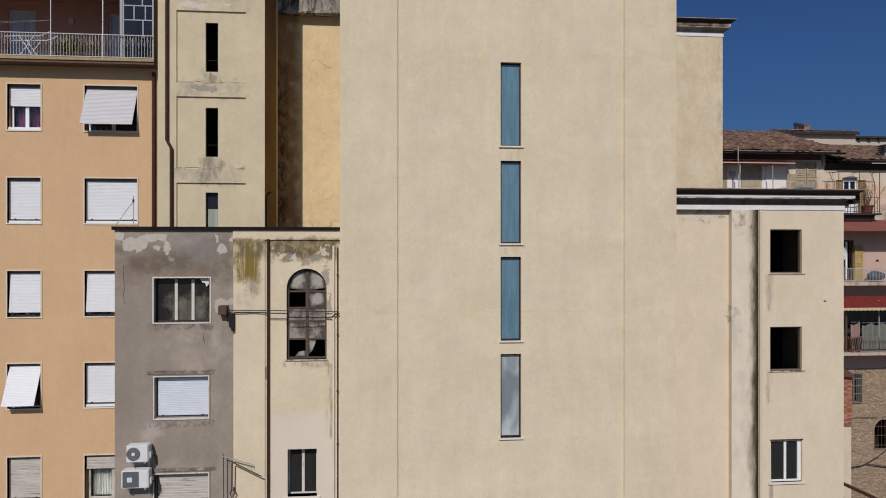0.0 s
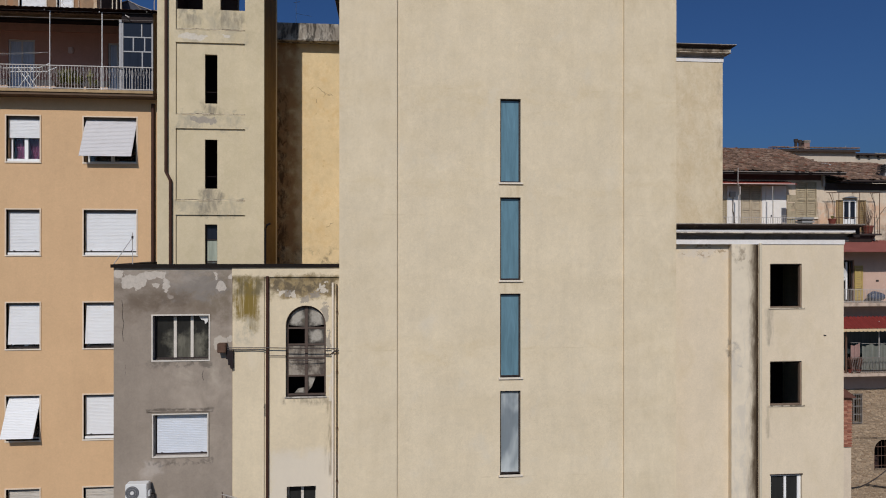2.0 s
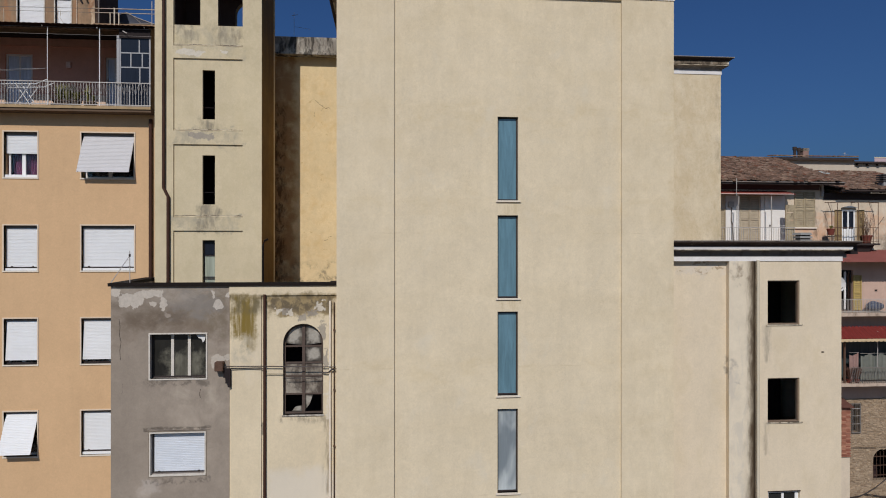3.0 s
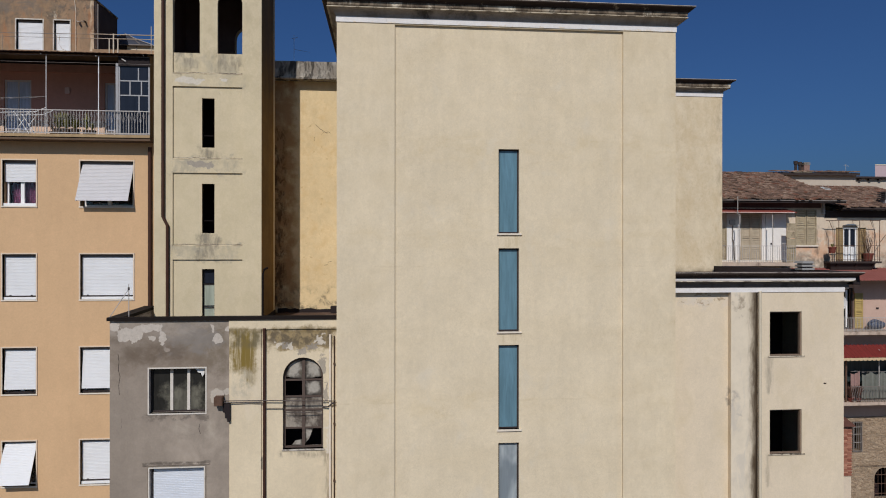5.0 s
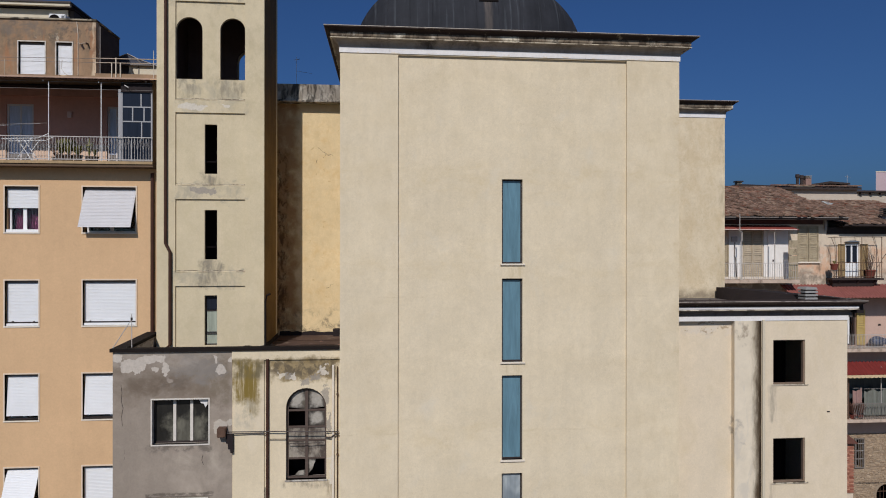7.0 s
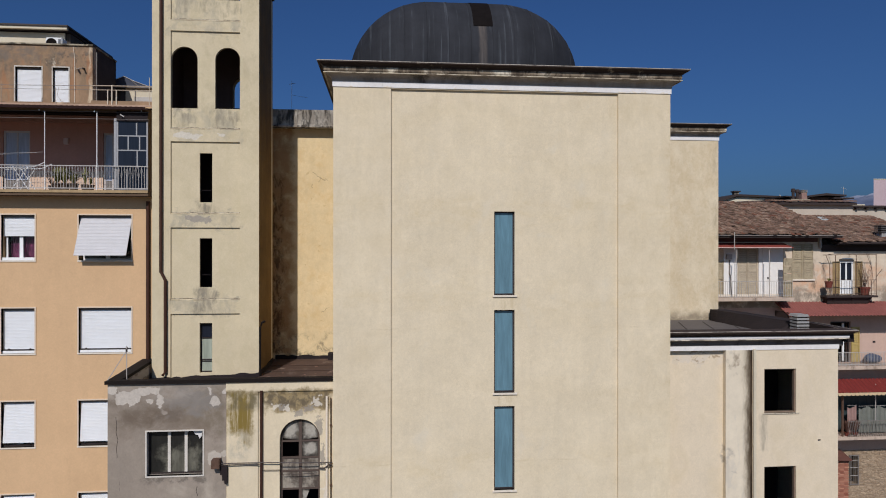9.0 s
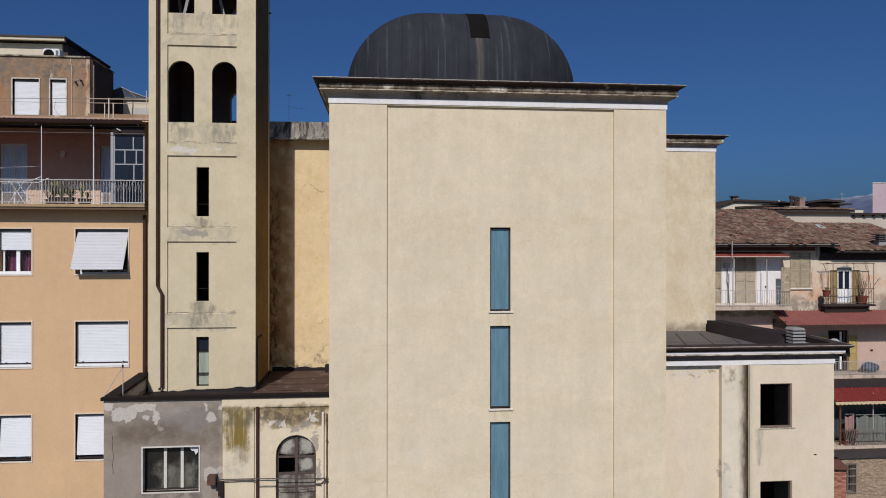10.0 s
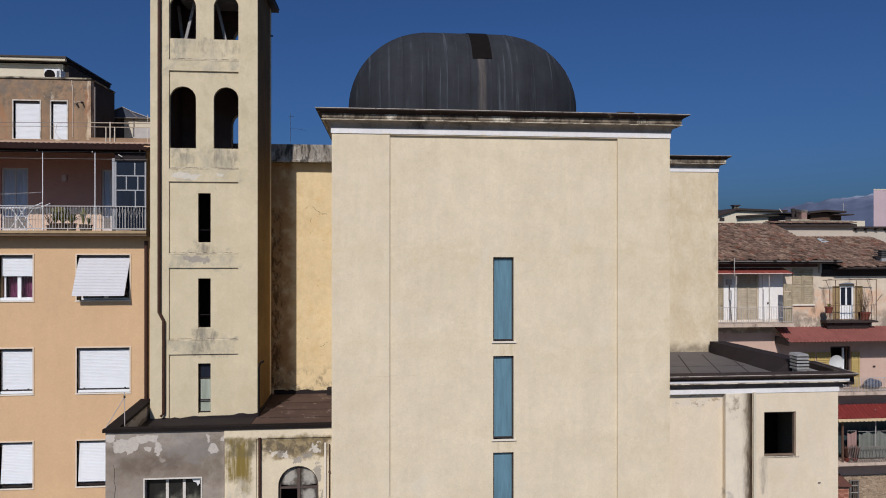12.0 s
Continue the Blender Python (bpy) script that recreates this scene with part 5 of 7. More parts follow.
def arch_ring(xm, zs, r0, r1, z0, y0, y1):
    bm = bmesh.new()
    out = [(xm - r1, z0)] + [(xm - r1 * math.cos(i * math.pi / 20), zs + r1 * math.sin(i * math.pi / 20)) for i in range(21)] + [(xm + r1, z0)]
    inn = [(xm - r0, z0)] + [(xm - r0 * math.cos(i * math.pi / 20), zs + r0 * math.sin(i * math.pi / 20)) for i in range(21)] + [(xm + r0, z0)]
    vs = [[bm.verts.new((p[0], y, p[1])) for p in line] for line in (out, inn) for y in (y0, y1)]
    of, ob_, nf, nb = vs
    for i in range(len(out) - 1):
        for a, b in ((of, nf), (ob_, nb), (of, ob_), (nf, nb)):
            bm.faces.new((a[i], a[i + 1], b[i + 1], b[i]))
    for i in (0, -1):
        bm.faces.new((of[i], nf[i], nb[i], ob_[i]))
    return bm


aw = part("window", arch_ring(axm, azs, ar - 0.06, ar, az0, AI + 0.15, AI + 0.22), wood, wing, "tall arched window with broken dusty panes")
part("mullion", box(axm - 0.045, axm + 0.045, AI + 0.14, AI + 0.22, az0, az1 - 0.05), wood, aw)
levels = [az0 + 0.03, 9.28, 9.82, 10.22, 10.72]
for z in levels:
    part("glazing_bar", box(ax0 + 0.05, ax1 - 0.05, AI + 0.145, AI + 0.215, z - 0.025, z + 0.025), wood, aw)
for i, (a, b) in enumerate(zip(levels, levels[1:])):
    for x0, x1, side in ((ax0 + 0.06, axm - 0.045, 0), (axm + 0.045, ax1 - 0.06, 1)):
        if (i, side) in ((0, 0), (0, 1), (3, 0)):
            continue
        part("pane", box(x0, x1, AI + 0.17, AI + 0.18, a + 0.025, b - 0.025), dusty if i == 3 else brown_dusty, aw)
part("broken_pane", prism([(ax0 + 0.22, AI + 0.17, 8.74), (axm - 0.05, AI + 0.17, 8.74), (axm - 0.05, AI + 0.17, 8.92), (ax0 + 0.36, AI + 0.17, 8.9)], (0, 0, 0), (0, 0.01, 0)), dusty, aw)
part("broken_pane", prism([(axm + 0.05, AI + 0.17, 9.26), (axm + 0.05, AI + 0.17, 8.8), (axm + 0.17, AI + 0.17, 8.95), (axm + 0.28, AI + 0.17, 9.26)], (0, 0, 0), (0, 0.01, 0)), dusty, aw)
for s in (-1, 1):
    pts = [(axm + s * 0.045, AI + 0.17, 10.745)] + [(axm + s * (ar - 0.06) * math.cos(a), AI + 0.17, azs + (ar - 0.06) * math.sin(a)) for a in [i * math.pi / 20 for i in range(10)]] + [(axm + s * 0.045, AI + 0.17, az1 - 0.1)]
    part("pane", prism(pts, (0, 0, 0), (0, 0.01, 0)), dusty, aw)
part("sill", box(ax0 - 0.03, ax1 + 0.03, GY - 0.03, GY + 0.3, az0 - 0.035, az0), dirty_frame, aw)

# cracks in the grey cement
for pts in ([(-6.34, 11.60), (-6.31, 11.36), (-6.33, 11.12), (-6.28, 10.93), (-6.32, 10.68), (-6.30, 10.4)], [(-4.02, 9.5), (-4.05, 9.35), (-4.0, 9.2)]):
    part("crack", tube([(x, GY - 0.001, z) for x, z in pts], 0.006, 4), tar_and_shade, wing)

# cracked plaster on the wing wall
CRACKS = [[(-1.40, 19.64), (-1.27, 19.55), (-1.22, 19.47), (-1.10, 19.42), (-0.98, 19.32), (-0.88, 19.29)],
          [(-1.12, 19.42), (-1.06, 19.34), (-1.17, 19.22)], [(-0.98, 19.33), (-0.86, 19.36), (-0.78, 19.30)],
          [(-1.41, 19.15), (-1.44, 19.05), (-1.40, 18.98)], [(-1.04, 13.99), (-0.9, 14.04), (-0.86, 14.14), (-0.74, 14.16)]]
for pts in CRACKS:
    part("crack", tube([(x, 6.998, z) for x, z in pts], 0.005, 4), rusty, church)

# tower lower slit window
tw = part("window", ring(-4.88, -4.46, 12.24, 13.96, 0.04, TY0 + 0.2, TY0 + 0.25), dark_metal, tower)
part("pane", box(-4.84, -4.50, TY0 + 0.22, TY0 + 0.23, 12.28, 13.4), film_glass("green_grey_glass", srgb(160, 166, 150), 0.25), tw)
part("pane", box(-4.84, -4.50, TY0 + 0.22, TY0 + 0.23, 13.46, 13.92), dim_glass, tw)
for z in (12.62, 12.68, 13.43):
    part("bar", box(-4.84, -4.50, TY0 + 0.19, TY0 + 0.24, z - 0.015, z + 0.015), dark_metal, tw)
for z in (15.62, 18.57):
    part("slit_bar", box(-4.88, -4.46, TY0 + 0.2, TY0 + 0.22, z, z + 0.02), tar_and_shade, tower)
# sloping timbers of the bell frame
frame_wood = plain("pale_bell_timber", srgb(150, 148, 146), 0.8, 0, 0.15, 5.0)
bf = thing("timber_trestle", (-4.6, 5, 25.0), "pale timber trestle with sloping struts in the belfry", "trestle")
for xa, xb, y in ((-5.62, -5.35, 4.45), (-5.72, -5.86, 4.9), (-4.06, -4.32, 4.45)):
    part("strut", prism([(xa - 0.05, y, 25.0), (xa + 0.05, y, 25.0), (xa + 0.05, y + 0.1, 25.0), (xa - 0.05, y + 0.1, 25.0)], (0, 0, 0), ((xb - xa) * 1.5, 0, 1.75)), frame_wood, bf)
part("cross_beam", box(-5.7, -3.4, 4.5, 5.3, 26.75, 26.9), frame_wood, bf)

# annex windows
for (x0, x1, z0, z1) in A_HOLES[:2]:
    part("opening_sill", box(x0 - 0.05, x1 + 0.09, AY - 0.03, AY + 0.16, z0 - 0.035, z0), fillet_stone, annex)
    part("opening_frame", ring(x0, x1, z0, z1, 0.035, AY + 0.045, AY + 0.15), plain("worn_timber_frame", srgb(128, 108, 90), 0.8, 0, 0.25, 6.0), annex, "worn bare timber window frame")
x0, x1, z0, z1 = A_HOLES[2]
w = frame_window(annex, x0, x1, z0, z1, AY, (0.5,), frame_white, casement_glass, inset=0.08)
w["label"] = "white two-leaf casement window"
part("stile", box(x1 - 0.12, x1 - 0.05, AY + 0.07, AY + 0.13, z0 + 0.06, z1 - 0.06), frame_white, w)
part("lintel_edge", box(x0 - 0.02, x1 + 0.02, AY - 0.02, AY + 0.05, z1, z1 + 0.03), dark_metal, w)
part("vent_hole", tube([(15.62, AY - 0.012, 10.3), (15.70, AY - 0.012, 10.3)], 0.018, 6), dark_metal, annex)
seam_sheet = plain("roof_seam_tar", srgb(66, 60, 58), 0.85, 0, 0.2, 3.0, 0.2)
for k in range(-1, 4):
    x = 11.75 + k * 1.06
    part("roof_seam", prism([(x, 0.9, 13.517), (x + 0.04, 0.9, 13.517), (x + 2.11, 6.9, 13.455), (x + 2.07, 6.9, 13.455)], (0, 0, 0), (0, 0, 0.01)), seam_sheet, annex)
for x0, x1, y in ((11.0, 12.9, 4.2), (12.95, 15.2, 4.15), (10.6, 12.1, 2.2), (12.2, 14.6, 2.25)):
    part("roof_lap", prism([(x0, y, 13.49 - 0.01 * (y - 2)), (x1, y + 0.06, 13.49 - 0.01 * (y - 2)), (x1, y + 0.08, 13.49 - 0.01 * (y - 2)), (x0, y + 0.03, 13.49 - 0.01 * (y - 2))], (0, 0, 0), (0, 0, 0.018)), seam_sheet, annex)

# louvred roof vent
vent_mat = plain("grey_cement_vent", srgb(146, 144, 141), 0.85, 0, 0.12, 5.0)
vent = thing("roof_vent", (16.1, 2.3, 13.5), "grey louvred cement chimney vent on the flat roof", "roof vent")
part("base", box(15.97, 16.33, 2.2, 2.5, 13.48, 13.70), vent_mat, vent)
for k in range(4):
    z = 13.70 + k * 0.115
    part("louvre", prism([(15.91, 2.15, z), (16.37, 2.15, z), (16.37, 2.55, z), (15.91, 2.55, z)], (0, 0, 0), (0, 0, 0.065)), vent_mat, vent)
    part("core", box(15.97, 16.33, 2.2, 2.5, z + 0.065, z + 0.115), dark_metal, vent)
part("cap", prism([(15.91, 2.15, 14.16), (16.37, 2.15, 14.16), (16.32, 2.15, 14.24), (15.96, 2.15, 14.24)], (0, 0, 0), (0, 0.46, 0)), vent_mat, vent)

# ---- things on the wing ----
ac_white = plain("aged_white_enamel", srgb(214, 213, 210), 0.45, 0, 0.06, 3.0)
ac_dark = plain("dark_grille", srgb(92, 94, 98), 0.5, 0, 0.1, 6.0)


def rounded_box(x0, x1, y0, y1, z0, z1, r=0.02):
    bm = box(x0, x1, y0, y1, z0, z1)
    bmesh.ops.bevel(bm, geom=bm.edges[:], offset=r, segments=2, affect="EDGES")
    return bm


def air_conditioner(x0, x1, z0, z1, fan_x, fan_r, square, label):
    ac = thing("air_conditioner", ((x0 + x1) / 2, 0.2, z0), label, "air conditioner", "air conditioners on the wall")
    body = part("body", rounded_box(x0, x1, 0.05, 0.35, z0, z1), ac_white, ac)
    zc = (z0 + z1) / 2
    if square:
        part("grille", rounded_box(x0 + 0.04, x0 + 0.04 + 2 * fan_r, 0.035, 0.06, zc - fan_r, zc + fan_r, 0.01), ac_dark, body)
        part("badge", rounded_box(fan_x - 0.07, fan_x + 0.07, 0.022, 0.036, zc - 0.07, zc + 0.07, 0.01), ac_white, body)
    else:
        part("grille", tube([(fan_x, 0.06, zc), (fan_x, 0.035, zc)], fan_r, 24), ac_dark, body)
        part("hub", tube([(fan_x, 0.036, zc), (fan_x, 0.028, zc)], 0.05, 16), ac_white, body)
    for k in range(1, 4):
        if not square:
            part("grille_ring", tube([(fan_x + fan_r * k / 3.4 * math.cos(a), 0.03, zc + fan_r * k / 3.4 * math.sin(a)) for a in [i * math.tau / 24 for i in range(25)]], 0.003, 4), mesh_iron, body)
    part("service_cover", rounded_box(x1 - 0.002, x1 + 0.05, 0.12, 0.28, z0 + 0.1, z0 + 0.28, 0.01), ac_white, ac)
    for x in (x0 + 0.1, x1 - 0.1):
        bm = box(x - 0.02, x + 0.02, 0.06, 0.43, z0 - 0.04, z0)
        box(x - 0.02, x + 0.02, 0.40, 0.43, z0 - 0.3, z0 - 0.04, bm)
        part("bracket", bm, mesh_iron, ac)
    part("hose", tube([(x1 + 0.03, 0.2, z0 + 0.15), (x1 + 0.1, 0.36, z0 + 0.1), (x1 + 0.12, 0.41, z0 - 0.2)], 0.02, 6), dark_metal, ac)


air_conditioner(-6.10, -5.49, 5.84, 6.33, -5.90, 0.19, False, "white air conditioner with round fan on the grey wall")
air_conditioner(-6.24, -5.48, 5.09, 5.61, -6.0, 0.225, True, "larger white air conditioner with square grille on the grey wall")

jb = thing("junction_box", (-3.45, 0.4, 10.1), "rusty cable box with dark plate on the wall", "junction box")
part("box", rounded_box(-3.56, -3.32, 0.18, 0.43, 10.06, 10.33, 0.015), rusty, jb)
part("bracket_plate", prism([(-3.33, 0.3, 10.10), (-3.13, 0.3, 10.10), (-3.13, 0.3, 9.57), (-3.2, 0.3, 9.57), (-3.2, 0.3, 9.68), (-3.27, 0.3, 9.68), (-3.27, 0.3, 9.85), (-3.33, 0.3, 9.85)], (0, 0, 0), (0, 0.1, 0)), tar_and_shade, jb)
part("flaked_edge", prism([(-3.68, 0.41, 10.45), (-3.35, 0.41, 10.5), (-3.3, 0.41, 10.34), (-3.56, 0.41, 10.1), (-3.66, 0.41, 10.15)], (0, 0, 0), (0, 0.025, 0)), grey_cement, jb)
for pts, r, lab in (([(-3.34, 0.3, 10.19), (-2.15, 0.33, 10.17), (-1.0, 0.33, 10.14), (-0.05, 0.36, 10.11)], 0.02, "dark cable along the cream wall"),
                    ([(-3.34, 0.3, 10.14), (-2.6, 0.34, 10.12), (-2.15, 0.34, 10.10)], 0.018, "dark cable along the cream wall"),
                    ([(-2.12, 0.38, 9.93), (-1.62, 0.38, 9.92), (-1.55, 0.42, 9.78), (-1.0, 0.43, 9.76), (-0.5, 0.42, 9.79)], 0.014, "thin cable across the arched window"),
                    ([(-0.45, 0.36, 9.95), (-0.28, 0.34, 9.95), (-0.16, 0.34, 10.04), (-0.06, 0.36, 10.03)], 0.03, "short pipe elbow by the corner")):
    tagged(part("cable", tube(pts, r * 0.75, 6), dark_metal), lab, "cable")
t2 = thing("standpipe", (-0.28, 0.4, 9.0), "pale narrow pipe beside the arched window", "pipe")
part("pipe", tube([(-0.22, 0.39, 12.1), (-0.22, 0.39, GROUND)], 0.035, 8), stone_sill, t2)

an = thing("wall_antenna", (-3.2, 0.3, 4.6), "rusty television antenna on a wall bracket", "antenna")
part("mast", tube([(-3.41, 0.2, 5.97), (-3.40, 0.2, 4.4)], 0.014, 6), rusty, an)
part("boom", tube([(-3.43, 0.2, 5.91), (-2.60, 0.2, 5.66)], 0.014, 6), mesh_iron, an)
part("boom", tube([(-3.14, 0.2, 5.72), (-2.31, 0.2, 5.28)], 0.018, 6), rusty, an)
for k in range(9):
    f = k / 8
    part("element", tube([(-3.38 + 0.74 * f, 0.05, 5.94 - 0.26 * f), (-3.30 + 0.74 * f, 0.36, 5.84 - 0.26 * f)], 0.005, 4), mesh_iron, an)
part("bracket", tube([(-3.16, 0.2, 5.7), (-3.17, 0.2, 4.9), (-3.22, 0.22, 4.8), (-3.18, 0.24, 4.68), (-3.10, 0.24, 4.8), (-3.16, 0.4, 4.9)], 0.022, 6), rusty, an)

ra = thing("roof_antenna_mast", (-6.25, 1.0, 12.1), "thin antenna mast with a slanting stay on the roof edge", "antenna")
part("mast", tube([(-6.25, 1.0, 12.05), (-6.26, 1.0, 13.6)], 0.014, 6), mesh_iron, ra)
part("stay", tube([(-6.60, 0.5, 12.66), (-6.26, 1.0, 13.45)], 0.012, 6), mesh_iron, ra)
part("clamp", tube([(-6.26, 1.0, 13.42), (-6.26, 1.0, 13.5)], 0.03, 8), dark_metal, ra)
fa = thing("roof_aerial", (-2.3, 8.2, 22.05), "thin roof aerial mast behind the parapet", "antenna")
part("mast", tube([(-2.4, 8.2, 22.0), (-2.4, 8.2, 23.6)], 0.009, 6), frame_white, fa)
part("crossbar", tube([(-2.5, 8.2, 23.45), (-2.25, 8.2, 23.5)], 0.01, 4), mesh_iron, fa)
part("side_arm", tube([(-2.4, 8.2, 23.0), (-1.75, 8.2, 22.9)], 0.006, 4), mesh_iron, fa)

random.seed(4)
deb = bmesh.new()
for i in range(18):
    x, y = random.uniform(-2.7, -0.1), random.uniform(1.2, 6.8)
    s = random.uniform(0.015, 0.05)
    bmesh.ops.create_icosphere(deb, subdivisions=1, radius=s, matrix=Matrix.Translation((x, y, 12.06 + y * 0.008)) @ Matrix.Diagonal((1.6, 1, 0.5, 1)))
tagged(part("roof_debris", deb, plain("rubble", srgb(140, 108, 92), 0.9, 0, 0.3, 12.0)), "small chips of rubble scattered on the roof", "debris", kind="stuff")

# ---- things on the loggia ----
rack = thing("drying_rack", (-10.9, 4.3, 18.54), "white folding clothes drying rack on the balcony", "drying rack")
rk = frame_white
for y in (4.12, 4.6):
    part("leg", tube([(-11.3, y, 18.55), (-10.75, y, 19.36)], 0.014, 6), rk, rack)
    part("leg", tube([(-10.72, y, 18.55), (-11.25, y, 19.36)], 0.014, 6), rk, rack)
    part("side_bar", tube([(-11.75, y, 19.32), (-10.55, y, 19.36), (-10.2, y, 19.52)], 0.014, 6), rk, rack)
for k in range(9):
    part("wire", tube([(-11.7 + k * 0.14, 4.12, 19.33), (-11.7 + k * 0.14, 4.6, 19.33)], 0.006, 4), rk, rack)
tagged(part("clothesline", tube([(-12.9, 4.0, 19.72), (-10.2, 4.0, 19.86)], 0.006, 4), mesh_iron), "thin clothesline stretched across the balcony", "clothesline")
tagged(part("clothesline", tube([(-12.9, 4.1, 19.66), (-10.4, 4.0, 19.84)], 0.006, 4), mesh_iron), "thin clothesline stretched across the balcony", "clothesline")
leaf_mat = plain("dull_green_leaf", srgb(124, 120, 66), 0.7, 0, 0.35, 20.0)
terracotta = plain("terracotta_pot", srgb(112, 56, 45), 0.85, 0, 0.15, 8.0)


def lathe(cx, cy, rows, seg=16):
    bm = bmesh.new()
    rings = [[bm.verts.new((cx + r * math.cos(i * math.tau / seg), cy + r * math.sin(i * math.tau / seg), z)) for i in range(seg)] for r, z in rows]
    for a, b in zip(rings, rings[1:]):
        for i in range(seg):
            bm.faces.new((a[i], a[(i + 1) % seg], b[(i + 1) % seg], b[i]))
    bm.faces.new(rings[0][::-1])
    bm.faces.new(rings[-1])
    return bm


def potted_plant(x, y, z, r, spread, height, leaves, label, leaf=None, twig=False, group="", pot=None):
    p = thing("potted_plant", (x, y, z), label, "potted plant", group)
    part("pot", lathe(x, y, [(r * 0.75, z), (r, z + r * 1.5), (r * 1.12, z + r * 1.5), (r * 1.12, z + r * 1.8), (r * 0.95, z + r * 1.8), (r * 0.9, z + r * 1.6)]), pot or terracotta, p)
    bm, st = bmesh.new(), bmesh.new()
    for i in range(leaves):
        a, d = random.uniform(0, math.tau), random.uniform(0, 1) ** 0.6
        tipz = z + r * 1.6 + height * random.uniform(0.4, 1.0)
        tipp = Vector((x + math.cos(a) * spread * d, y + math.sin(a) * spread * d * 0.7, tipz))
        base = Vector((x, y, z + r * 1.6))
        if twig:
            mid = (base + tipp) / 2 + Vector((random.uniform(-0.06, 0.06), 0, 0.05))
            tube([base, mid, tipp], 0.007, 4, st)
            continue
        side = Vector((-math.sin(a), math.cos(a), 0)) * random.uniform(0.012, 0.03)
        m = base.lerp(tipp, 0.6) + Vector((0, 0, 0.08))
        vs = [bm.verts.new(q) for q in (base, m - side, tipp, m + side)]
        bm.faces.new(vs)
    if twig:
        part("twigs", st, rusty, p)
        bm.free()
    else:
        part("foliage", bm, leaf or leaf_mat, p)
        st.free()


dark_pot = plain("dark_plastic_pot", srgb(84, 68, 56), 0.7, 0, 0.2, 8.0)
for x, s, h, k in ((-9.85, 0.36, 0.66, 90), (-9.6, 0.42, 0.62, 110), (-9.3, 0.36, 0.42, 90)):
    potted_plant(x, 4.25, 18.54, 0.15, s, h, k, "spreading spiky plant in a dark pot on the balcony", group="balcony plants", pot=dark_pot)
potted_plant(-8.92, 4.25, 18.54, 0.13, 0.14, 0.66, 40, "narrow upright plant in a dark pot on the balcony", group="balcony plants", pot=dark_pot)
potted_plant(-8.72, 4.2, 18.54, 0.12, 0.14, 0.3, 30, "small low plant in a dark pot on the balcony", group="balcony plants", pot=dark_pot)
potted_plant(-10.15, 4.5, 18.54, 0.12, 0.5, 0.75, 14, "dry bare branches in a dark pot on the balcony", twig=True, group="balcony plants", pot=dark_pot)
lamp = thing("wall_lamp", (-10.45, LB, 20.5), "small dim wall box on the loggia wall", "wall lamp")
part("body", rounded_box(-10.54, -10.36, LB - 0.08, LB, 20.46, 20.7, 0.02), plain("dim_lamp_glass", srgb(214, 176, 160), 0.5, 0, 0.1, 6.0), lamp)

# roof-top cooling unit and pole of the penthouse
ru = thing("rooftop_unit", (-12.9, 10.2, 24.95), "white rooftop cooling unit with dark round fan", "air conditioner")
part("body", rounded_box(-13.24, -12.55, 10.15, 10.6, 24.96, 25.76, 0.03), ac_white, ru)
part("fan", tube([(-12.99, 10.16, 25.5), (-12.99, 10.13, 25.5)], 0.22, 20), tar_patch, ru)
part("side_grille", box(-12.70, -12.60, 10.14, 10.15, 25.25, 25.68), ac_dark, ru)
pp = thing("roof_pole", (-9.9, 7.6, 21.82), "thin upright pole on the terrace", "pole")
part("pole", tube([(-9.91, 7.4, 21.82), (-9.91, 7.4, 24.33)], 0.024, 6), dull_iron, pp)
part("foot", box(-10.01, -9.81, 7.3, 7.5, 21.82, 21.88), mesh_iron, pp)
part("cable_run", tube([(-11.2, 8.28, 24.8), (-11.15, 8.28, 24.3), (-11.15, 8.28, 22.5)], 0.011, 5), stone_sill, flats)
part("plaster_hole", prism([(-11.05, 8.285, 23.84), (-10.98, 8.285, 23.9), (-10.90, 8.285, 23.72), (-10.95, 8.285, 23.68)], (0, 0, 0), (0, 0.01, 0)), tar_and_shade, flats)
part("bracket_lamp", tube([(-10.78, 8.3, 23.92), (-10.77, 8.16, 23.90), (-10.74, 8.12, 23.86)], 0.032, 8), dark_metal, flats)
part("loose_cable", tube([(-11.15, 8.27, 24.0), (-11.08, 8.27, 23.9), (-10.92, 8.27, 23.94), (-10.8, 8.27, 23.92)], 0.008, 5), mesh_iron, flats)
blue_tile = plain("blue_grey_slate", srgb(66, 70, 82), 0.85, 0, 0.2, 6.0)
shed = thing("rooftop_shed", (-9.6, 11.8, 21.82), "pale rooftop shed with a low blue-grey roof", "shed")
part("wall", box(-10.21, -8.7, 11.0, 13.4, 21.82, 23.86), pale_wall, shed)
# left end of the shed in a darker colour
part("side_room", box(-10.7, -10.21, 11.1, 13.4, 21.82, 23.86), plain("dark_shed_wall", srgb(70, 64, 62), 0.9, 0, 0.2, 4.0), shed)
part("roof", prism([(-10.75, 10.9, 23.84), (-10.7, 10.9, 24.14), (-10.24, 10.9, 24.31), (-9.77, 10.9, 24.09), (-8.6, 10.9, 23.68), (-8.6, 10.9, 23.62), (-9.1, 10.9, 23.82)], (0, 0, 0), (0, 2.6, 0)), blue_tile, shed)
part("ridge", tube([(-10.6, 10.88, 24.17), (-10.24, 10.88, 24.32), (-9.77, 10.88, 24.10), (-8.6, 10.88, 23.69)], 0.016, 6), mesh_iron, shed)
part("ridge", tube([(-9.95, 10.88, 24.18), (-9.6, 10.88, 23.86)], 0.02, 6), dull_iron, shed)
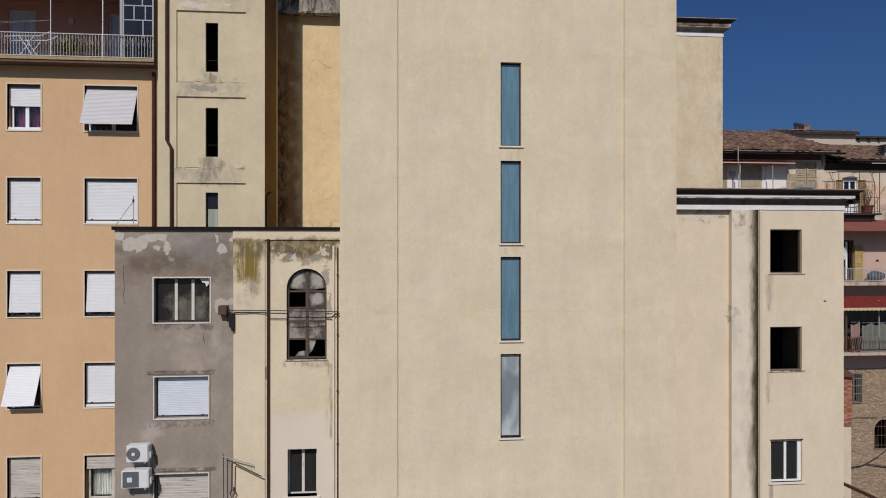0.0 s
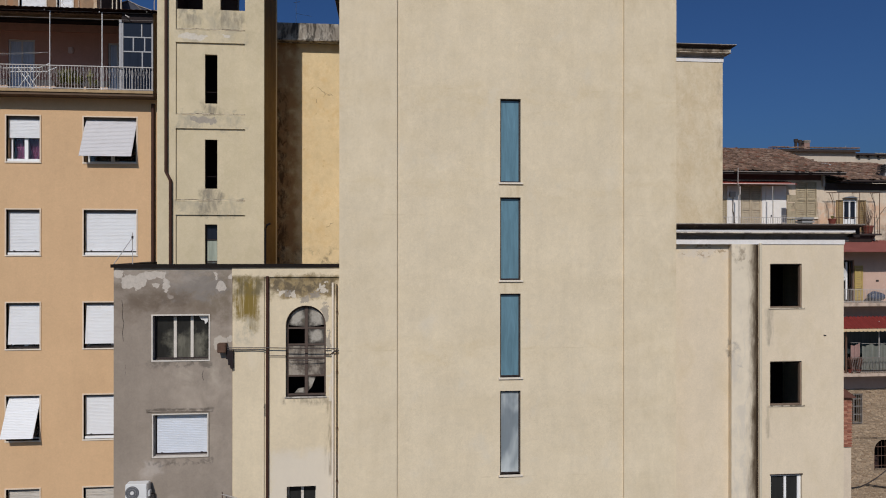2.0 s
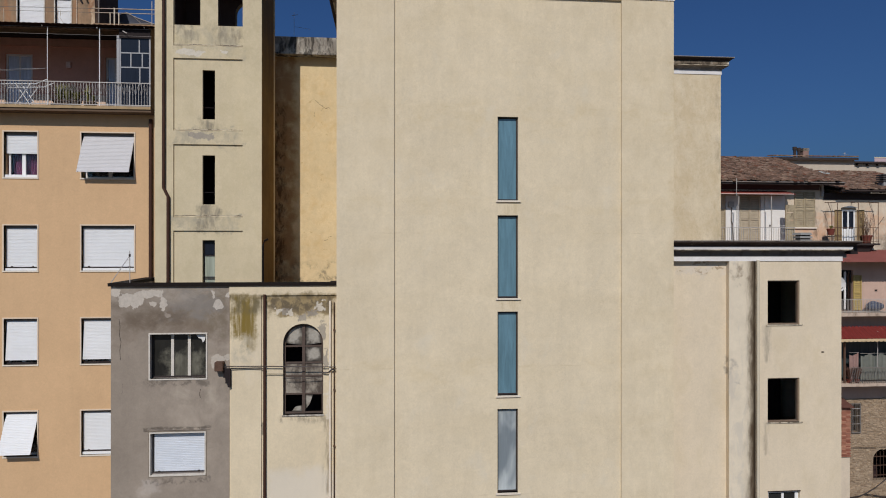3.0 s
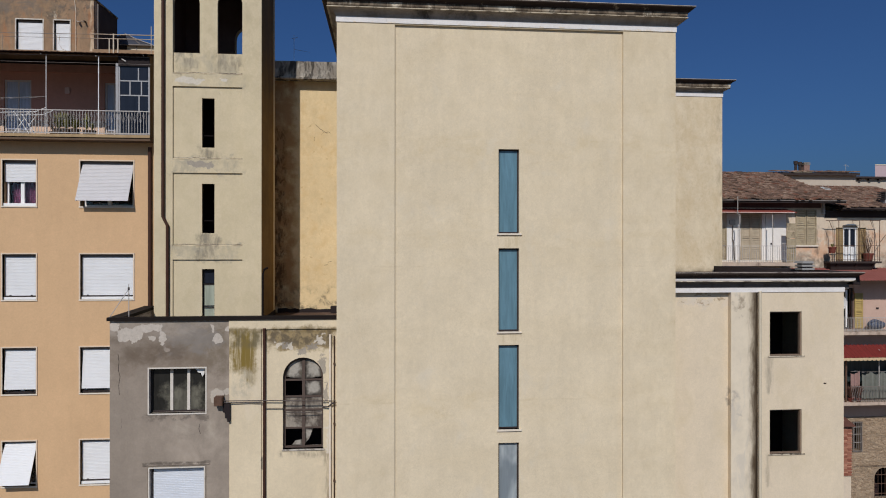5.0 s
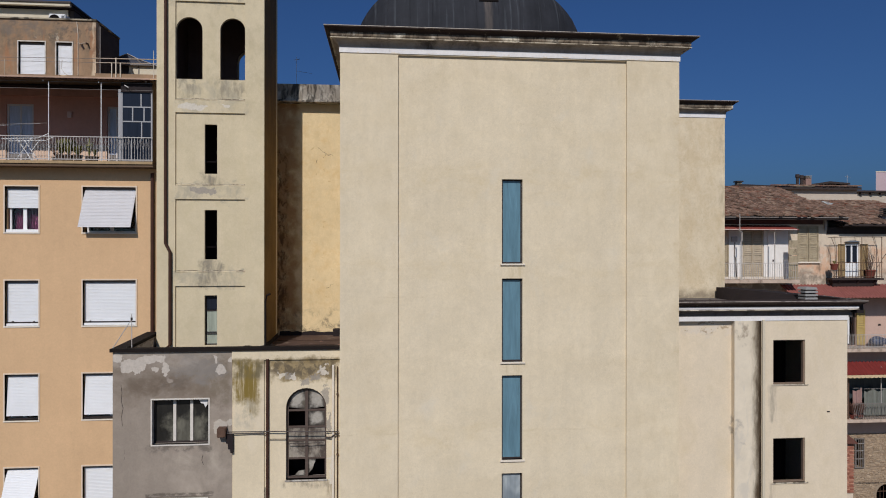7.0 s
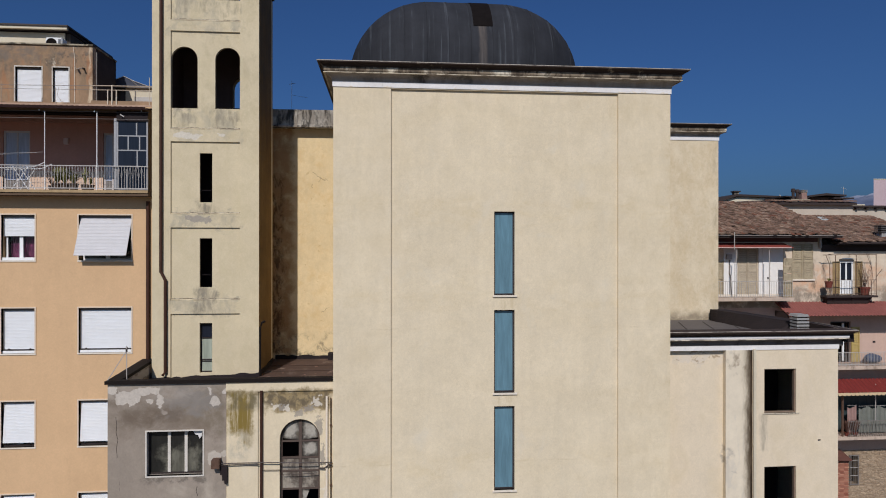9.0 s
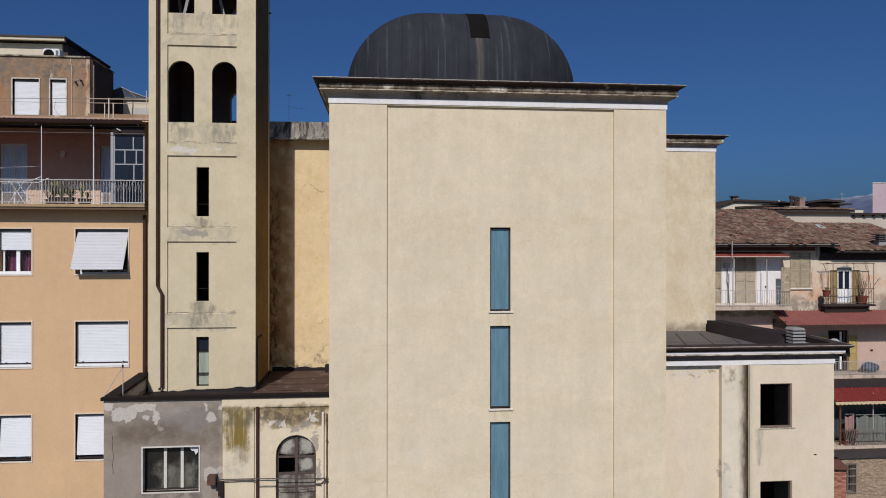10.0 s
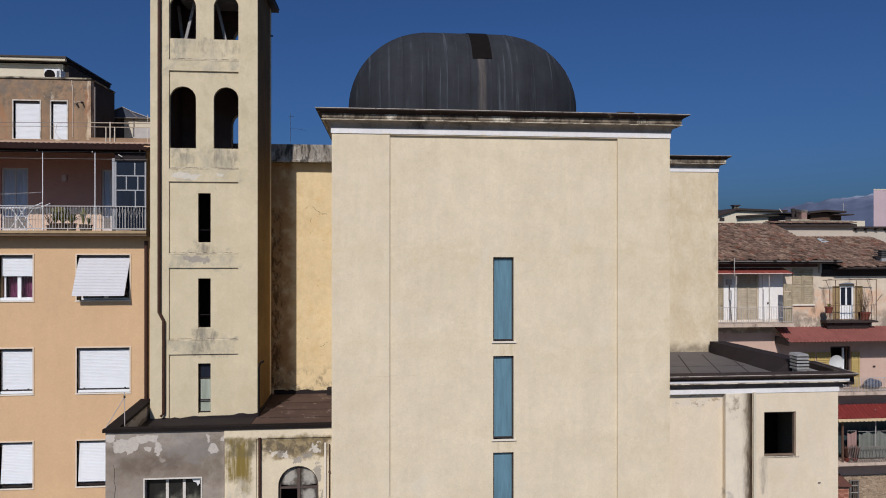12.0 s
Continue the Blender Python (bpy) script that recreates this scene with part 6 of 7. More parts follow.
part("eave_bar", tube([(-10.75, 10.88, 23.83), (-9.05, 10.88, 23.82)], 0.03, 6), dull_iron, shed)
part("wall_rib", box(-9.80, -9.76, 10.97, 11.0, 23.0, 23.82), dull_iron, shed)
part("shutter", box(-9.85, -8.75, 10.97, 11.0, 22.6, 23.42), mesh_iron, shed)

# ---- old house ----
HY = 14.5
old = thing("old_house", (26, 18, GROUND), "old stone and plaster town house with balconies and tiled roof", "house")
house_plaster = plaster("house_plaster", srgb(228, 210, 186, 0.84), 0.12, 0.12, [
    (srgb(128, 116, 102), 18, 33, 13.2, 14.45, 0.25, 0.36, 0.58, (1.8, 1, 1.6), 0.85, 0.2),
    (srgb(206, 160, 126), 23.3, 26.9, 14.2, 15.6, 0.35, 0.36, 0.62, (1.4, 1, 1.4), 0.75, 0.3),
    (srgb(206, 160, 126), 28.2, 33, 14.2, 15.8, 0.35, 0.42, 0.62, (1.4, 1, 1.4), 0.6, 0.3),
    (srgb(110, 96, 82), 25.1, 26.0, 13.8, 16.0, 0.2, 0.48, 0.62, (2.6, 2, 0.8), 0.7, 0.2),
    (srgb(150, 132, 112), 18, 33, 13.3, 17.3, 0.4, 0.56, 0.68, (2.2, 2, 1.0), 0.45)])
pink_plaster = plaster("pink_plaster", srgb(214, 182, 164, 0.82), 0.08, 0.08)
red_paint = plain("faded_red_sheet", srgb(134, 62, 52), 0.75, 0, 0.2, 3.0, dirt=(srgb(172, 108, 92), 0.55, 0.75))
brown_eave = plain("eave_wood_and_shade", srgb(56, 46, 43), 0.85, 0, 0.2, 5.0)
tan_shutter = plain("tan_shutter_paint", srgb(176, 161, 138), 0.7, 0, 0.18, 5.0, dirt=(srgb(128, 112, 90), 0.56, 0.7))
ochre_shutter = plain("ochre_shutter_paint", srgb(150, 126, 88), 0.7, 0, 0.18, 5.0)
grey_shutter = plain("greyed_shutter_paint", srgb(166, 151, 124), 0.75, 0, 0.25, 4.0, dirt=(srgb(110, 94, 74), 0.52, 0.68))
yellow_shutter = plain("yellow_shutter_paint", srgb(172, 148, 90), 0.65, 0, 0.1, 4.0)
white_sheet = plain("white_sheet_panel", srgb(226, 222, 216), 0.6, 0, 0.08, 3.0)
slab_stone = plain("stained_slab_edge", srgb(188, 168, 150), 0.9, 0, 0.2, 3.0, 0.2, 0.2, dirt=(srgb(110, 92, 80), 0.5, 0.7))
HALL = [(26.24, 27.44, 10.2, 12.5), (26.3, 32.5, 6.4, 9.2), (26.81, 27.62, 14.02, 15.88)]
part("upper_wall", box(17.5, 25.64, HY, HY + 0.4, 13.3, 17.3), house_plaster, old)
part("upper_wall", wall(25.64, 33.0, 13.3, 16.8, HY + 0.05, HY + 0.45, HALL[2:]), house_plaster, old)
part("lower_wall", wall(17.5, 33.0, 5.3, 13.3, HY + 0.02, HY + 0.42, HALL[:2]), pink_plaster, old)
part("inner_wall", box(17.6, 32.9, HY + 1.6, HY + 1.7, GROUND, 16.7), black_room, old)
part("side_wall", box(17.5, 17.8, HY + 0.45, HY + 5.2, GROUND, 17.5), house_plaster, old)
part("back_wall", box(17.5, 26.3, HY + 5.2, HY + 5.35, GROUND, 19.2), house_plaster, old)
part("back_wall", box(26.32, 32.7, HY + 5.2, HY + 5.35, GROUND, 18.4), house_plaster, old)
part("side_wall", box(32.7, 33.0, HY + 0.45, HY + 6, GROUND, 16.8), house_plaster, old)


def louvred(owner, x0, x1, z0, z1, y, mat, name="shutter"):
    """One louvred shutter leaf."""
    s = part(name, ring(x0, x1, z0, z1, 0.06, y - 0.05, y), mat, owner)
    zm = (z0 + z1) / 2
    part("cross_rail", box(x0 + 0.06, x1 - 0.06, y - 0.048, y - 0.004, zm - 0.04, zm + 0.04), mat, s)
    k = int((z1 - z0 - 0.12) / 0.1)
    for i in range(k):
        z = z0 + 0.06 + (i + 0.1) * (z1 - z0 - 0.12) / k
        part("slat", prism([(x0 + 0.06, y - 0.035, z), (x1 - 0.06, y - 0.035, z), (x1 - 0.06, y - 0.008, z + 0.08), (x0 + 0.06, y - 0.008, z + 0.08)], (0, 0, 0), (0, 0.008, 0.004)), mat, s)
    return s


def railing(owner, x0, x1, y, z0, z1, pitch, mat, name="railing", bow=0.0):
    r = part(name, box(x0, x1, y - 0.015, y + 0.015, z1 - 0.03, z1), mat, owner)
    part("bottom_bar", box(x0, x1, y - 0.012, y + 0.012, z0 + 0.08, z0 + 0.105), mat, r)
    me = bpy.data.meshes.new("baluster")
    h = z1 - z0 - 0.05
    b = tube([(0, -bow * math.sin(math.pi * k / 6) ** 2, h * (k / 6) ** (1.4 if bow else 1)) for k in range(7)], 0.011, 5) if bow else box(-0.007, 0.007, -0.007, 0.007, 0, h)
    b.to_mesh(me)
    b.free()
    me.materials.append(mat)
    for i in range(int((x1 - x0) / pitch) + 1):
        o = new("baluster", me)
        o.parent = r
        o.location = (x0 + i * pitch, y, z0)
    return r


# top floor, first half: balcony under a red sheet awning
part("balcony_slab", box(17.5, 23.4, 13.45, HY, 13.76, 13.94), slab_stone, old)
railing(old, 17.6, 23.35, 13.5, 13.94, 14.84, 0.13, mesh_iron)
awn = part("awning", corrugated(17.5, 23.45, 13.56, 16.62, 14.5, 16.88, 0.22, 0.01), red_paint, old, "faded red sheet awning")
part("front_bar", box(17.5, 23.3, 13.52, 13.55, 16.60, 16.64), plain("pinkish_cassette", srgb(206, 178, 168), 0.7, 0, 0.15, 3.0), awn)
for x in (20.15, 22.0):
    part("post", tube([(x, 13.48, 13.94), (x, 13.48, 16.5)], 0.022, 6), mesh_iron, awn)
for x0, x1, z1, mat in ((19.2, 19.97, 15.86, grey_shutter), (20.8, 21.35, 16.6, tan_shutter), (21.37, 21.93, 16.6, tan_shutter)):
    louvred(old, x0, x1, 13.98, z1, HY - 0.01, mat)
part("panel", box(19.99, 20.76, HY - 0.05, HY, 13.96, 16.6), white_sheet, old, "white sheet panel")
part("panel", box(22.0, 22.2, HY - 0.05, HY, 13.96, 16.6), white_sheet, old)
part("panel", box(22.21, 23.38, HY - 0.08, HY, 13.96, 16.6), white_sheet, old)
part("panel_rib", box(22.6, 22.63, HY - 0.09, HY - 0.08, 13.98, 16.58), grey_shutter, old)
part("panel_knob", box(22.47, 22.53, HY - 0.12, HY - 0.08, 14.9, 15.0), dark_metal, old)
part("kerb", box(17.5, 23.4, HY - 0.16, HY - 0.081, 13.94, 14.06), stone_sill, old)
scr = part("side_screen", ring(22.9, 23.42, 13.96, 16.05, 0.05, 13.62, 13.66), grey_shutter, old, "weathered lattice screen at the balcony end")
for k in range(5):
    part("lath", box(22.95, 23.37, 13.63, 13.65, 14.05 + k * 0.4, 14.41 + k * 0.4), grey_shutter, scr)
w = louvred(old, 23.98, 24.56, 14.89, 16.84, HY - 0.01, grey_shutter)
louvred(old, 24.59, 25.17, 14.89, 16.84, HY - 0.01, grey_shutter)
part("sill", box(23.9, 25.25, HY - 0.1, HY, 14.80, 14.88), stone_sill, old)
part("downpipe", tube([(25.58, HY - 0.06, 17.2), (25.58, HY - 0.06, 16.6)], 0.08, 8), mesh_iron, old)
pole = part("tall_pole", tube([(20.05, 13.44, 13.94), (20.05, 13.44, 15.95), (20.16, 13.44, 16.02), (20.16, 13.44, 16.45), (20.03, 13.44, 16.52), (20.03, 13.44, 17.45)], 0.022, 6), mesh_iron, old, "thin pale pole rising past the awning")
part("meter_box", rounded_box(20.1, 20.42, HY - 0.16, HY - 0.05, 15.98, 16.26, 0.01), mesh_iron, old)
part("service_pipe", tube([(20.3, HY - 0.1, 15.95), (20.28, HY - 0.1, 15.2), (20.36, HY - 0.1, 15.0), (20.4, HY - 0.1, 13.94)], 0.03, 6), dull_iron, old)
# eave shadow drawn as dark strips laid on the wall head
eave_shade = plain("maroon_eave_shade", srgb(94, 66, 62), 0.85, 0, 0.2, 3.0)
part("frieze_board", box(17.5, 25.45, HY - 0.03, HY, 16.94, 17.3), eave_shade, old, "dark maroon strip painting the shade under the eave")
part("frieze_board", box(25.72, 33.0, HY + 0.02, HY + 0.05, 16.42, 16.8), brown_eave, old)
# second half: small balcony with a white door
d = part("door", ring(26.81, 27.62, 14.02, 15.88, 0.09, HY + 0.08, HY + 0.14), frame_white, old, "white glazed balcony door")
part("stile", box(27.17, 27.26, HY + 0.075, HY + 0.135, 14.11, 15.79), frame_white, d)
for a, b in ((26.9, 27.17), (27.26, 27.53)):
    part("pane", box(a, b, HY + 0.10, HY + 0.11, 14.8, 15.79), dim_glass, d)
    part("lower_panel", box(a, b, HY + 0.10, HY + 0.12, 14.11, 14.8), frame_white, d)
louvred(old, 26.38, 26.78, 14.03, 15.86, HY + 0.04, ochre_shutter)
louvred(old, 27.7, 28.12, 14.1, 15.86, HY + 0.04, ochre_shutter)
part("balcony_slab", box(25.62, 28.64, 13.96, HY + 0.04, 13.88, 13.98), brown_eave, old)
part("balcony_underside", prism([(25.75, 14.1, 13.88), (28.4, 14.1, 13.88), (28.2, 14.25, 13.52), (25.85, 14.25, 13.52)], (0, 0, 0), (0, 0.28, 0)), brown_eave, old)
for x in (26.1, 27.2, 28.2):
    part("balcony_bracket", prism([(x, 14.0, 13.88), (x, HY, 13.88), (x, HY, 13.40), (x, 14.36, 13.45)], (0, 0, 0), (0.12, 0, 0)), brown_eave, old)
ir = railing(old, 25.7, 28.58, 14.0, 13.98, 14.86, 0.16, rusty)
for x in (26.15, 27.37, 28.54):
    part("tall_post", tube([(x, 14.0, 13.98), (x, 14.0, 16.22), (x, HY + 0.05, 16.26)], 0.019, 6), rusty, ir)
part("tall_post", tube([(25.79, 14.0, 13.98), (25.82, 14.0, 15.0), (25.8, 14.0, 15.72), (25.58, 14.0, 16.24)], 0.016, 6), rusty, ir)
part("tall_post", tube([(28.36, 14.0, 14.86), (28.27, 14.0, 15.56), (27.97, 14.0, 16.3)], 0.012, 6), rusty, ir)
part("tall_post", tube([(28.54, 14.0, 15.0), (28.85, 13.95, 15.45)], 0.014, 6), rusty, ir)
part("top_bar", tube([(25.42, 14.0, 16.22), (27.2, 14.0, 16.25), (28.58, 14.0, 16.24)], 0.02, 6), rusty, ir)
part("door_hood", prism([(26.75, HY - 0.12, 15.98), (27.65, HY - 0.12, 15.98), (27.3, HY - 0.12, 16.06), (27.1, HY - 0.12, 16.06)], (0, 0, 0), (0, 0.15, 0)), plain("blue_grey_hood", srgb(104, 112, 122), 0.6, 0, 0.2, 5.0), old)
potted_plant(28.08, 14.26, 13.98, 0.25, 0.45, 1.5, 24, "bare twigs in a large clay pot on the small balcony", twig=True)
potted_plant(25.66, 13.86, 14.44, 0.19, 0.22, 0.2, 40, "clay pot with trailing plant hung on the balcony rail")
# red lean-to sheet roof
part("lean_to_roof", corrugated(22.95, 33.0, 13.2, 12.98, HY, 13.62, 0.2, 0.022), plain("pinkish_red_sheet", srgb(130, 76, 68), 0.8, 0, 0.16, 2.0, dirt=(srgb(116, 64, 56), 0.5, 0.7)), old, "faded red corrugated lean-to roof")
part("lean_to_end", box(22.97, 23.02, 13.35, HY, 12.75, 13.15), brown_eave, old)
# third floor
part("balcony_slab", box(17.5, 33.0, 13.4, HY, 10.02, 10.2), slab_stone, old)
railing(old, 24.6, 32.0, 13.45, 10.2, 10.96, 0.085, mesh_iron)
for x0, x1 in ((24.55, 25.3), (25.4, 26.22), (27.44, 27.93)):
    louvred(old, x0, x1, 10.25, 12.2, HY, yellow_shutter)
dr = part("door", ring(26.28, 27.42, 10.22, 12.48, 0.07, HY + 0.1, HY + 0.16), dark_metal, old)
part("stile", box(27.0, 27.1, HY + 0.09, HY + 0.15, 10.3, 12.4), frame_white, dr)
part("vent_hole", box(28.75, 28.9, HY - 0.005, HY + 0.03, 11.3, 11.4), dark_metal, old)
dish = thing("satellite_dish", (25.9, 13.6, 11.2), "white satellite dish on the balcony", "satellite dish")
bm = bmesh.new()
rings = [[bm.verts.new((25.95 + 0.42 * k / 5 * math.cos(a), 13.75 - 0.10 * (k / 5) ** 2, 11.75 + 0.42 * k / 5 * math.sin(a))) for a in [i * math.tau / 20 for i in range(20)]] for k in range(1, 6)]
bm.faces.new(rings[0])
for a, b in zip(rings, rings[1:]):
    for i in range(20):
        bm.faces.new((a[i], a[(i + 1) % 20], b[(i + 1) % 20], b[i]))
part("reflector", bm, plain("dish_enamel", srgb(196, 194, 190), 0.6, 0, 0.1, 4.0), dish)
part("arm", tube([(25.95, 13.7, 11.35), (25.95, 13.3, 11.6)], 0.02, 6), mesh_iron, dish)
part("mast", tube([(25.95, 13.8, 10.2), (25.95, 13.8, 11.7)], 0.03, 6), mesh_iron, dish)
cover = thing("covered_bundle", (28.6, 13.9, 10.2), "dark blue plastic-covered bundle on the balcony", "bundle")
bm = bmesh.new()
bmesh.ops.create_icosphere(bm, subdivisions=3, radius=0.5, matrix=Matrix.Translation((28.3, 13.95, 10.52)) @ Matrix.Diagonal((1.0, 0.6, 0.55, 1)))
for v in bm.verts:
    v.co += Vector((0, 0, 0.08)) * noise.noise(v.co * 3)
    v.co.z = max(v.co.z, 10.205)
smooth(part("sheet", bm, plain("blue_tarpaulin", srgb(72, 82, 104), 0.5, 0, 0.25, 3.0), cover))
# red awning with scalloped edge
aw2 = part("awning", corrugated(25.6, 33.0, 13.05, 8.86, 13.9, 9.42, 0.22, 0.03), plain("red_awning_cloth", srgb(112, 44, 40), 0.9, 0, 0.18, 3.0, spec=0.15, dirt=(srgb(142, 74, 62), 0.58, 0.72)), old, "red cloth awning with a scalloped edge")
bm = bmesh.new()
for k in range(30):
    x = 25.6 + k * 0.245
    pts = [(x, 13.04, 8.85), (x + 0.245, 13.04, 8.85)] + [(x + 0.1225 + 0.1225 * math.cos(a), 13.03, 8.76 - 0.07 * math.sin(a)) for a in [i * math.pi / 6 for i in range(7)]]
    prism(pts, (0, 0, 0), (0, 0.012, 0), bm)
part("valance", bm, plain("cream_valance", srgb(196, 172, 136), 0.9, 0, 0.15, 5.0), aw2)
part("balcony_slab", box(25.0, 33.0, 13.3, HY, 6.24, 6.40), slab_stone, old)
part("dark_glazing", box(26.4, 32.4, 14.35, 14.37, 6.4, 9.2), film_glass("dim_teal_glass", srgb(56, 66, 68), 0.2), old)
railing(old, 26.4, 32.6, 13.36, 6.40, 7.26, 0.1, dull_iron, bow=0.10)
part("glazing_post", tube([(28.1, 13.5, 7.2), (28.1, 13.5, 9.2)], 0.025, 6), mesh_iron, old)
part("corner_post", box(26.14, 26.22, 13.45, 13.53, 6.40, 8.85), rusty, old)
louvred(old, 25.7, 26.25, 7.2, 8.7, HY - 0.02, tan_shutter)
plastic = plain("milky_plastic_sheet", srgb(118, 120, 112), 0.5, 0, 0.2, 3.0)
for x0, x1, z1 in ((26.65, 27.2, 7.98), (27.3, 29.0, 7.93), (29.1, 30.6, 8.0)):
    s = thing("plastic_sheet", ((x0 + x1) / 2, 13.7, 6.4), "milky plastic sheet hung along the balcony", "plastic sheet", "sheets on the balcony")
    part("sheet", pleats(x0, x1, 6.5, z1, 13.75, 0.22, 0.05, 0.07), plastic if x0 > 27 else plain("dusky_cloth", srgb(150, 120, 112), 0.8, 0, 0.2, 4.0), s)
    part("clip_line", tube([(x0, 13.75, z1 + 0.02), (x1, 13.75, z1 + 0.02)], 0.01, 4), mesh_iron, s)
for x in (26.5, 26.95):
    potted_plant(x, 13.55, 6.36, 0.13, 0.4, 0.75, 160, "dry reddish plant in a pot on the balcony", leaf=plain("dry_leaf", srgb(110, 78, 66), 0.9, 0, 0.3, 9.0))

# roofs: clay tiles in courses
n = Nodes("clay_roof_tile", 0.92, 0, 0.15)
c = n.mix(n.span(n.island, 0.0, 1.0, 0.0, 1.0, False), srgb(90, 72, 62), srgb(156, 126, 108))
c = n.mix(n.span(n.island, 0.90, 0.93), c, srgb(124, 84, 68))
c = n.mix(n.span(n.island, 0.10, 0.07), c, srgb(154, 130, 112))
c = n.shade(c, n.noise(1.1, 5, 0.6), 0.75, 1.15)
c = n.shade(c, n.noise(12.0, 4, 0.7), 0.75, 1.2)
c = n.mix(n.math("MULTIPLY", n.span(n.noise(3.0, 5, 0.7), 0.52, 0.66), 0.5), c, srgb(94, 84, 70))
tile_mat = n.done(c)


def tiled_roof(owner, x0, x1, y0, z0, y1, z1, thick=0.18, loose=1.0):
    part("roof_deck", prism([(x0, y0, z0 - 0.05), (x0, y1, z1 - 0.05), (x0, y1, z1 - thick), (x0, y0, z0 - thick)], (0, 0, 0), (x1 - x0, 0, 0)), brown_eave, owner, "dark eave boards")
    run, rise = y1 - y0, z1 - z0
    long = math.hypot(run, rise)
    d = Vector((0, run / long, rise / long))
    up = Vector((0, -d.z, d.y))
    bm = bmesh.new()
    rows, cols = int(long / 0.31), int((x1 - x0) / 0.2)
    for j in range(rows):
        for i in range(cols):
            cx = x0 + (i + 0.5) * 0.2 + random.uniform(-0.03, 0.03)
            lift = random.uniform(-0.02, 0.045) * loose - 0.04 * (1 - loose)
            s0, s1 = j * 0.31 + random.uniform(-0.15, 0.09) * loose - 0.05, (j + 1) * 0.31 + 0.05
            skew = random.uniform(-0.05, 0.05) * loose
            lo, hi = [], []
            for k in range(5):
                a = math.pi * k / 4
                lo.append(bm.verts.new(Vector((cx - 0.105 * math.cos(a), y0, z0)) + d * s0 + up * (0.075 * math.sin(a) + 0.035 + lift)))
                hi.append(bm.verts.new(Vector((cx + skew - 0.085 * math.cos(a), y0, z0)) + d * s1 + up * (0.06 * math.sin(a) - 0.005)))
            for k in range(4):
                bm.faces.new((lo[k], lo[k + 1], hi[k + 1], hi[k]))
            bm.faces.new((*lo,))
    return tagged(part("roof_tiles", bm, tile_mat, owner, "weathered brown clay roof tiles"), kind="stuff")


random.seed(9)
tiled_roof(old, 17.5, 26.3, HY - 0.85, 17.33, HY + 5.6, 19.55)
tiled_roof(old, 26.32, 33.0, HY - 0.5, 16.95, HY + 5.6, 18.75)
part("eave_gutter", tube([(17.5, HY - 0.9, 17.27), (26.3, HY - 0.9, 17.27)], 0.035, 8), dull_iron, old)
part("eave_gutter", tube([(26.32, HY - 0.55, 16.88), (33.0, HY - 0.55, 16.88)], 0.06, 8), brown_eave, old)
part("skylight", prism([(28.56, HY + 4.0, 18.36), (29.04, HY + 4.0, 18.36), (29.2, HY + 4.75, 18.58), (28.78, HY + 4.75, 18.58)], (0, 0, 0), (0, 0, 0.03)), frosted, old, "pale skylight pane flush with the tiles")
# stone base with brick pier, grille window and arched window
mortar = plaster("lime_mortar", srgb(160, 140, 118, 0.88), 0.2, 0.1)
part("stone_base", wall(17.5, 33.0, GROUND, 5.3, HY - 0.02, HY + 0.4, [(27.3, 27.85, 3.4, 5.05), (28.62, 29.9, 0.7, 2.45, True)]), mortar, old, "rough stone masonry base")
br_mat = Nodes("old_brick", 0.9, 0, 0.15)
brick_mat = br_mat.done(br_mat.mix(br_mat.each, srgb(138, 84, 68), srgb(184, 134, 110)))
pier = part("brick_pier", box(25.72, 26.72, 13.75, HY - 0.02, 2.3, 5.05), mortar, old)
bm = box(-0.12, 0.12, -0.015, 0.02, -0.03, 0.03)
brick_mesh = bpy.data.meshes.new("brick")
bm.to_mesh(brick_mesh)
bm.free()
brick_mesh.materials.append(brick_mat)
for j in range(36):
    for i in range(4):
        b = new("brick", brick_mesh)
        b.parent = pier
        b.location = (25.86 + i * 0.25 - (0.05 if j % 2 else 0), 13.745, 2.36 + j * 0.075)
part("pier_cap", prism([(25.6, 13.5, 5.15), (26.75, 13.5, 5.1), (26.75, HY, 5.42), (25.6, HY, 5.5)], (0, 0, -0.06), (0, 0, 0)), plain("brown_red_cap_tile", srgb(98, 64, 54), 0.9, 0, 0.2, 5.0), old)
part("pier_base", box(25.72, 26.72, 13.8, HY - 0.02, GROUND, 2.3), house_plaster, old)
gr = part("grille_window", ring(27.3, 27.85, 3.4, 5.05, 0.04, HY - 0.1, HY - 0.05), dull_iron, old, "iron grille window")
for k in range(4):
    part("bar", tube([(27.4 + k * 0.115, HY - 0.08, 3.4), (27.4 + k * 0.115, HY - 0.08, 5.05)], 0.012, 5), dull_iron, gr)
for z in (3.9, 4.35, 4.75):
    part("bar", box(27.32, 27.83, HY - 0.09, HY - 0.06, z, z + 0.02), mesh_iron, gr)
g2 = part("grille", box(28.6, 29.85, HY + 0.05, HY + 0.08, 1.5, 1.53), rusty, old)
for k in range(6):
    part("bar", tube([(28.7 + k * 0.21, HY + 0.06, 0.7), (28.7 + k * 0.21, HY + 0.06, 2.3)], 0.012, 5), rusty, g2)
for z in (0.95, 2.0):
    part("bar", box(28.6, 29.85, HY + 0.05, HY + 0.08, z, z + 0.03), rusty, g2)
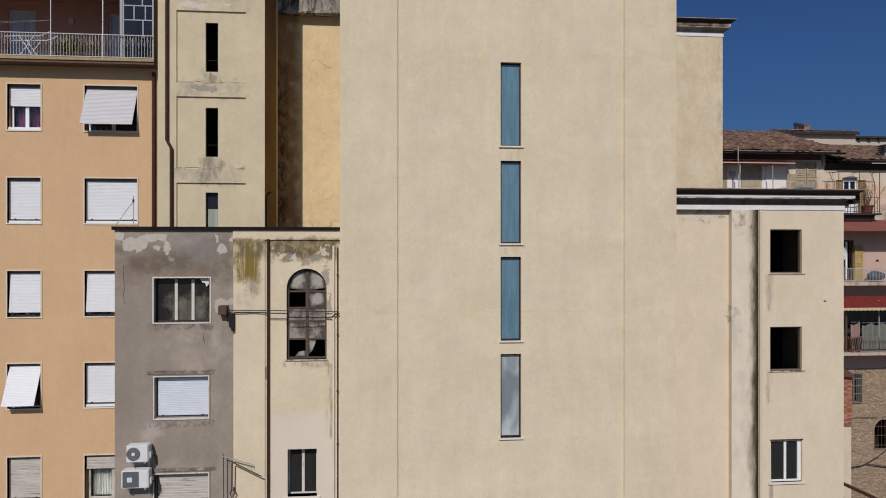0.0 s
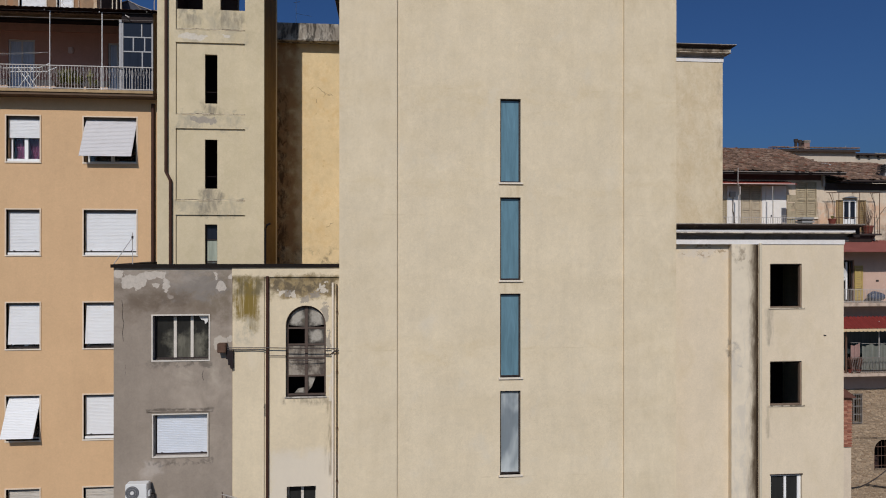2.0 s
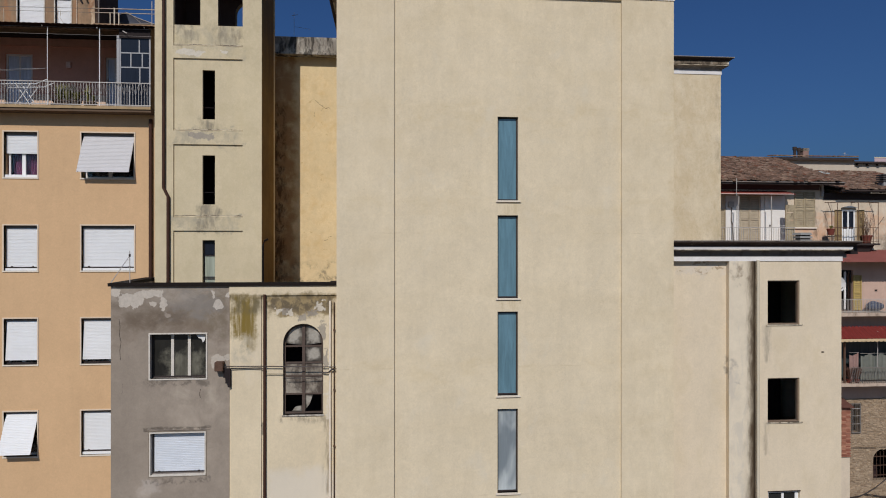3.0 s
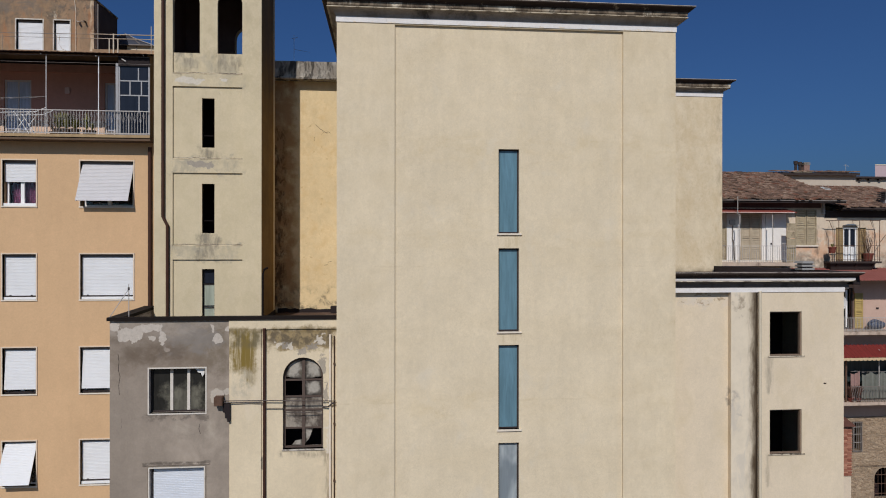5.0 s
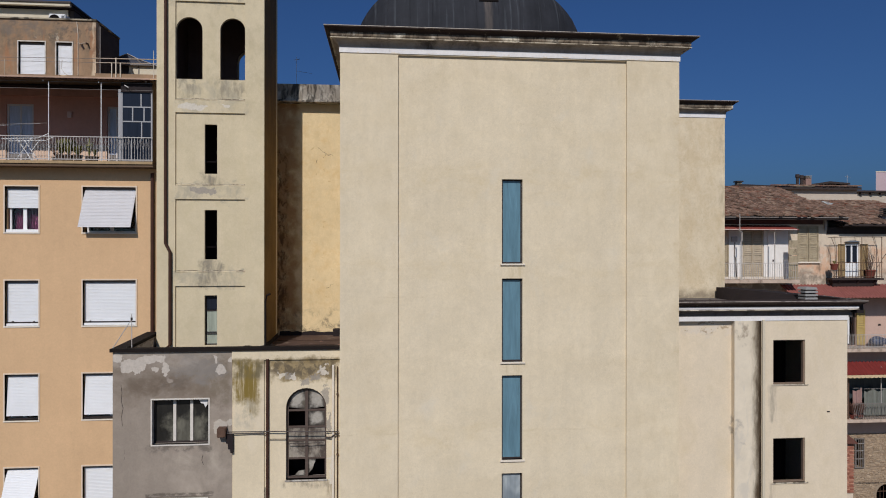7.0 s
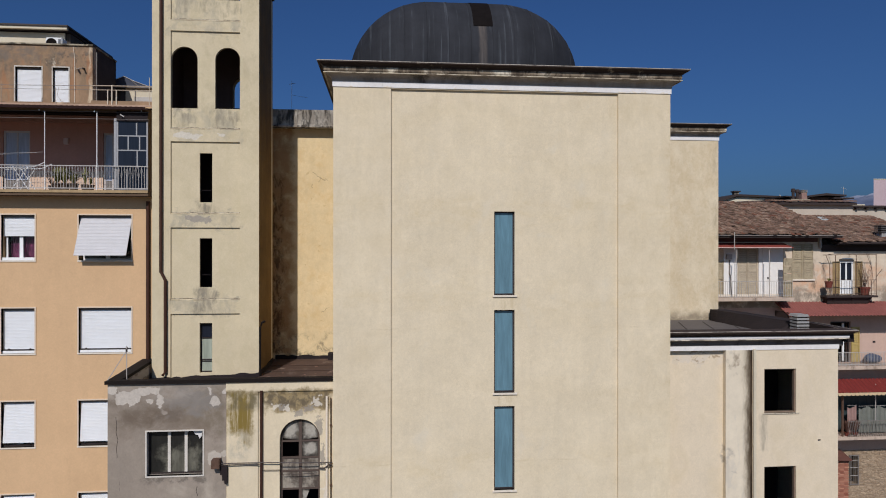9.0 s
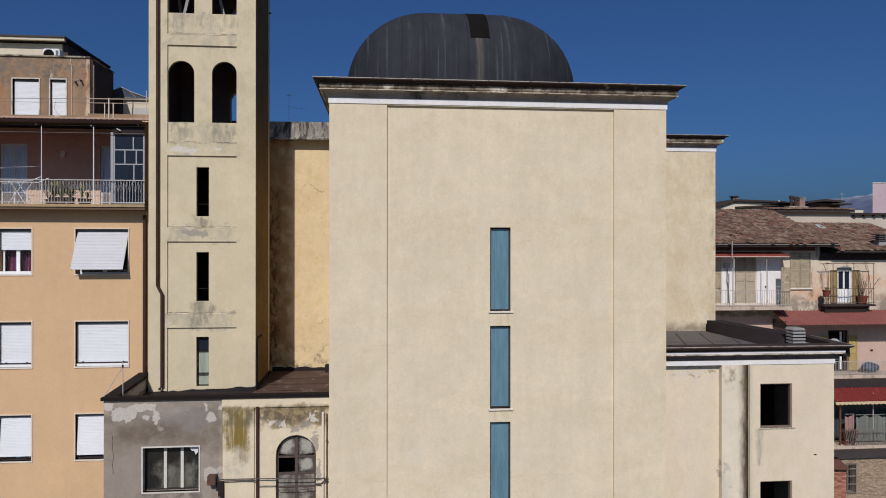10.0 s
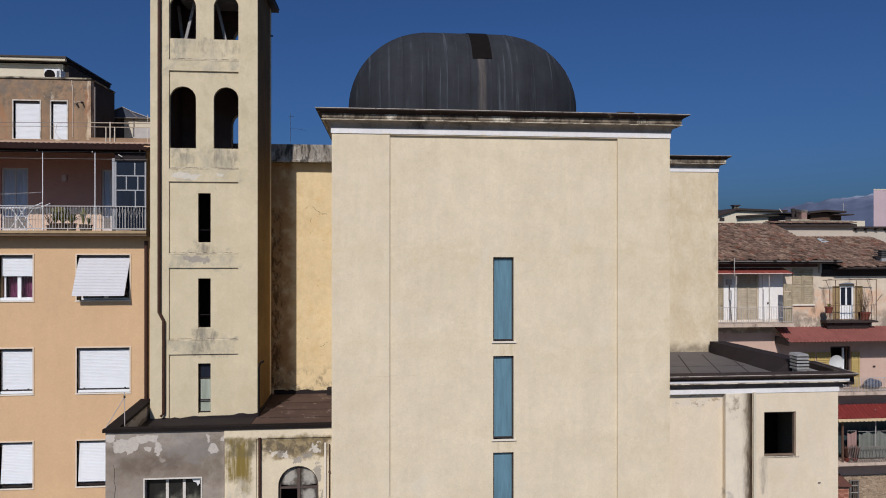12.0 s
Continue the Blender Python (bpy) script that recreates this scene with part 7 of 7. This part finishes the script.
for pts, lab in (([(27.16, HY - 0.15, -0.15), (27.7, HY - 0.15, -0.1), (28.1, HY - 0.15, 0.05), (28.65, HY - 0.15, 0.34), (29.21, HY - 0.15, 0.74), (30.5, HY - 0.15, 1.9)], "black cable drooping over the stone wall"),
                 ([(28.0, HY - 0.15, 0.02), (28.6, HY - 0.15, -0.08), (29.21, HY - 0.15, -0.18), (31.0, HY - 0.15, -0.3)], "black cable drooping over the stone wall"),
                 ([(26.9, HY - 0.14, 2.62), (28.28, HY - 0.14, 2.59), (32.0, HY - 0.14, 2.66)], "thin dark cable along the stone wall")):
    tagged(part("cable", tube(pts, 0.025 if pts[0][2] < 1 else 0.012, 6), dark_metal), lab, "cable")
tagged(part("handrail", tube([(25.0, 12.6, -0.2), (27.12, 12.6, -1.19), (31.0, 12.6, -3.0)], 0.09, 8), brown_pipe), "dark sloping steel beam by the stone wall", "beam")

# ---- roofs and houses beyond ----
mid = thing("house_behind", (29, 22, GROUND), "pale plastered house with a low tiled roof", "house")
part("wall", box(25.8, 31.8, 20.0, 22.0, GROUND, 19.5), lilac_wall, mid)
random.seed(11)
tiled_roof(mid, 26.0, 31.86, 19.7, 19.6, 20.5, 19.72, 0.2, 0.4)
mid2 = thing("house_behind", (34, 22, GROUND), "pale plastered house with a low tiled roof", "house")
part("wall", box(32.1, 42.0, 20.5, 22.5, GROUND, 19.3), lilac_wall, mid2)
part("roof", box(31.95, 42.0, 20.25, 22.2, 19.3, 19.42), brown_eave, mid2)
for k in range(14):
    part("eave_bracket", box(32.3 + k * 0.7, 32.45 + k * 0.7, 20.3, 20.5, 19.18, 19.3), brown_eave, mid2)
ch = thing("chimney", (30.0, 22.9, 19.0), "dark clustered chimney pots beside a pinkish brick stack", "chimney")
part("base", box(29.3, 30.7, 22.6, 23.2, GROUND, 20.0), old_stone, ch)
for x, zt in ((29.58, 20.74), (29.88, 20.68)):
    part("pot", lathe(x, 22.8, [(0.09, 20.0), (0.1, zt - 0.24), (0.14, zt - 0.22), (0.14, zt - 0.02), (0.08, zt)]), brown_eave, ch)
part("stack", box(30.1, 30.5, 22.65, 23.05, 20.0, 20.5), plain("pinkish_chimney_render", srgb(140, 112, 102), 0.9, 0, 0.15, 5.0), ch)
for k in range(3):
    part("stack_course", box(30.07, 30.53, 22.62, 23.08, 20.46 + k * 0.07, 20.49 + k * 0.07), concrete, ch)
far1 = thing("house_behind", (37, 43, GROUND), "pale house with a low dark roof and a small chimney", "house")
part("wall", prism([(28.0, 41.3, GROUND), (40.6, 41.3, GROUND), (40.6, 41.3, 21.6), (36.0, 41.3, 21.75), (28.0, 41.3, 19.3)], (0, 0, 0), (0, 5, 0)), pale_wall, far1)
part("roof", prism([(28.0, 41.0, 19.5), (35.9, 41.0, 21.98), (41.2, 41.0, 21.8), (41.2, 41.0, 21.64), (35.9, 41.0, 21.76), (28.0, 41.0, 19.26)], (0, 0, 0), (0, 5.5, 0)), brown_eave, far1)
part("lower_eave", prism([(36.0, 40.8, 21.24), (40.6, 40.8, 21.5), (40.6, 40.8, 21.36), (36.0, 40.8, 21.08)], (0, 0, 0), (0, 0.5, 0)), brown_eave, far1)
part("roof_chimney", box(35.85, 36.3, 41.3, 41.8, 21.7, 22.2), old_stone, far1)
part("chimney_cap", box(35.76, 36.42, 41.2, 41.9, 22.2, 22.32), brown_eave, far1)
part("window", box(34.3, 34.8, 41.27, 41.3, 20.7, 21.05), dark_metal, far1)
part("prop", tube([(40.2, 40.8, 21.9), (41.0, 40.8, 20.9)], 0.04, 5), stone_sill, far1)
far2 = thing("rooftop_shed", (37, 33, GROUND), "dark-roofed rooftop shed with clutter", "shed")
part("wall", box(37.1, 39.9, 31.8, 35.0, GROUND, 20.95), rusty, far2)
part("roof", prism([(36.7, 31.3, 21.02), (38.2, 31.3, 21.24), (40.0, 31.3, 21.12), (40.0, 31.3, 20.98), (38.2, 31.3, 21.06), (36.7, 31.3, 20.9)], (0, 0, 0), (0, 4.0, 0)), brown_eave, far2)
part("side_roof", box(38.8, 40.6, 31.2, 34.0, 20.78, 20.88), brown_eave, far2)
part("lean_to", box(34.8, 36.6, 31.6, 34.0, GROUND, 20.75), brown_eave, far2)
part("lean_to_roof", prism([(34.6, 31.3, 21.0), (36.7, 31.3, 20.9), (36.7, 31.3, 20.8), (34.6, 31.3, 20.9)], (0, 0, 0), (0, 3.0, 0)), dark_metal, far2)
part("parapet", box(33.9, 41.4, 31.0, 31.2, GROUND, 20.3), pale_wall, far2)
fa2 = thing("roof_aerial", (39.8, 31.6, 20.8), "thin roof aerial on a distant shed", "antenna")
part("mast", tube([(39.8, 31.4, 20.9), (39.8, 31.4, 21.8)], 0.016, 5), mesh_iron, fa2)
part("crossbar", tube([(39.6, 31.4, 21.7), (40.1, 31.4, 21.6)], 0.012, 4), mesh_iron, fa2)
# the block's pale pink has the distance haze mixed in
pink = thing("tower_block", (72, 66, GROUND), "pale pink rendered block far behind the roofs", "building")
part("wall", prism([(66.5, 61.0, GROUND), (78.0, 61.0, GROUND), (80.0, 65.0, GROUND), (69.9, 65.0, GROUND)], (0, 0, 0), (0, 0, 25.9 - GROUND)), plaster("hazy_pink_plaster", srgb(206, 182, 184, 0.78), 0.05, 0.05), pink)
part("roof", prism([(66.45, 60.95, 25.9), (78.1, 60.95, 25.9), (80.1, 65.0, 25.9), (69.9, 65.0, 25.9)], (0, 0, 0), (0, 0, 0.1)), pale_wall, pink)
sv = thing("roof_vent", (29.4, 14.8, 17.0), "grey cement vent with dark louvres on the tiled roof", "roof vent")
part("body", box(29.36, 29.82, 14.6, 15.0, 16.95, 17.50), vent_mat, sv)
for k in range(4):
    part("louvre", box(29.28, 29.9, 14.52, 15.08, 17.50 + k * 0.11, 17.56 + k * 0.11), plain("dark_cement", srgb(78, 75, 74), 0.9, 0, 0.2, 5.0), sv)
part("core", box(29.4, 29.78, 14.66, 14.94, 17.5, 17.86), tar_and_shade, sv)

# mountains far behind the town, distance haze mixed into their colour
n = Nodes("hazy_mountain", 1.0, 0, 0.0)
snow = n.math("MULTIPLY", n.span(n.z, 225.0, 310.0), n.span(n.noise(0.012, 6, 0.7), 0.36, 0.56))
mtn_mat = n.done(n.mix(snow, n.shade(srgb(86, 94, 114), n.noise((0.016, 0.016, 0.03), 7, 0.7, 0.8), 0.78, 1.2), srgb(172, 176, 192)))
bm = bmesh.new()
lines = []
for i in range(121):
    az = radians(22 + i * 0.3)
    deg = 22 + i * 0.3
    top = float(np.interp(deg, (22, 27, 31.2, 32.7, 34.8, 38.8, 44, 58), (0, 56, 165, 212, 244, 274, 315, 210)))
    top += 14 * noise.noise((deg * 0.55, 3.1, 0)) + 9 * noise.noise((deg * 1.9, 7.7, 0))
    col = []
    for j in range(7):
        f = j / 6
        r = 2400 + 1100 * f
        col.append(bm.verts.new((r * math.sin(az), r * math.cos(az), GROUND + max(0.0, top) * f ** 1.3 + 60 * f * (1 - f) * noise.noise((deg * 0.35, f * 3, 0)))))
    lines.append(col)
for a, b in zip(lines, lines[1:]):
    for j in range(6):
        bm.faces.new((a[j], b[j], b[j + 1], a[j + 1]))
tagged(smooth(part("backdrop", bm, mtn_mat)), "hazy blue mountain ridge with snow on top", "mountain", kind="structure")

# stones of the masonry base: the stretch that is seen close singly, the rest joined
random.seed(21)
sm = Nodes("wall_stone", 0.95, 0, 0.1)
sc = sm.mix(sm.each, srgb(152, 128, 104), srgb(184, 158, 132))
sc = sm.mix(0.45, sc, sm.mix(sm.island, srgb(138, 120, 100), srgb(188, 170, 144)))
sc = sm.shade(sc, sm.noise(9.0, 5, 0.65), 0.62, 1.08)
sm.bump(sm.noise(14.0, 5, 0.65), 0.5, 0.02)
stone_mat = sm.done(sc)
stone_base = bpy.data.objects["stone_base"]


def stone_shape(bm, at, w, h, d):
    k = random.randint(5, 8)
    pts = []
    for i in range(k):
        a = i * math.tau / k + random.uniform(-0.4, 0.4)
        r = random.uniform(0.82, 1.2)
        pts.append((max(-1, min(1, 1.3 * math.cos(a))) * w / 2 * r, max(-1, min(1, 1.3 * math.sin(a))) * h / 2 * r))
    back = [bm.verts.new((at[0] + x, at[1], at[2] + z)) for x, z in pts]
    front = [bm.verts.new((at[0] + x * random.uniform(0.7, 0.9), at[1] - d * random.uniform(0.5, 1.4), at[2] + z * random.uniform(0.7, 0.9))) for x, z in pts]
    for i in range(1, k - 1):
        bm.faces.new((front[0], front[i], front[i + 1]))
    for i in range(k):
        j = (i + 1) % k
        bm.faces.new((back[i], back[j], front[j], front[i]))


shapes = []
for i in range(24):
    bm = bmesh.new()
    stone_shape(bm, (0, 0, 0), 0.36, 0.2, 0.028)
    bmesh.ops.recalc_face_normals(bm, faces=bm.faces)
    me = bpy.data.meshes.new("stone")
    bm.to_mesh(me)
    bm.free()
    me.materials.append(stone_mat)
    shapes.append(me)
rest = bmesh.new()
single = 0
z = GROUND + 0.1
while z < 5.2:
    h = random.uniform(0.08, 0.17)
    x = 17.6 + random.uniform(0, 0.3)
    while x < 32.8:
        w = random.uniform(0.1, 0.36)
        cx, cz = x + w / 2, z + h / 2 + random.uniform(-0.05, 0.05)
        clear = not (27.2 < cx < 27.95 and 3.3 < cz < 5.1) and not (28.55 < cx < 29.95 and 0.6 < cz < 2.45)
        if clear:
            if 26.6 < cx < 29.8 and cz > 0.0 and random.random() < 0.42 and single < 300:
                s = new("stone", random.choice(shapes))
                s.parent = stone_base
                s.matrix_basis = Matrix.Translation((cx, HY - 0.015, cz)) @ Euler((0, random.uniform(-0.25, 0.25), 0)).to_matrix().to_4x4() @ Matrix.Diagonal((w / 0.36 * 1.06, 1, h / 0.2 * 1.1, 1))
                single += 1
            else:
                stone_shape(rest, (cx, HY - 0.015, cz), w * 1.06, h * 1.1, 0.026)
        x += w
    z += h
tagged(part("rubble_masonry", rest, stone_mat, stone_base), kind="stuff")
